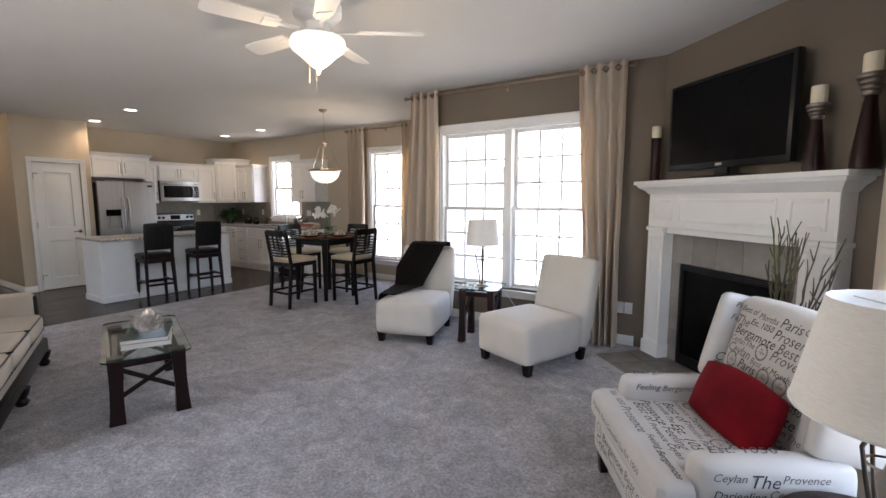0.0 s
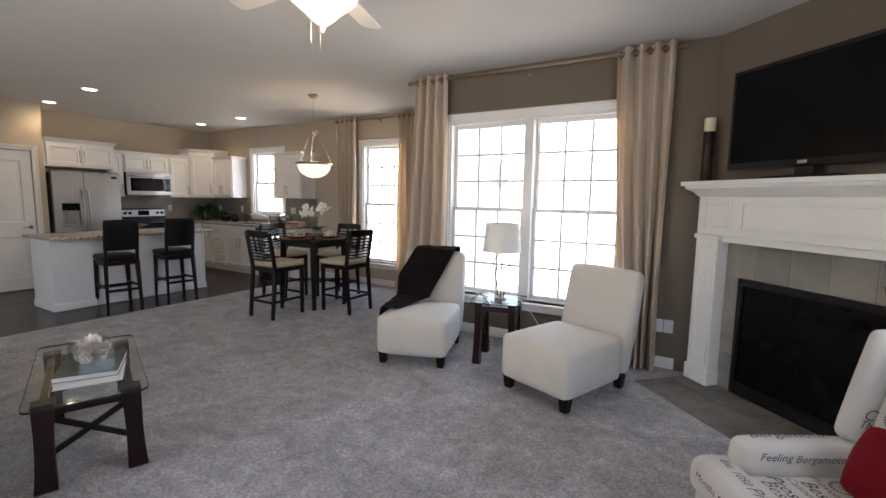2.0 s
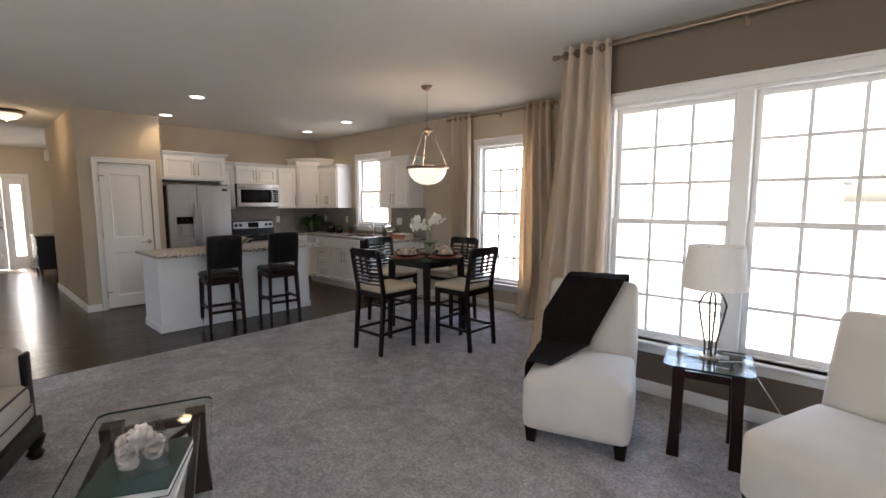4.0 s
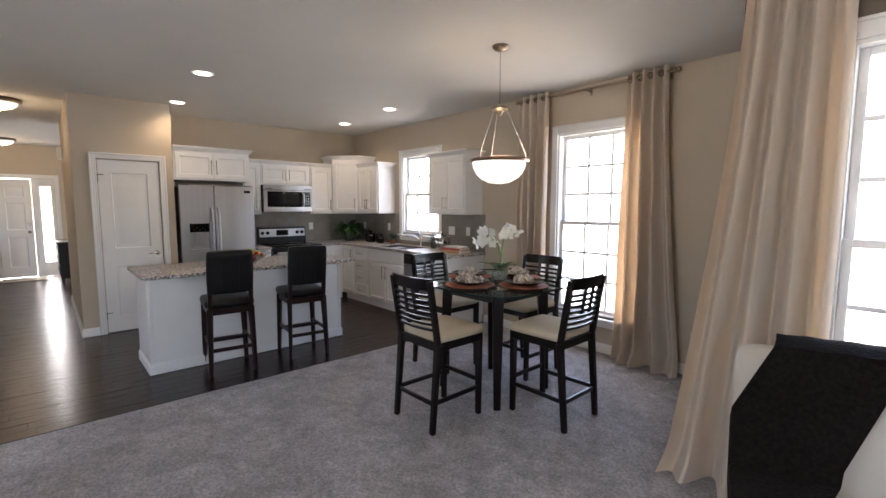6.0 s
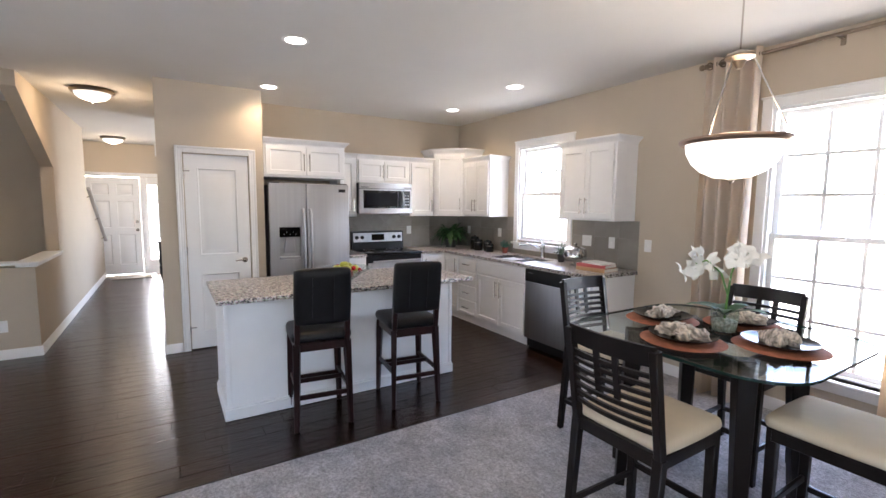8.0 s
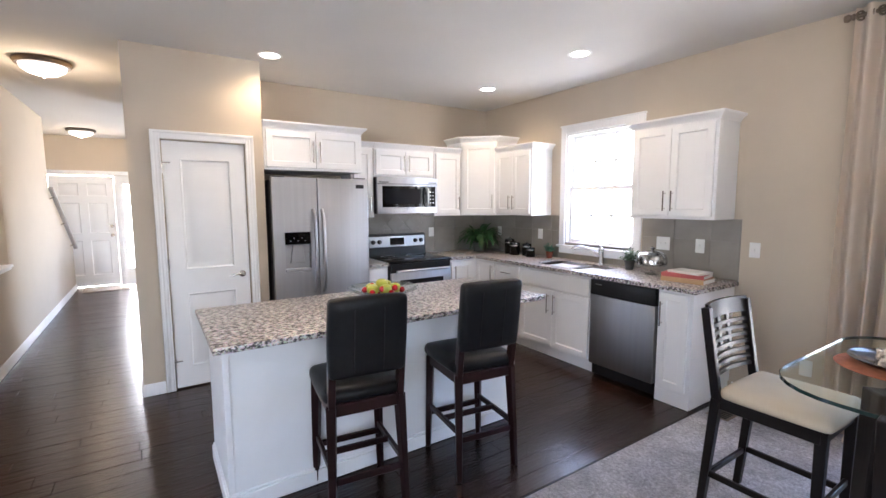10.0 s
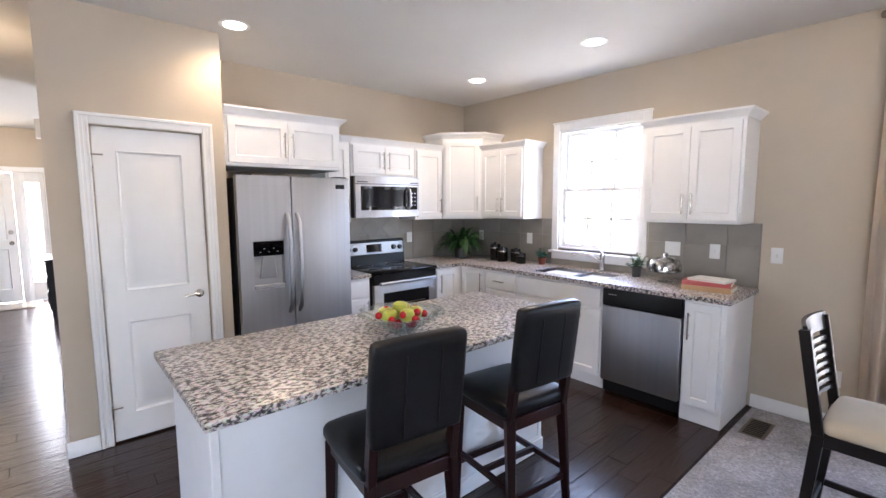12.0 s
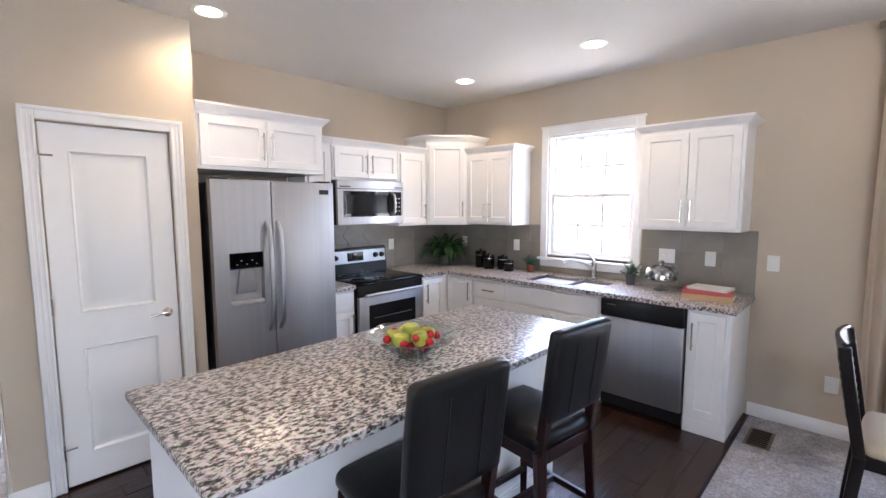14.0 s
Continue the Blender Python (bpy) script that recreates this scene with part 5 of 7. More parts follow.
def wood_glass_table(name, label, m, w, d, h, lw, group="", inset=0.075):
    ob = thing(name, label, "table", m, group)
    ix, iy = w - inset, d - 0.07
    for sx in (-1, 1):
        for sy in (-1, 1):
            part("leg", sweep_leg(bmesh.new(), sx * ix, sy * iy, h - 0.012, lw, sx, sy), M_MAHOG, ob, "curved dark mahogany leg")
    for s in (-1, 1):
        bm = bmesh.new()
        bar(bm, (-ix, s * iy, h - 0.06), (ix, s * iy, h - 0.06), 0.03, 0.045, up=(0, 0, 1))
        part("apron", bm, M_MAHOG, ob)
        bm = bmesh.new()
        bar(bm, (s * ix, -iy, h - 0.06), (s * ix, iy, h - 0.06), 0.03, 0.045, up=(0, 0, 1))
        part("apron", bm, M_MAHOG, ob)
        zs = (0.16, h - 0.08)
        bm = bmesh.new()
        bar(bm, (s * ix, -iy, zs[0]), (s * ix, iy, zs[1]), 0.018, 0.03)
        bar(bm, (s * ix, iy, zs[0]), (s * ix, -iy, zs[1]), 0.018, 0.03)
        part("cross_brace", bm, M_ESP, ob)
    glass_slab("glass_top", ob, w, d, h - 0.010, h, 0.05, "clear glass top")
    return ob


CT = pose(-3.44, 1.61, 0, 0, 0, -20.7)
wood_glass_table("coffee_table", "dark wood coffee table with a clear glass top", CT, 0.565, 0.25, 0.45, 0.084, inset=0.125)
wood_glass_table("side_table", "small dark wood side table with a glass top", pose(-1.95, 4.14, 0, 0, 0, 12), 0.225, 0.225, 0.56, 0.062)

# ---- things on the coffee table ----
def book(label, m, w, d, h, cover, cat="book"):
    ob = thing("book", label, cat, m)
    part("pages", box(-w / 2 + 0.004, w / 2 - 0.004, -d / 2 + 0.004, d / 2, 0.003, h - 0.003), mat("paper", (0.78, 0.75, 0.68), 0.9, vary=0.06, scale=90, stretch=(0.05, 0.05, 6)), ob)
    bm = box(-w / 2, w / 2, -d / 2, d / 2 + 0.003, 0, 0.003)
    bx(bm, -w / 2, w / 2, -d / 2, d / 2 + 0.003, h - 0.003, h)
    bx(bm, -w / 2, w / 2, d / 2, d / 2 + 0.003, 0.003, h - 0.003)
    part("cover", bm, cover, ob)
    return ob


M_GREENBK = mat("dark_green_cover", (0.012, 0.045, 0.035), 0.35, vary=0.15)
M_WHITEBK = mat("white_cover", (0.72, 0.72, 0.7), 0.4, vary=0.05)
M_REDBK = mat("dusty_red_cover", (0.42, 0.09, 0.09), 0.6, vary=0.15)
M_TANBK = mat("tan_cover", (0.45, 0.3, 0.16), 0.6, vary=0.15)
book("large white book on the coffee table", CT @ pose(0.17, 0.02, 0.4505, 0, 0, 84), 0.29, 0.37, 0.03, M_WHITEBK)
book("dark green coffee table book", CT @ pose(0.165, 0.022, 0.481, 0, 0, 80), 0.28, 0.36, 0.03, M_GREENBK)
box_ = thing("glass_box", "clear glass box holding pale seashells", "glass box", CT @ pose(0.14, 0.02, 0.5115, 0, 0, 14) @ Matrix.Diagonal((1.15, 1.15, 1.3, 1)))
bm = bmesh.new()
for q in ((-0.09, -0.086, -0.07, 0.07), (0.086, 0.09, -0.07, 0.07), (-0.086, 0.086, -0.07, -0.066), (-0.086, 0.086, 0.066, 0.07)):
    bx(bm, q[0], q[1], q[2], q[3], 0, 0.10)
bx(bm, -0.086, 0.086, -0.066, 0.066, 0, 0.004)
part("glass", bm, glass("clear_box_glass", gloss=0.16), box_)
M_SHELL = mat("pale_shell", (0.6, 0.53, 0.46), 0.4, vary=0.55, scale=18, bump=0.3, bscale=40)
r = random.Random(3)
for k in range(11):
    bm = bmesh.new()
    bmesh.ops.create_icosphere(bm, subdivisions=3, radius=1)
    sc = r.uniform(0.018, 0.034)
    for v in bm.verts:
        v.co *= 1 + 0.16 * math.sin(9 * math.atan2(v.co.y, v.co.x) + 5 * v.co.z)
    lvl = k // 5
    px, py = (-0.05 + 0.05 * (k % 3), -0.035 + 0.07 * ((k // 3) % 2)) if k < 9 else (-0.02 + 0.05 * (k - 9), 0)
    bmesh.ops.transform(bm, matrix=pose(px * 1.1, py * 1.0, 0.03 + 0.03 * lvl, r.uniform(0, 180), r.uniform(0, 180), r.uniform(0, 180)) @ Matrix.Diagonal((sc * 1.2, sc, sc * 0.75, 1)), verts=bm.verts[:])
    part("seashell", bm, M_SHELL, box_, "ribbed pale seashell")

# ---- table lamps ----
M_SHADE = mat("white_linen_shade", (0.84, 0.82, 0.78), 0.9, vary=0.06, scale=40, stretch=(1, 1, 8), bump=0.1, bscale=120)


M_LAMPMETAL = mat("dark_bronze_wire", (0.07, 0.055, 0.045), 0.4, 0.8, vary=0.2)


def table_lamp(label, m, h, r0, r1, sh):
    """h to the shade's foot; shade radii r0 below and r1 above; sh its height."""
    ob = thing("table_lamp", label, "lamp", m)
    part("foot", lathe(bmesh.new(), [(0.055, 0), (0.055, 0.012), (0.02, 0.02), (0.012, 0.04), (0.001, 0.042)], seg=24), M_BRONZE, ob)
    for k in range(4):
        a = math.pi * k / 2 + 0.4
        c, s = math.cos(a), math.sin(a)
        pts = [(0.028 * c, 0.028 * s, 0.01), (0.03 * c, 0.03 * s, h * 0.22), (0.058 * c, 0.058 * s, h * 0.55), (0.072 * c, 0.072 * s, h * 0.76), (0.048 * c, 0.048 * s, h * 0.9), (0.008 * c, 0.008 * s, h * 0.97)]
        part("wire_stem", tube(bmesh.new(), pts, 0.006, 8), M_LAMPMETAL, ob)
    part("neck", rod(bmesh.new(), (0, 0, h * 0.94), (0, 0, h + sh * 0.5), 0.008), M_NICKEL, ob)
    part("ring", lathe(bmesh.new(), [(0.05, h * 0.62), (0.058, h * 0.63), (0.05, h * 0.64)], seg=20, caps=False), M_BRONZE, ob)
    t = 0.003
    bm = lathe(bmesh.new(), [(r0, h), (r1, h + sh), (r1 - t, h + sh), (r0 - t, h), (r0, h)], seg=40, caps=False)
    s = part("shade", bm, M_SHADE, ob, "white textured drum shade")
    part("shade_trim", lathe(bmesh.new(), [(r0 + 0.001, h), (r0 + 0.001, h + 0.008), (r0 - t - 0.001, h + 0.008), (r0 - t - 0.001, h), (r0 + 0.001, h)], seg=40, caps=False), M_WHITE, s)
    for k in range(3):
        a = 2 * math.pi * k / 3
        part("spider", rod(bmesh.new(), (0, 0, h + sh - 0.02), ((r1 - t) * math.cos(a), (r1 - t) * math.sin(a), h + sh - 0.02), 0.002, seg=6), M_NICKEL, s)
    return ob


table_lamp("wire-stemmed table lamp with a white drum shade", pose(-1.95, 4.17, 0.561), 0.425, 0.17, 0.145, 0.25)
cd = thing("lamp_cord", "pale lamp cord hanging behind the side table", "cord")
part("cable", tube(bmesh.new(), [(-1.9, 4.15, 0.554), (-1.8, 4.25, 0.55), (-1.72, 4.3, 0.45), (-1.62, 4.4, 0.25), (-1.55, 4.5, 0.05), (-1.5, 4.6, 0.008)], 0.003, 6), M_WHITE, cd)

# end table with the near lamp
EL = (0.60, 1.76)
et = thing("end_table", "dark wood round end table under a lamp", "table", pose(EL[0], EL[1], 0))
part("top", lathe(bmesh.new(), [(0.24, 0.445), (0.25, 0.455), (0.25, 0.47), (0.24, 0.48), (0.001, 0.48)], seg=40), M_MAHOG, et)
for k in range(3):
    a = 2 * math.pi * k / 3
    bm = tube(bmesh.new(), [(0.05 * math.cos(a), 0.05 * math.sin(a), 0.445), (0.09 * math.cos(a), 0.09 * math.sin(a), 0.24), (0.2 * math.cos(a), 0.2 * math.sin(a), 0.014)], 0.014, 10)
    part("leg", bm, M_MAHOG, et)
table_lamp("near table lamp with a large white linen shade", pose(EL[0], EL[1], 0.481), 0.38, 0.235, 0.17, 0.32)

# ---- armchair with printed script ----
M_PRINT = mat("ivory_printed_linen", (0.52, 0.50, 0.475), 0.85, vary=0.05, scale=5, bump=0.1, bscale=260)
M_INK = mat("charcoal_fabric_ink", (0.045, 0.04, 0.043), 0.85, vary=0.2, scale=40)
M_INK2 = mat("grey_fabric_ink", (0.12, 0.11, 0.11), 0.85, vary=0.2, scale=40)
M_RED = mat("crimson_velvet", (0.13, 0.002, 0.006), 0.85, vary=0.3, scale=9, bump=0.1, bscale=200, spec=0.15)
AC = pose(0.224, 2.345, 0, 0, 0, -60)   # front at local -y
ac = thing("armchair", "ivory armchair printed with dark script lettering", "armchair", AC)
part("seat_base", soft(bmesh.new(), -0.41, 0.41, -0.45, 0.26, 0.13, 0.315, 0.03, 0.0), M_PRINT, ac)


def t_cushion(z0, z1):
    """A seat cushion whose front spreads in front of both arms."""
    bm = bmesh.new()
    out = [(-0.29, 0.14), (-0.29, -0.335), (-0.425, -0.335), (-0.425, -0.44), (-0.405, -0.465), (0.405, -0.465), (0.425, -0.44), (0.425, -0.335), (0.29, -0.335), (0.29, 0.14)]
    rings = []
    for o, z in ((0.02, z0), (0.004, z0 + 0.012), (0.0, z0 + 0.035), (0.0, z1 - 0.045), (0.006, z1 - 0.02), (0.022, z1 - 0.004), (0.04, z1)):
        ring = []
        for x, y in out:
            ring.append(bm.verts.new((x - math.copysign(o, x), y + (o if y < -0.4 else -o if y > 0 else 0.0), z)))
        rings.append(ring)
    k = len(out)
    for lo, hi in zip(rings, rings[1:]):
        for i in range(k):
            bm.faces.new((lo[i], hi[i], hi[(i + 1) % k], lo[(i + 1) % k]))
    bm.faces.new(rings[0]), bm.faces.new(rings[-1][::-1])
    bmesh.ops.recalc_face_normals(bm, faces=bm.faces[:])
    return bm


part("seat_cushion", t_cushion(0.315, 0.455), M_PRINT, ac)
bm = soft(bmesh.new(), -0.345, 0.345, -0.075, 0.075, 0, 0.66, 0.05, 0.02)
BKM = pose(0, 0.15, 0.33, -14)
bmesh.ops.transform(bm, matrix=BKM, verts=bm.verts[:])
part("backrest", bm, M_PRINT, ac)
for s in (-1, 1):
    part("arm", soft(bmesh.new(), s * 0.36 - 0.065, s * 0.36 + 0.065, -0.33, 0.22, 0.13, 0.545, 0.05, 0.008), M_PRINT, ac)
    bm = soft(bmesh.new(), s * 0.365 - 0.04, s * 0.365 + 0.04, -0.15, 0.11, 0.20, 0.645, 0.038, 0.004)
    bmesh.ops.transform(bm, matrix=BKM, verts=bm.verts[:])
    part("wing", bm, M_PRINT, ac)
for x, y in ((-0.37, -0.40), (0.37, -0.40), (-0.34, 0.22), (0.34, 0.22)):
    lb = bmesh.new()
    bar(lb, (x, y, 0.003), (x, y, 0.15), 0.04, 0.04, 0.003, w1=0.06, d1=0.06)
    part("leg", lb, M_ESP, ac, "tapered dark block leg")


def words(text, size):
    cu = bpy.data.curves.new("word", "FONT")
    cu.body, cu.size, cu.align_x, cu.align_y, cu.shear = text, size, "CENTER", "CENTER", 0.28
    cu.resolution_u = 2
    ob = bpy.data.objects.new("word", cu)
    me = bpy.data.meshes.new_from_object(ob)
    bpy.data.objects.remove(ob)
    return me


WORDS = ["The", "Provence", "Darjeeling", "Ceylan", "Best of", "Months", "Paris", "Cannelle", "The", "Est. 1050", "Prosence", "Feeling", "Bergamote", "Best of", "Provence", "Ceylan"]


def wreath(r):
    """A ring of pointed leaves, open at the top, round a numeral."""
    vs, fs = [], []
    for ring, wide in ((1.0, 0.17), (0.86, 0.10)):
        for k in range(22):
            a = math.pi / 2 + 0.22 + (2 * math.pi - 0.44) * k / 21
            c, s = math.cos(a), math.sin(a)
            q = len(vs)
            for dx, dy in ((-0.4 * wide, -wide), (0.45 * wide, -0.2 * wide), (0.6 * wide, wide), (-0.35 * wide, 0.3 * wide)):
                vs.append(((ring + dx) * r * c - dy * r * s, (ring + dx) * r * s + dy * r * c, 0))
            fs.append((q, q + 1, q + 2, q + 3))
    for text, size, dy in (("Est.", 0.38, 0.36), ("1050", 0.52, -0.1)):
        me = words(text, r * size)
        q = len(vs)
        vs += [(p.co.x, p.co.y + dy * r, 0) for p in me.vertices]
        fs += [[q + i for i in f.vertices] for f in me.polygons]
        bpy.data.meshes.remove(me)
    me = bpy.data.meshes.new("wreath")
    me.from_pydata(vs, [], fs)
    return me


def printed(place, w, h, seed, name="printed_script", rows=0.05):
    """Lines of script spread over a w by h patch; place maps (u, v) to a local point of the chair."""
    r = random.Random(seed)
    allv, allf, mats = [], [], []
    v, i = h / 2 - rows * 0.6, r.randrange(16)
    while v > -h / 2 + rows * 0.4:
        u = -w / 2 + r.uniform(0.0, 0.03)
        while u < w / 2 - 0.05:
            big = r.random() < 0.42
            size = (0.066 if big else 0.042)
            if r.random() < 0.13 and h > 0.14:
                me, wd, ink = wreath(0.036), 0.09, 0
            else:
                me = words(WORDS[i % 16], size)
                wd, ink = max(p.co.x for p in me.vertices) - min(p.co.x for p in me.vertices), int(r.random() < 0.5)
                i += 1
            cu_, cv = u + wd / 2, v + r.uniform(-0.008, 0.008)
            if cu_ + wd / 2 < w / 2:
                k = len(allv)
                for p in me.vertices:
                    allv.append(place(cu_ + p.co.x, cv + p.co.y))
                for f in me.polygons:
                    allf.append([k + q for q in f.vertices])
                    mats.append(ink)
            bpy.data.meshes.remove(me)
            u += wd + 0.012
        v -= rows
    me = bpy.data.meshes.new(name)
    me.from_pydata(allv, [], allf)
    me.materials.append(M_INK), me.materials.append(M_INK2)
    me.polygons.foreach_set("material_index", mats)
    ob = part(name, me, M_INK, ac, "dark script print")
    return tagged(ob, kind="stuff")


def swell(u, v, hu, hv, p):
    return p * max(0, 1 - (u / hu) ** 2) * max(0, 1 - (v / hv) ** 2)


printed(lambda u, v: (u, -0.10 + v, 0.4562), 0.54, 0.46, 21)
printed(lambda u, v: (u, -0.385 + v, 0.4562), 0.76, 0.10, 30)
printed(lambda u, v: (u, -0.4662, 0.375 + v), 0.78, 0.08, 33)
printed(lambda u, v: BKM @ Vector((u, -0.0762 - swell(u, v, 0.345, 0.33, 0.02), 0.33 + v)), 0.62, 0.58, 22)
for q, k in ((0.36, 23), (-0.36, 24)):
    printed(lambda u, v: (q - v, u - 0.055, 0.5464 + swell(v, u, 0.065, 0.275, 0.008)), 0.48, 0.10, k, rows=0.055)
printed(lambda u, v: (u, -0.4512, 0.22 + v), 0.74, 0.15, 25)
printed(lambda u, v: (-0.4262 - swell(u, v, 0.275, 0.21, 0.008), -u - 0.055, 0.34 + v), 0.50, 0.36, 26)
printed(lambda u, v: (0.4262 + swell(u, v, 0.275, 0.21, 0.008), u - 0.055, 0.34 + v), 0.50, 0.36, 27)
printed(lambda u, v: (-0.2938 + swell(u, v, 0.275, 0.21, 0.008), u - 0.10, 0.495 + v), 0.40, 0.09, 34, rows=0.045)
for q, k in ((0.36, 28), (-0.36, 29)):
    printed(lambda u, v: (u + q, -0.3312 - swell(u, v, 0.065, 0.21, 0.008), 0.50 + v), 0.10, 0.08, k, rows=0.04)
printed(lambda u, v: BKM @ Vector((0.3195, u - 0.03, 0.43 + v)), 0.19, 0.38, 32, rows=0.052)
printed(lambda u, v: BKM @ Vector((-0.3195, u - 0.03, 0.43 + v)), 0.19, 0.38, 35, rows=0.052)
printed(lambda u, v: BKM @ Vector((u - 0.365, -0.1555, 0.43 + v)), 0.07, 0.38, 36, rows=0.045)
bm = soft(bmesh.new(), -0.22, 0.22, -0.035, 0.035, 0, 0.24, 0.018, 0.026)
cush = part("lumbar_pillow", bm, M_RED, None, "", AC @ pose(0.02, -0.03, 0.462, -22, 0, 4))
tagged(cush, "crimson velvet lumbar pillow on the armchair", "pillow")

# ---- sofa ----
M_TANSOFA = mat("tan_upholstery", (0.52, 0.45, 0.37), 0.85, vary=0.05, scale=5, bump=0.1, bscale=260)
SF = pose(-3.95, 1.02, 0, 0, 0, 157.5)  # front at local -y, far end at local +x
sf = thing("sofa", "tan sofa with dark piping and carved wooden feet", "sofa", SF)
L = 1.0
bm = box(-L, L, -0.03, 0.75, 0.13, 0.24, bev=0.012, seg=2)
part("wood_rail", bm, M_ESP, sf, "dark carved wooden rail")
for x in (-L + 0.06, 0.0, L - 0.06):
    for y in (0.0, 0.70):
        part("foot", lathe(bmesh.new(), [(0.03, 0.003), (0.045, 0.03), (0.03, 0.055), (0.045, 0.09), (0.055, 0.13)], (x, y, 0), 16), M_ESP, sf, "turned dark foot")
part("seat_base", soft(bmesh.new(), -L + 0.02, L - 0.02, -0.01, 0.72, 0.235, 0.34, 0.03), M_TANSOFA, sf)
for k in range(3):
    a = -L + 0.12 + k * (2 * L - 0.24) / 3
    b = a + (2 * L - 0.24) / 3
    cs = part("seat_cushion", soft(bmesh.new(), a, b, -0.03, 0.55, 0.335, 0.48, 0.04, 0.02), M_TANSOFA, sf)
    pts = [(a + 0.02, -0.03, 0.468), (b - 0.02, -0.03, 0.468), (b - 0.008, 0.54, 0.468), (a + 0.008, 0.54, 0.468), (a + 0.02, -0.03, 0.468)]
    for p, q in zip(pts, pts[1:]):
        part("piping", rod(bmesh.new(), p, q, 0.006, seg=8), M_ESP, cs, "dark piping")
    pts = [(a + 0.02, -0.031, 0.35), (b - 0.02, -0.031, 0.35)]
    part("piping", rod(bmesh.new(), *pts, 0.006, seg=8), M_ESP, cs, "dark piping")
    bm = soft(bmesh.new(), a, b, -0.09, 0.09, 0, 0.40, 0.06, 0.02)
    bmesh.ops.transform(bm, matrix=pose(0, 0.62, 0.46, -12), verts=bm.verts[:])
    part("back_cushion", bm, M_TANSOFA, sf)
part("backrest", soft(bmesh.new(), -L, L, 0.66, 0.80, 0.2, 0.84, 0.05), M_TANSOFA, sf)
for s in (-1, 1):
    part("arm", soft(bmesh.new(), s * (L - 0.03) - 0.075, s * (L - 0.03) + 0.075, 0.02, 0.78, 0.2, 0.66, 0.06), M_TANSOFA, sf)
    part("arm_facing", box(s * (L - 0.03) - 0.05, s * (L - 0.03) + 0.05, 0.003, 0.03, 0.22, 0.63, bev=0.012, seg=2), M_ESP, sf, "dark wood arm facing")
cush = part("floral_cushion", soft(bmesh.new(), -0.2, 0.2, -0.06, 0.06, 0, 0.36, 0.04, 0.03), mat("pale_floral_fabric", (0.6, 0.55, 0.48), 0.85, vary=0.35, scale=16), None, "", SF @ pose(0.55, 0.33, 0.497, -22, 0, 5))
tagged(cush, "pale floral cushion on the tan sofa", "pillow")

# ---- ceiling fan ----
fan = thing("ceiling_fan", "white five-blade ceiling fan with a glowing bowl light", "ceiling fan", pose(-2.06, 2.15, H))
part("motor", lathe(bmesh.new(), [(0.08, 0), (0.085, -0.03), (0.13, -0.05), (0.15, -0.09), (0.15, -0.15), (0.12, -0.18), (0.08, -0.2), (0.075, -0.25), (0.11, -0.26), (0.12, -0.285), (0.05, -0.29)], seg=40), M_WHITE, fan)
M_FBOWL = glow("frosted_fan_bowl", (1.0, 0.9, 0.72), 0.08)
part("bowl", lathe(bmesh.new(), [(0.15, -0.285), (0.168, -0.30), (0.172, -0.325), (0.16, -0.355), (0.13, -0.38), (0.098, -0.405), (0.062, -0.44), (0.026, -0.468), (0.004, -0.475)], seg=40, caps=False), M_FBOWL, fan, "glowing frosted glass bowl")
part("bowl_rim", lathe(bmesh.new(), [(0.11, -0.282), (0.16, -0.285), (0.16, -0.292), (0.11, -0.29)], seg=40, caps=False), M_WHITE, fan)
part("finial", lathe(bmesh.new(), [(0.012, -0.47), (0.014, -0.485), (0.004, -0.505)], seg=12), M_WHITE, fan)
for k in range(5):
    a = radians(-35 + 72 * k)
    R = Matrix.Rotation(a, 4, "Z")
    bm = bmesh.new()
    prof = [(0.26, 0.055), (0.30, 0.062), (0.55, 0.07), (0.64, 0.068), (0.665, 0.05), (0.67, 0.0)]
    pts = [(x, y) for x, y in prof] + [(x, -y) for x, y in prof[-2::-1]]
    prism(bm, pts, "z", -0.004, 0.004)
    b = part("blade", bm, M_WHITE, fan, m=R @ pose(0, 0, -0.245, 12))
    bm = box(0.12, 0.34, -0.016, 0.016, -0.012, -0.004, bev=0.002)
    bx(bm, 0.24, 0.34, -0.045, 0.045, -0.010, -0.004, bev=0.002)
    part("blade_arm", bm, M_WHITE, b)
for x, z in ((0.035, -0.62), (-0.03, -0.56)):
    c = rod(bmesh.new(), (x, -0.05, -0.29), (x, -0.05, z), 0.0018, seg=6)
    part("pull_chain", c, M_NICKEL, fan)
lamp("fan_bulb", "POINT", pose(-2.06, 2.15, H - 0.51), 1.0, WARM, 0.12)

# ---- dining ----
PC = (-4.88, 4.74)
pd = thing("pendant_light", "bronze pendant with a glowing white glass bowl", "pendant light", pose(PC[0], PC[1], H))
part("canopy", lathe(bmesh.new(), [(0.062, 0), (0.064, -0.01), (0.05, -0.03), (0.015, -0.045), (0.001, -0.045)], seg=28), M_BRONZE, pd)
part("stem", rod(bmesh.new(), (0, 0, -0.04), (0, 0, -0.46), 0.004), M_NICKEL, pd)
part("hub", lathe(bmesh.new(), [(0.005, -0.44), (0.03, -0.45), (0.065, -0.47), (0.065, -0.48), (0.03, -0.495), (0.012, -0.53), (0.001, -0.53)], seg=28), M_BRONZE, pd)
part("rim", lathe(bmesh.new(), [(0.208, -0.858), (0.236, -0.863), (0.242, -0.875), (0.228, -0.89), (0.208, -0.886), (0.208, -0.858)], seg=48, caps=False), mat("copper_bronze", (0.5, 0.36, 0.27), 0.35, 1.0, vary=0.08), pd, "copper-bronze rim")
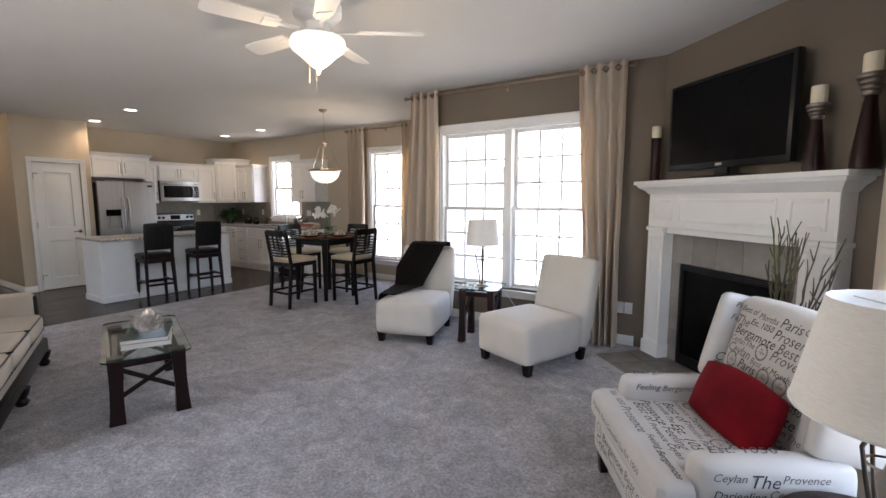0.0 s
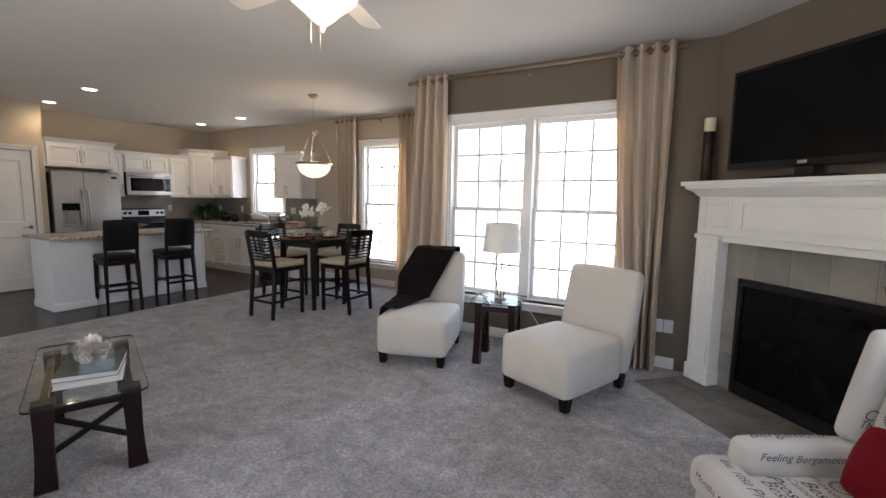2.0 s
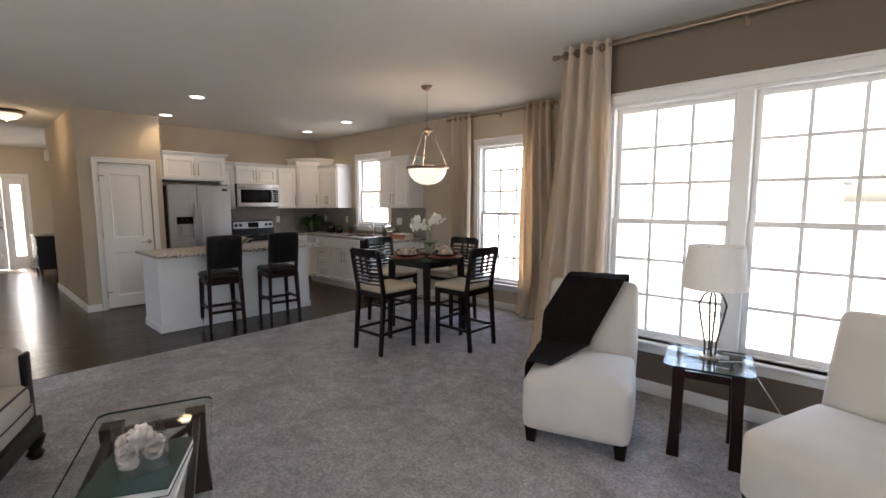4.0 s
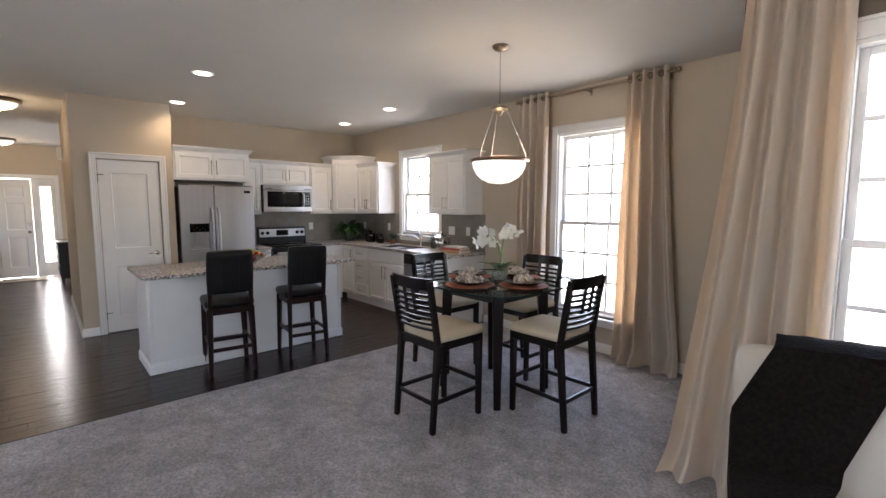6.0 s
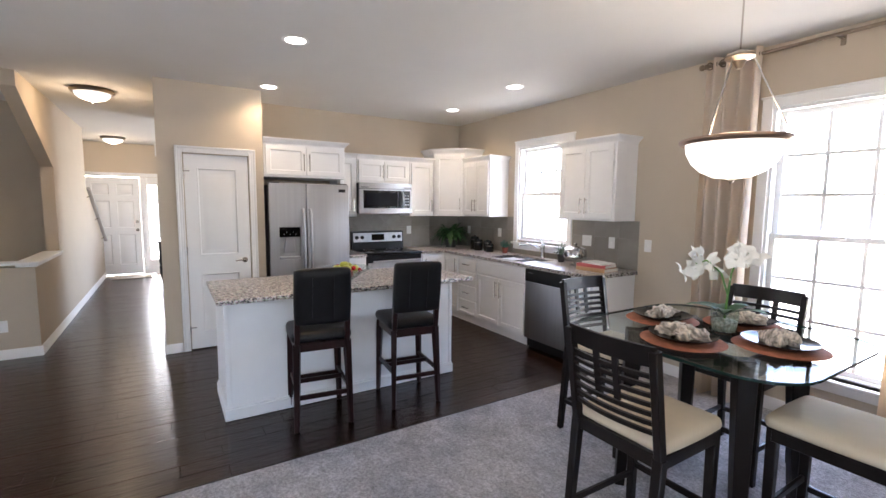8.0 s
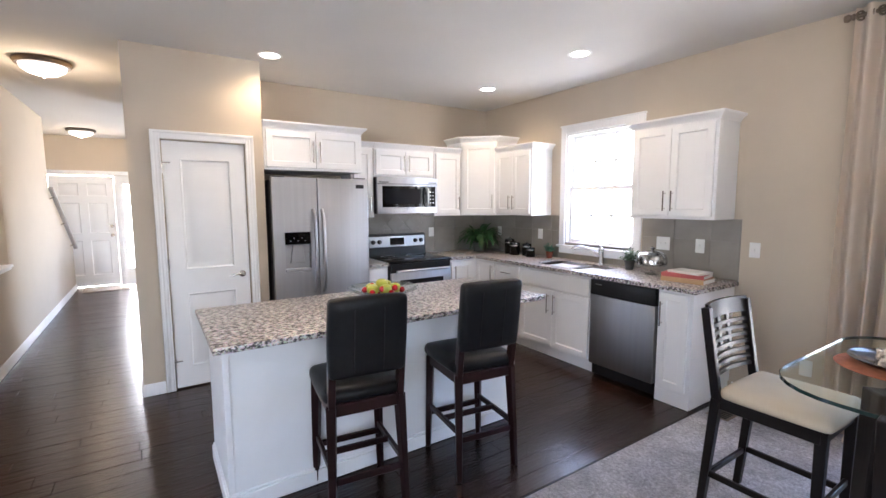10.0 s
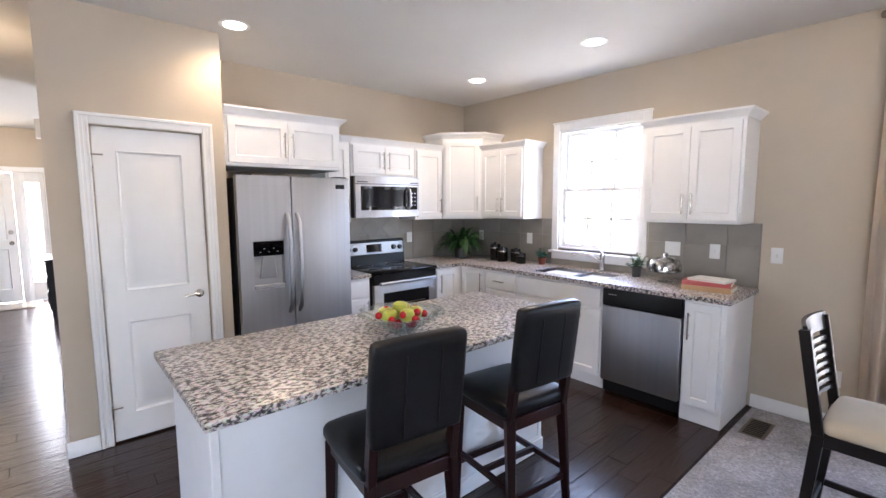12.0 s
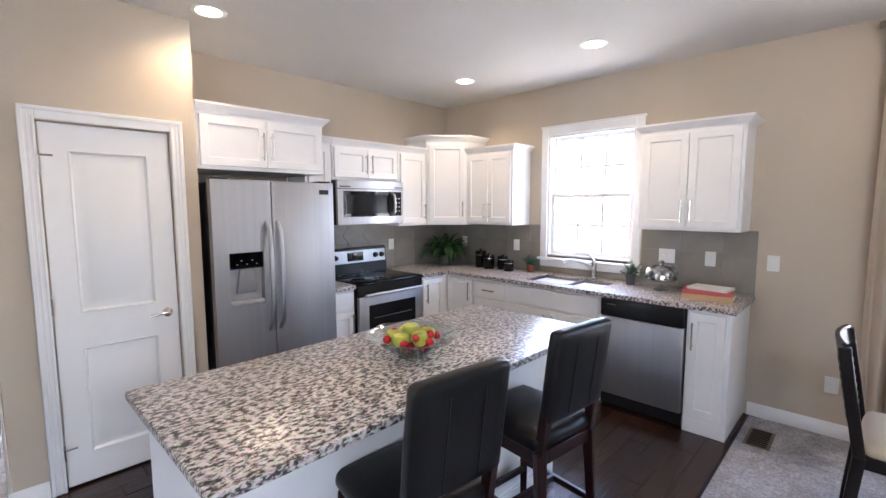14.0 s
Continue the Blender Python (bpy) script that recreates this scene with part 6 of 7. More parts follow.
part("bowl", lathe(bmesh.new(), [(0.212, -0.88), (0.205, -0.93), (0.18, -0.98), (0.14, -1.02), (0.08, -1.05), (0.001, -1.06)], seg=48, caps=False), M_BOWL, pd, "glowing alabaster bowl")
part("finial", lathe(bmesh.new(), [(0.012, -1.056), (0.014, -1.065), (0.004, -1.08)], seg=12), M_BRONZE, pd)
for k in range(3):
    a = 2 * math.pi * k / 3 + 0.5
    c, s = math.cos(a), math.sin(a)
    part("arm", tube(bmesh.new(), [(0.055 * c, 0.055 * s, -0.475), (0.1 * c, 0.1 * s, -0.58), (0.17 * c, 0.17 * s, -0.73), (0.224 * c, 0.224 * s, -0.866)], 0.0035, 8), M_NICKEL, pd)
lamp("pendant_bulb", "POINT", pose(PC[0], PC[1], H - 0.84), 0.3, WARM, 0.1)

TC = (-4.91, 4.745)
dt = thing("dining_table", "counter-height dining table with a glass top", "dining table", pose(TC[0], TC[1], 0))
for sx in (-1, 1):
    for sy in (-1, 1):
        lb = bmesh.new()
        bar(lb, (sx * 0.30, sy * 0.30, 0.003), (sx * 0.27, sy * 0.27, 0.89), 0.05, 0.05, 0.004, w1=0.085, d1=0.085)
        part("leg", lb, M_ESP, dt)
for s in (-1, 1):
    part("apron", box(-0.27, 0.27, s * 0.27 - 0.015, s * 0.27 + 0.015, 0.79, 0.885, bev=0.003), M_ESP, dt)
    part("apron", box(s * 0.27 - 0.015, s * 0.27 + 0.015, -0.255, 0.255, 0.79, 0.885, bev=0.003), M_ESP, dt)
glass_slab("glass_top", dt, 0.55, 0.55, 0.891, 0.903, 0.24, "clear glass top with a green edge")

M_SEAT = mat("beige_seat_fabric", (0.56, 0.47, 0.34), 0.85, vary=0.05, scale=6, bump=0.1, bscale=240)


def dining_chair(m):
    """Counter-height ladder-back chair; front at -y."""
    ob = thing("dining_chair", "espresso ladder-back counter chair with a beige seat", "chair", m, "chairs round the dining table")
    w, d = 0.198, 0.20
    for sx in (-1, 1):
        lb = bmesh.new()
        bar(lb, (sx * w * 0.94, -d, 0.003), (sx * w * 0.94, -d, 0.61), 0.034, 0.034, 0.003, w1=0.042, d1=0.042)
        part("front_leg", lb, M_ESP, ob)
        lb = bmesh.new()
        bar(lb, (sx * w, d + 0.05, 0.003), (sx * w, d, 0.60), 0.034, 0.034, 0.003, w1=0.042, d1=0.042)
        bar(lb, (sx * w, d, 0.59), (sx * w, d + 0.072, 1.03), 0.032, 0.04, 0.003)
        part("back_post", lb, M_ESP, ob)
        bm = bmesh.new()
        bar(bm, (sx * w * 0.96, -d, 0.21), (sx * w, d + 0.03, 0.21), 0.018, 0.03)
        part("stretcher", bm, M_ESP, ob)
        part("seat_rail", box(sx * w - 0.012, sx * w + 0.012, -d, d, 0.555, 0.61, bev=0.002), M_ESP, ob)
    for y, z in ((-d, 0.26), (d + 0.03, 0.20)):
        bm = bmesh.new()
        bar(bm, (-w, y, z), (w, y, z), 0.018, 0.03)
        part("stretcher", bm, M_ESP, ob)
    for y in (-d, d):
        part("seat_rail", box(-w, w, y - 0.012, y + 0.012, 0.555, 0.61, bev=0.002), M_ESP, ob)
    part("seat", soft(bmesh.new(), -0.21, 0.21, -0.235, 0.19, 0.60, 0.665, 0.03, 0.012), M_SEAT, ob, "padded beige seat")

    def slat(z0, z1, bow):
        bm = bmesh.new()
        n = 8
        yc = lambda z: d + 0.075 * (z - 0.60) / 0.46
        a = []
        for i in range(n + 1):
            x = -w + 2 * w * i / n
            b = bow * (1 - (x / w) ** 2)
            a.append([bm.verts.new((x, yc(z) + b + o, z)) for z, o in ((z0, -0.008), (z1, -0.008), (z1, 0.008), (z0, 0.008))])
        for p, q in zip(a, a[1:]):
            for k in range(4):
                bm.faces.new((p[k], p[(k + 1) % 4], q[(k + 1) % 4], q[k]))
        bm.faces.new(a[0][::-1]), bm.faces.new(a[-1])
        return bm
    part("top_rail", slat(0.965, 1.045, 0.03), M_ESP, ob)
    for k in range(7):
        z = 0.69 + 0.038 * k
        part("slat", slat(z, z + 0.018, 0.03), M_ESP, ob)
    for x in (-0.045, 0.045):
        bm = bmesh.new()
        bar(bm, (x, d + 0.072 * 0.19 / 0.43 + 0.029, 0.79), (x, d + 0.072 * 0.37 / 0.43 + 0.029, 0.97), 0.03, 0.012, 0.002, up=(0, 1, 0))
        part("splat", bm, M_ESP, ob)
    return ob


ch = dining_chair(pose(-4.85, 4.10, 0, 0, 0, 180))
copy_thing(ch, pose(-4.335, 4.72, 0, 0, 0, -90))
copy_thing(ch, pose(-5.0, 5.255, 0, 0, 0, 0))
copy_thing(ch, pose(-5.58, 4.83, 0, 0, 0, 90))

M_RUST = mat("rust_woven_placemat", (0.33, 0.11, 0.05), 0.8, vary=0.2, scale=30, bump=0.3, bscale=90)
M_PLATE = mat("black_glazed_plate", (0.012, 0.012, 0.015), 0.12, vary=0.1)
M_NAP = mat("cream_napkin", (0.55, 0.47, 0.39), 0.9, vary=0.75, scale=26, stretch=(1, 3, 1))
r = random.Random(4)
for k, (dx, dy) in enumerate(((0, -0.29), (0.29, 0), (0, 0.29), (-0.29, 0))):
    base = pose(TC[0] + dx, TC[1] + dy, 0.9035, 0, 0, 90 * k)
    pm = part("placemat", lathe(bmesh.new(), [(0.185, 0), (0.19, 0.003), (0.185, 0.006), (0.001, 0.006)], seg=40), M_RUST, None, "", base)
    tagged(pm, "round rust-coloured woven placemat", "placemat", "table settings")
    pl = part("plate", lathe(bmesh.new(), [(0.09, 0.0065), (0.105, 0.012), (0.15, 0.034), (0.152, 0.037), (0.105, 0.018), (0.001, 0.014)], seg=40), M_PLATE, None, "", base)
    tagged(pl, "black glazed dinner plate on a placemat", "plate", "table settings")
    bm = bmesh.new()
    bmesh.ops.create_icosphere(bm, subdivisions=5, radius=1)
    for v in bm.verts:
        a = math.atan2(v.co.y, v.co.x)
        lobe = 1 + 0.34 * math.sin(4 * a + k) + 0.14 * math.sin(11 * a + 3 * v.co.z + k)
        v.co = Vector((v.co.x * 0.094 * lobe, v.co.y * 0.056 * lobe, max(0.017, 0.040 + v.co.z * 0.028 * (1.2 + 0.5 * math.sin(4 * a)))))
        v.co += Vector(noise.noise_vector(v.co * 42 + Vector((k, 0, 0)))) * 0.014
        v.co.z = max(v.co.z, 0.0165)
    np_ = part("napkin", bm, M_NAP, None, "", base)
    tagged(np_, "crumpled cream patterned napkin in a ring", "napkin", "table settings")

# orchid
orc = thing("orchid", "white orchid in a clear glass pot", "potted plant", pose(TC[0] + 0.03, TC[1] + 0.03, 0.9035))
part("pot", lathe(bmesh.new(), [(0.05, 0), (0.06, 0.005), (0.066, 0.125), (0.062, 0.125), (0.056, 0.012), (0.001, 0.01)], seg=28), glass("pot_glass", (0.9, 0.95, 0.92), gloss=0.12), orc)
part("pebbles", lathe(bmesh.new(), [(0.05, 0.012), (0.056, 0.03), (0.06, 0.065), (0.03, 0.075), (0.001, 0.076)], seg=20), mat("pale_pebbles", (0.5, 0.5, 0.45), 0.7, vary=0.5, scale=70, bump=0.6, bscale=80), orc)
M_LEAF = mat("dark_orchid_leaf", (0.03, 0.10, 0.02), 0.4, vary=0.25, scale=12)
M_STEM = mat("orchid_stem", (0.12, 0.3, 0.06), 0.5, vary=0.2)
M_PETAL = mat("white_petal", (0.85, 0.84, 0.78), 0.6, vary=0.05)


def leaf(bm, at, yaw, length, wide, rise, droop, fold=0.2):
    n = 7
    R = Matrix.Rotation(yaw, 3, "Z")
    prev = None
    for i in range(n + 1):
        f = i / n
        w = wide * math.sin(math.pi * (0.08 + 0.92 * f)) ** 0.8
        x, z = length * f, rise * f - droop * f * f
        row = [bm.verts.new(Vector(at) + R @ Vector(p)) for p in ((x, -w, z + fold * w), (x, 0, z), (x, w, z + fold * w))]
        if prev:
            for k in (0, 1):
                bm.faces.new((prev[k], prev[k + 1], row[k + 1], row[k]))
        prev = row


r = random.Random(8)
for k in range(6):
    bm = bmesh.new()
    leaf(bm, (0, 0, 0.09), k * 1.05 + r.uniform(-0.2, 0.2), r.uniform(0.15, 0.21), 0.034, 0.14, r.uniform(0.08, 0.15))
    part("leaf", bm, M_LEAF, orc)
for dx, dy, top in ((-0.075, -0.06, 0.37), (0.035, 0.05, 0.43)):
    pts = [(0.0, 0.0, 0.07), (0.005, 0.005, 0.2), (dx * 0.3, dy * 0.3, 0.31), (dx, dy, top), (dx * 1.9, dy * 1.9, top - 0.03)]
    part("stem", tube(bmesh.new(), pts, 0.006, 8, 0.6), M_STEM, orc)
    for k in range(7):
        f = k / 6
        c = Vector((dx * (0.5 + 1.5 * f), dy * (0.5 + 1.5 * f), top - 0.05 + 0.05 * math.sin(math.pi * f) + r.uniform(-0.03, 0.03))) + Vector((r.uniform(-0.03, 0.03), r.uniform(-0.03, 0.03), 0))
        bm = bmesh.new()
        T_ = Matrix.Translation(c) @ Euler((r.uniform(0.6, 1.5), r.uniform(-0.4, 0.4), r.uniform(-0.6, 2.6))).to_matrix().to_4x4()
        for j in range(5):
            b2 = bmesh.new()
            leaf(b2, (0, 0, 0), j * 2 * math.pi / 5, 0.06, 0.031 if j % 2 else 0.024, 0.016, 0.022)
            bmesh.ops.transform(b2, matrix=T_, verts=b2.verts[:])
            me = bpy.data.meshes.new("t")
            b2.to_mesh(me)
            b2.free()
            bm.from_mesh(me)
            bpy.data.meshes.remove(me)
        bmesh.ops.create_icosphere(bm, subdivisions=1, radius=0.009, matrix=T_ @ Matrix.Translation((0, 0, 0.008)))
        part("blossom", bm, M_PETAL, orc, "white orchid blossom")


# ---- bar stools ----
def bar_stool(m):
    ob = thing("bar_stool", "dark wood bar stool with black leather seat and back", "bar stool", m, "bar stools at the island")
    w, d = 0.172, 0.185
    for sx in (-1, 1):
        lb = bmesh.new()
        bar(lb, (sx * (w + 0.012), -d - 0.012, 0.003), (sx * w * 0.98, -d, 0.60), 0.03, 0.03, 0.003, w1=0.045, d1=0.045)
        part("front_leg", lb, M_MAHOG, ob)
        lb = bmesh.new()
        bar(lb, (sx * (w + 0.012), d + 0.035, 0.003), (sx * w * 0.98, d - 0.005, 0.60), 0.03, 0.03, 0.003, w1=0.045, d1=0.045)
        bar(lb, (sx * w * 0.98, d - 0.005, 0.59), (sx * w * 0.98, d + 0.035, 0.86), 0.035, 0.04, 0.003)
        part("back_post", lb, M_MAHOG, ob)
        bm = bmesh.new()
        bar(bm, (sx * w, -d, 0.27), (sx * w, d + 0.02, 0.27), 0.02, 0.032)
        part("stretcher", bm, M_MAHOG, ob)
    for y, z in ((-d, 0.23), (d + 0.015, 0.23), (0.0, 0.272)):
        bm = bmesh.new()
        bar(bm, (-w, y, z), (w, y, z), 0.02, 0.032)
        part("stretcher", bm, M_MAHOG, ob)
    part("seat_frame", box(-w - 0.01, w + 0.01, -d - 0.015, d + 0.01, 0.545, 0.605, bev=0.004), M_MAHOG, ob)
    part("seat", soft(bmesh.new(), -0.2, 0.2, -0.225, 0.19, 0.60, 0.675, 0.03, 0.014), M_LEATHER, ob, "padded black leather seat")
    bm = soft(bmesh.new(), -0.185, 0.185, -0.03, 0.03, 0, 0.38, 0.02, 0.005)
    B = pose(0, 0.205, 0.74, -7)
    bmesh.ops.transform(bm, matrix=B, verts=bm.verts[:])
    bk = part("backrest", bm, M_LEATHER, ob, "black leather back pad")
    for x in (-0.07, 0.07):
        for y in (-0.036, 0.036):
            s = rod(bmesh.new(), (x, y * 0.97, 0.03), (x, y * 0.97, 0.33), 0.0022, seg=6)
            bmesh.ops.transform(s, matrix=B, verts=s.verts[:])
            part("seam", s, M_BLACK, bk)
    return ob


st = bar_stool(pose(-6.888, 3.25, 0, 0, 0, -97))
copy_thing(st, pose(-6.868, 3.96, 0, 0, 0, -97))

# ---- things on the kitchen counters ----
fb_ = thing("fruit_bowl", "scalloped clear glass fruit bowl on the island", "bowl", pose(-7.28, 3.60, 0.9145))
bm = bmesh.new()
prof = [(0.05, 0), (0.06, 0.004), (0.12, 0.045), (0.165, 0.08), (0.215, 0.1), (0.212, 0.106), (0.16, 0.087), (0.115, 0.052), (0.055, 0.012), (0.001, 0.01)]
seg = 64
rings = [[bm.verts.new(((rr * (1 + (0.05 * math.cos(10 * t) if rr > 0.14 else 0))) * math.cos(t), (rr * (1 + (0.05 * math.cos(10 * t) if rr > 0.14 else 0))) * math.sin(t), z)) for t in (2 * math.pi * k / seg for k in range(seg))] for rr, z in prof]
for a, b in zip(rings, rings[1:]):
    for k in range(seg):
        bm.faces.new((a[k], a[(k + 1) % seg], b[(k + 1) % seg], b[k]))
bm.faces.new(rings[0][::-1])
part("bowl", bm, glass("bowl_glass", (0.86, 0.9, 0.9), gloss=0.22), fb_)
M_APPLE = mat("green_apple", (0.40, 0.42, 0.05), 0.3, vary=0.25, scale=12)
M_BERRY = mat("red_berry", (0.42, 0.015, 0.02), 0.25, vary=0.2, scale=20)
M_LIME = mat("orange_fruit", (0.6, 0.2, 0.03), 0.35, vary=0.15)


def apple(bm, c, rr):
    prof = [(0.001, -0.8), (0.25, -0.92), (0.6, -0.75), (0.92, -0.2), (1.0, 0.2), (0.88, 0.62), (0.5, 0.88), (0.2, 0.84), (0.001, 0.7)]
    return lathe(bm, [(a * rr, b * rr) for a, b in prof], c, 20)


def fruit(name, label, bm, material):
    ob = part(name, bm, material, None, "", pose(-7.28, 3.60, 0.9145))
    tagged(ob, label, "fruit", "fruit in the bowl")


for c in ((-0.07, -0.05, 0.085), (0.01, -0.075, 0.09), (0.065, -0.015, 0.095), (-0.03, 0.03, 0.105), (0.03, 0.065, 0.09), (-0.085, 0.04, 0.08), (0.0, -0.01, 0.12)):
    fruit("apple", "yellow-green apple in the glass bowl", apple(bmesh.new(), c, 0.038), M_APPLE)
r = random.Random(2)
for k in range(12):
    a = 2 * math.pi * k / 12
    rr = 0.085 if k % 2 else 0.115
    bm = bmesh.new()
    bmesh.ops.create_icosphere(bm, subdivisions=2, radius=0.019, matrix=Matrix.Translation((rr * math.cos(a), rr * math.sin(a), 0.085 + 0.02 * (k % 2) - 0.0)))
    fruit("red_fruit", "small red fruit in the glass bowl", bm, M_BERRY)
for a in (0.4, 2.0, 3.7, 5.2):
    bm = bmesh.new()
    bmesh.ops.create_icosphere(bm, subdivisions=2, radius=0.028, matrix=Matrix.Translation((0.055 * math.cos(a), 0.055 * math.sin(a), 0.05)))
    fruit("red_fruit", "small red fruit in the glass bowl", bm, M_BERRY)

for x, y, h, rr in ((-8.88, 6.07, 0.20, 0.06), (-8.74, 6.03, 0.165, 0.06), (-8.60, 6.09, 0.155, 0.055), (-8.48, 6.03, 0.12, 0.053)):
    ob = thing("canister", "glossy black kitchen canister with a chrome band", "canister", pose(x, y, 0.9145), "black canisters")
    part("body", lathe(bmesh.new(), [(rr * 0.95, 0), (rr, 0.005), (rr, h * 0.72), (0.002, h * 0.73)], seg=28), M_BGLASS, ob)
    part("band", lathe(bmesh.new(), [(rr + 0.001, h * 0.66), (rr + 0.002, h * 0.67), (rr + 0.001, h * 0.72), (rr - 0.004, h * 0.72)], seg=28, caps=False), M_NICKEL, ob, "chrome band")
    part("lid", lathe(bmesh.new(), [(rr * 0.98, h * 0.735), (rr, h * 0.78), (rr * 0.9, h * 0.9), (rr * 0.2, h * 0.93), (rr * 0.2, h), (0.001, h)], seg=28), M_BGLASS, ob)


def small_plant(label, m, pot_m, rad, hgt, n, spread, lm, ln, seed):
    ob = thing("potted_plant", label, "potted plant", m)
    part("pot", lathe(bmesh.new(), [(rad * 0.75, 0), (rad, hgt), (rad * 1.05, hgt), (rad * 1.05, hgt * 0.86), (rad * 0.9, hgt * 0.85), (0.001, hgt * 0.85)], seg=20), pot_m, ob)
    r = random.Random(seed)
    bm = bmesh.new()
    for k in range(n):
        a, e = r.uniform(0, 2 * math.pi), r.uniform(0.1, 1.0)
        p = Vector((r.uniform(-1, 1) * rad * 0.6, r.uniform(-1, 1) * rad * 0.6, hgt * 0.85))
        q = p + Vector((math.cos(a) * spread * e, math.sin(a) * spread * e, spread * r.uniform(0.5, 1.6) * (1.2 - 0.6 * e)))
        tube(bm, [p, (p + q) / 2 + Vector((0, 0, 0.01)), q], 0.0013, 4)
        for j in range(5):
            leaf(bm, p.lerp(q, 0.4 + 0.15 * j), r.uniform(0, 6.28), ln, ln * 0.3, ln * r.uniform(-0.2, 0.9), ln * 0.2)
    part("foliage", bm, lm, ob)


M_HERB = mat("grey_green_leaf", (0.07, 0.13, 0.06), 0.6, vary=0.3, scale=20)
M_TERRA = mat("red_clay_pot", (0.2, 0.05, 0.03), 0.6, vary=0.2)
M_DPOT = mat("dark_grey_pot", (0.06, 0.06, 0.06), 0.5, vary=0.2)
small_plant("small leafy plant in a red clay pot by the window", pose(-8.28, 6.13, 0.9145), M_TERRA, 0.042, 0.075, 26, 0.055, mat("teal_leaf", (0.05, 0.16, 0.11), 0.5, vary=0.3), 0.035, 1)
small_plant("spiky grey-green herb in a dark pot", pose(-7.26, 6.10, 0.9145), M_DPOT, 0.045, 0.085, 34, 0.085, M_HERB, 0.03, 2)

# fern in the corner
fern = thing("fern", "bushy dark green fern in the counter corner", "potted plant", pose(-9.30, 5.93, 0.9145))
part("pot", lathe(bmesh.new(), [(0.07, 0), (0.085, 0.1), (0.08, 0.11), (0.001, 0.1)], seg=20), M_DPOT, fern)
M_FERN = mat("fern_green", (0.022, 0.075, 0.018), 0.6, vary=0.4, scale=14)
r = random.Random(6)
for k in range(90):
    a = r.uniform(0, 2 * math.pi)
    lng = r.uniform(0.16, 0.34)
    rise = r.uniform(0.25, 0.62)
    dr = rise * r.uniform(0.55, 1.15)
    bm = bmesh.new()
    R = Matrix.Rotation(a, 3, "Z")
    n = 18
    for i in range(n):
        f = (i + 1) / n
        c = R @ Vector((lng * f, 0, 0.1 + rise * f - dr * f * f))
        c.z = max(c.z, 0.012)
        c.x, c.y = max(c.x, -0.26), min(c.y, 0.285)
        s = 0.034 * math.sin(math.pi * (0.1 + 0.88 * f)) + 0.004
        if i:
            for sgn in (-1, 1):
                d = R @ Vector((0.45 * s, sgn * s, -0.25 * s))
                bm.faces.new([bm.verts.new(q) for q in (last, last + d * 0.55, c + d, c)])
        last = c
    bmesh.ops.remove_doubles(bm, verts=bm.verts[:], dist=0.0002)
    part("frond", bm, M_FERN, fern)

# cake stand with a silver-patterned dome
ck = thing("cake_stand", "glass cake stand with a silver domed cover", "cake stand", pose(-6.99, 6.02, 0.9145))
part("stand", lathe(bmesh.new(), [(0.055, 0), (0.05, 0.006), (0.014, 0.02), (0.011, 0.06), (0.03, 0.075), (0.115, 0.08), (0.12, 0.088), (0.001, 0.086)], seg=36), glass("stand_glass", (0.93, 0.95, 0.95), gloss=0.12), ck)
bm = lathe(bmesh.new(), [(0.115, 0.09), (0.122, 0.10), (0.12, 0.145), (0.105, 0.178), (0.06, 0.20), (0.012, 0.206), (0.012, 0.216), (0.022, 0.23), (0.001, 0.242)], seg=36)
dm = mat("mottled_silver", (0.5, 0.5, 0.5), 0.12, 1.0, vary=0.95, scale=22, bump=0.7, bscale=20)
part("dome", bm, dm, ck, "mottled silver dome")
book("tan hardback book on the counter", pose(-6.63, 5.93, 0.9145, 0, 0, 185), 0.32, 0.22, 0.036, M_TANBK)
book("dusty red hardback book on the counter", pose(-6.64, 5.935, 0.951, 0, 0, 189), 0.31, 0.21, 0.03, M_REDBK)
book("white booklet on top of the books", pose(-6.62, 5.94, 0.9815, 0, 0, 174), 0.26, 0.18, 0.016, M_WHITEBK)

# floor register
vt = thing("floor_vent", "brown metal floor register in the carpet", "vent", pose(-6.26, 5.86, 0.002))
part("frame", box(-0.075, 0.075, -0.15, 0.15, 0, 0.005, bev=0.002), M_BRONZE, vt)
for k in range(9):
    part("slat", box(-0.055, 0.055, -0.13 + 0.03 * k, -0.118 + 0.03 * k, 0.005, 0.008), M_BLACK, vt)

# ---- hall ----
cn = thing("console_cabinet", "black console cabinet with curved feet by the front door", "cabinet", pose(-13.75, 2.40, 0))
part("body", box(-0.45, 0.45, -0.2, 0.2, 0.15, 0.80, bev=0.006), M_BLACK, cn)
part("top", box(-0.48, 0.48, -0.225, 0.225, 0.80, 0.83, bev=0.006), M_BLACK, cn)
for x in (-0.4, 0.4):
    for y in (-0.16, 0.16):
        lb = bmesh.new()
        bar(lb, (x, y, 0.003), (x, y, 0.16), 0.03, 0.03, 0.003, w1=0.05, d1=0.05)
        part("leg", lb, M_BLACK, cn)
for z in (0.22, 0.43, 0.63):
    dr = part("drawer", box(-0.42, 0.42, -0.212, -0.2, z, z + 0.16, bev=0.004), M_BLACK, cn)
    part("knob", lathe(bmesh.new(), [(0.012, 0), (0.014, 0.01), (0.001, 0.016)], (0, 0, 0), 12), M_NICKEL, dr, m=pose(0, -0.212, z + 0.08, 90))
tagged(part("door_chime", box(-11.5, -11.36, YP0 - 0.05, YP0, 2.2, 2.38, bev=0.008), M_WHITE), "white door chime box on the hall wall", "chime")

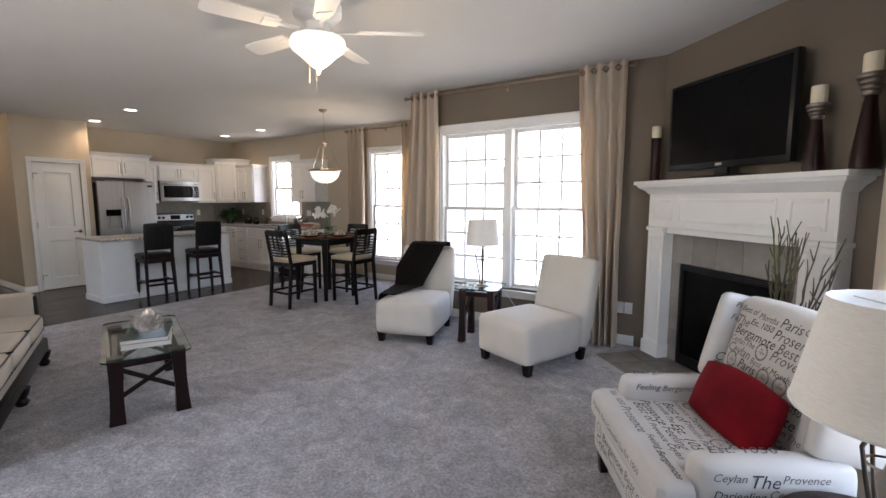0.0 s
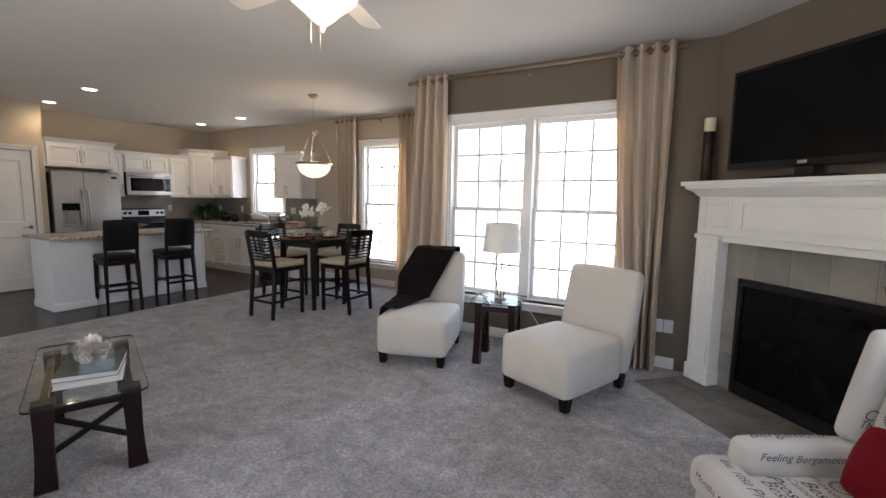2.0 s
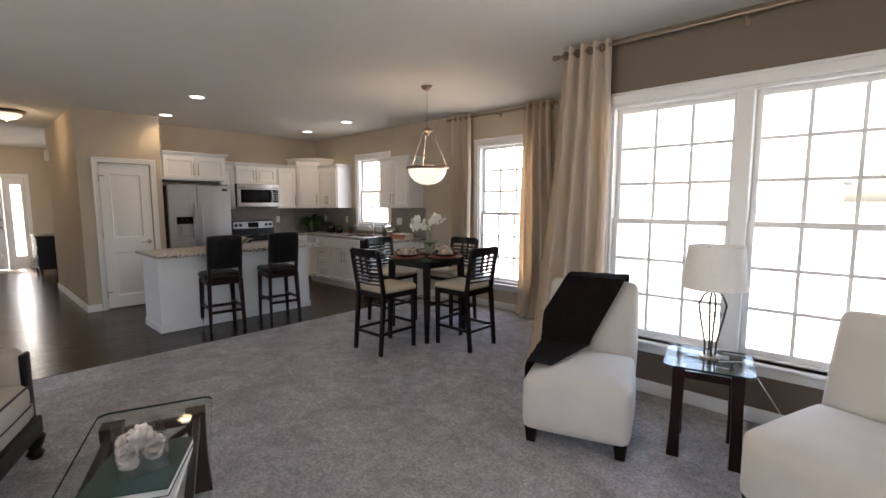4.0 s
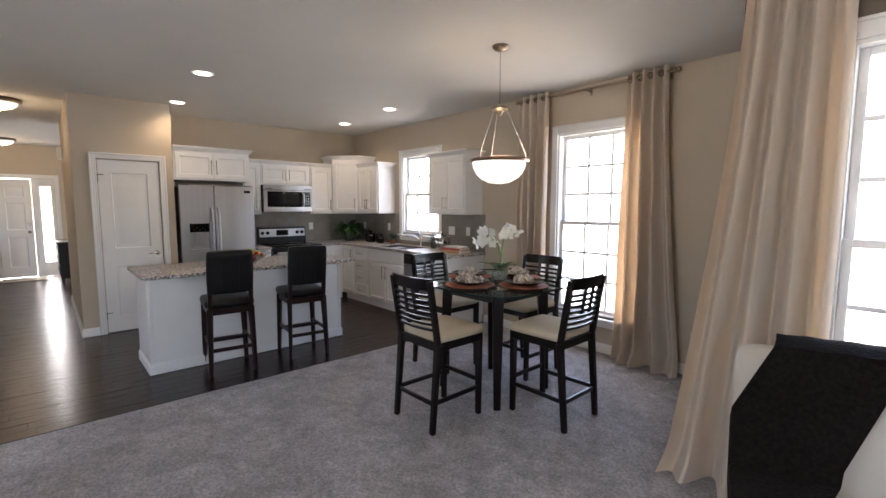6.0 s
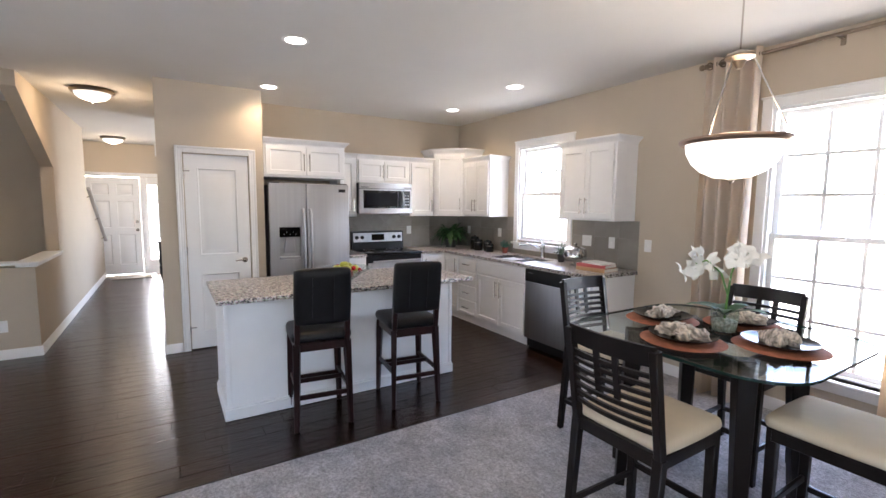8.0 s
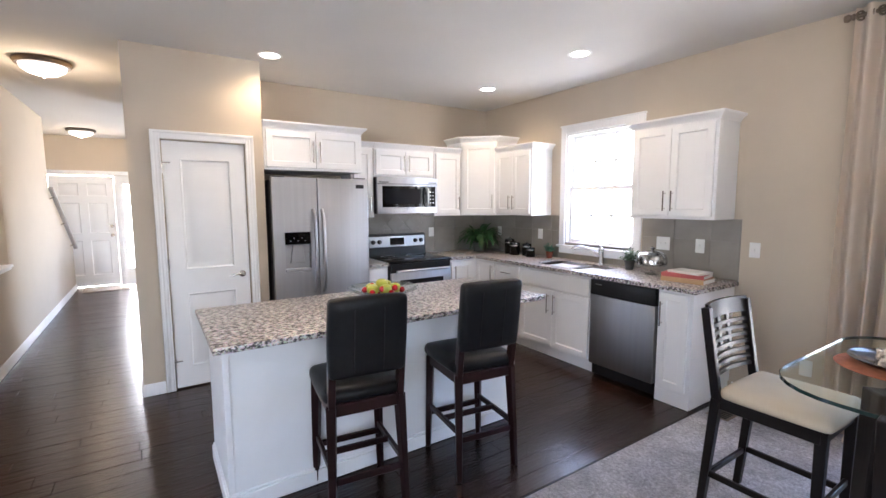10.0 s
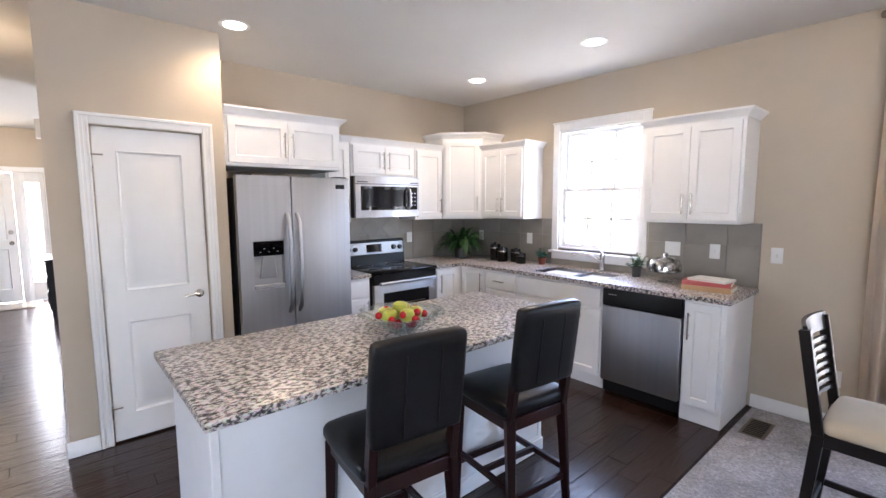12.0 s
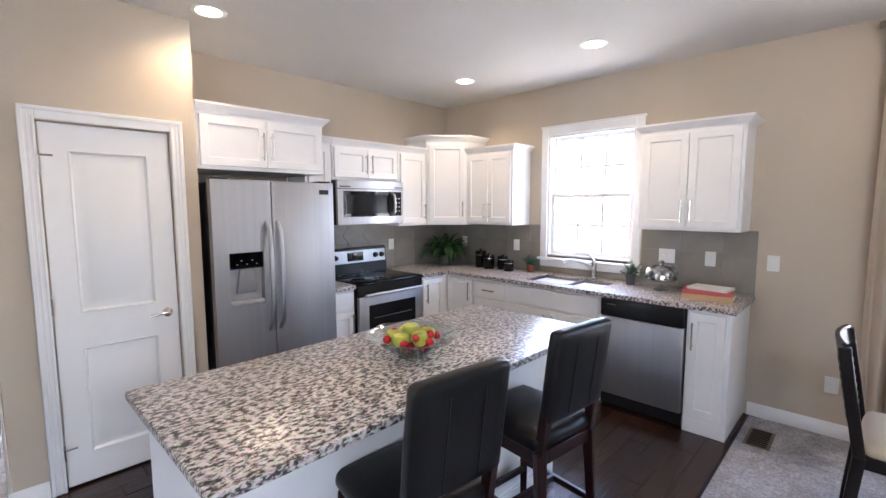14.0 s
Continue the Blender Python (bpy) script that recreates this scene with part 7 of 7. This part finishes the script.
# ---- outdoors ----
M_LAND = mat("pale_dry_ground", (0.36, 0.34, 0.29), 0.95, vary=0.2, scale=0.4)
M_ROAD = mat("pale_concrete_road", (0.42, 0.41, 0.40), 0.9, vary=0.1, scale=0.7)
M_SIDE = mat("pale_siding", (0.70, 0.69, 0.66), 0.7, vary=0.03)
M_ROOF = mat("grey_shingle", (0.2, 0.19, 0.18), 0.9, vary=0.2, scale=3)
struct("ground", box(-900, 900, -900, 900, -0.62, -0.5), M_LAND, "pale dry ground round the house", "ground")
struct("road", box(-200, 200, 19, 26, -0.5, -0.48), M_ROAD, "pale concrete street", "road")


struct("siding_return", box(XJ + W, XJ + W + 0.02, YL + W, YK + W, -0.5, H + 0.3), M_SIDE, "pale siding outside the dining area")


def house(m, w, label):
    ob = thing("house", label, "house", m, "houses across the street")
    part("wall", box(0, w, 0, 9, 0, 3.1), M_SIDE, ob)
    part("roof", prism(bmesh.new(), [(-0.4, 3.1), (4.5, 5.6), (9.4, 3.1)], "x", -0.4, w + 0.4), M_ROOF, ob)
    gd = part("garage_door", box(0.8, 5.4, -0.04, 0, 0, 2.2), M_WHITE, ob)
    for k in range(3):
        part("panel_line", box(0.8, 5.4, -0.05, -0.04, 0.55 * (k + 1) - 0.02, 0.55 * (k + 1)), M_ROOF, gd)
    for x in (7.2, w - 1.8):
        wn = part("window", box(x - 0.6, x + 0.6, -0.06, 0, 0.9, 2.2), M_WHITE, ob)
        part("pane", box(x - 0.52, x + 0.52, -0.07, -0.06, 0.98, 2.12), M_STILE, wn)
    part("door", box(5.9, 6.5, -0.05, 0, 0, 2.1), M_TANBK, ob)


house(pose(-14, 36, -0.5), 12, "pale sided house across the street")
house(pose(3, 37, -0.5), 12, "pale sided house across the street")
house(pose(-32, 36.5, -0.5), 13, "pale sided house across the street")
tk = thing("pickup_truck", "grey pickup truck parked across the street", "truck", pose(-0.5, 23.2, -0.48))
M_TRUCK = mat("grey_truck_paint", (0.2, 0.21, 0.23), 0.3, vary=0.05, coat=0.6)
part("body", prism(bmesh.new(), [(0, 0.45), (0, 1.05), (1.9, 1.1), (2.2, 1.75), (3.5, 1.78), (4.1, 1.15), (5.3, 1.05), (5.4, 0.5)], "y", -0.9, 0.9), M_TRUCK, tk)
part("side_window", prism(bmesh.new(), [(2.35, 1.2), (2.45, 1.65), (3.4, 1.68), (3.8, 1.2)], "y", -0.905, 0.905), M_BGLASS, tk)
for x in (1.0, 4.3):
    for y in (-0.8, 0.8):
        wl = part("wheel", rod(bmesh.new(), (x, y - 0.12, 0.385), (x, y + 0.12, 0.385), 0.38, seg=24), M_BLACK, tk)
        part("rim", rod(bmesh.new(), (x, y - 0.125, 0.385), (x, y + 0.125, 0.385), 0.2, seg=16), M_NICKEL, wl)

# ---- plank floor ----
def plank_material():
    m = mat("dark_hand_scraped_wood", (0.021, 0.0085, 0.0055), 0.23, vary=0.4, scale=7, stretch=(4, 0.5, 1), bump=0.3, bscale=14, rand=0.35, rvary=0.07, spec=0.4)
    return m


M_PLANK = plank_material()
wf = tagged(new("floor_wood"), "dark glossy hand-scraped plank floor", "floor", kind="structure")
part("subfloor", box(XD - W, XC, YS - W, YK + W, -0.1, -0.004), M_BLACK, wf)
part("edge_strip", box(XC - 0.012, XC, YS, YK, -0.004, 0.002, bev=0.001), M_ESP, wf)
PW = 0.127
rng = random.Random(5)
shared, singles = {}, 0
x = XC - 0.014
verts, faces = [], []
while x > XD:
    y = (YS if x > -9.6 else -0.2) - rng.uniform(0, 0.8)
    ymax = YK if x > XB else 3.8
    ymin = YS if x > -9.6 else -0.2
    while y < ymax:
        ln = rng.choice((0.5, 0.7, 0.9, 1.1, 1.3))
        a, b = max(y, ymin), min(y + ln, ymax)
        x0, x1 = max(x - PW, XD), x
        near = singles < 300 and ((x > -9.0 and 1.3 < y < 5.3) or (-11.5 < x <= -9.0 and 1.0 < y < 2.3)) and a == y and b == y + ln and x0 == x - PW
        if near:
            key = ln
            if key not in shared:
                shared[key] = mesh("plank", box(-PW + 0.0008, -0.0008, 0.0008, ln - 0.0008, -0.0039, 0.0, bev=0.0015), M_PLANK)
            part("plank", shared[key], M_PLANK, wf, m=pose(x, y, rng.uniform(-0.0006, 0.0006)))
            singles += 1
        elif b - a > 0.02:
            k = len(verts)
            dz = rng.uniform(-0.0006, 0.0006)
            g, e = 0.0008, 0.0025
            for zz, o in ((-0.0039, g), (dz - 0.0012, g), (dz, e)):
                verts += [(x0 + o, a + o, zz), (x1 - o, a + o, zz), (x1 - o, b - o, zz), (x0 + o, b - o, zz)]
            for r0 in (k, k + 4):
                for q in range(4):
                    faces.append((r0 + q, r0 + (q + 1) % 4, r0 + 4 + (q + 1) % 4, r0 + 4 + q))
            faces.append((k + 8, k + 9, k + 10, k + 11))
        y += ln
    x -= PW
me = bpy.data.meshes.new("planks")
me.from_pydata(verts, [], faces)
me.materials.append(M_PLANK)
tagged(part("planks", me, M_PLANK, wf), "dark planks farther off", kind="stuff")
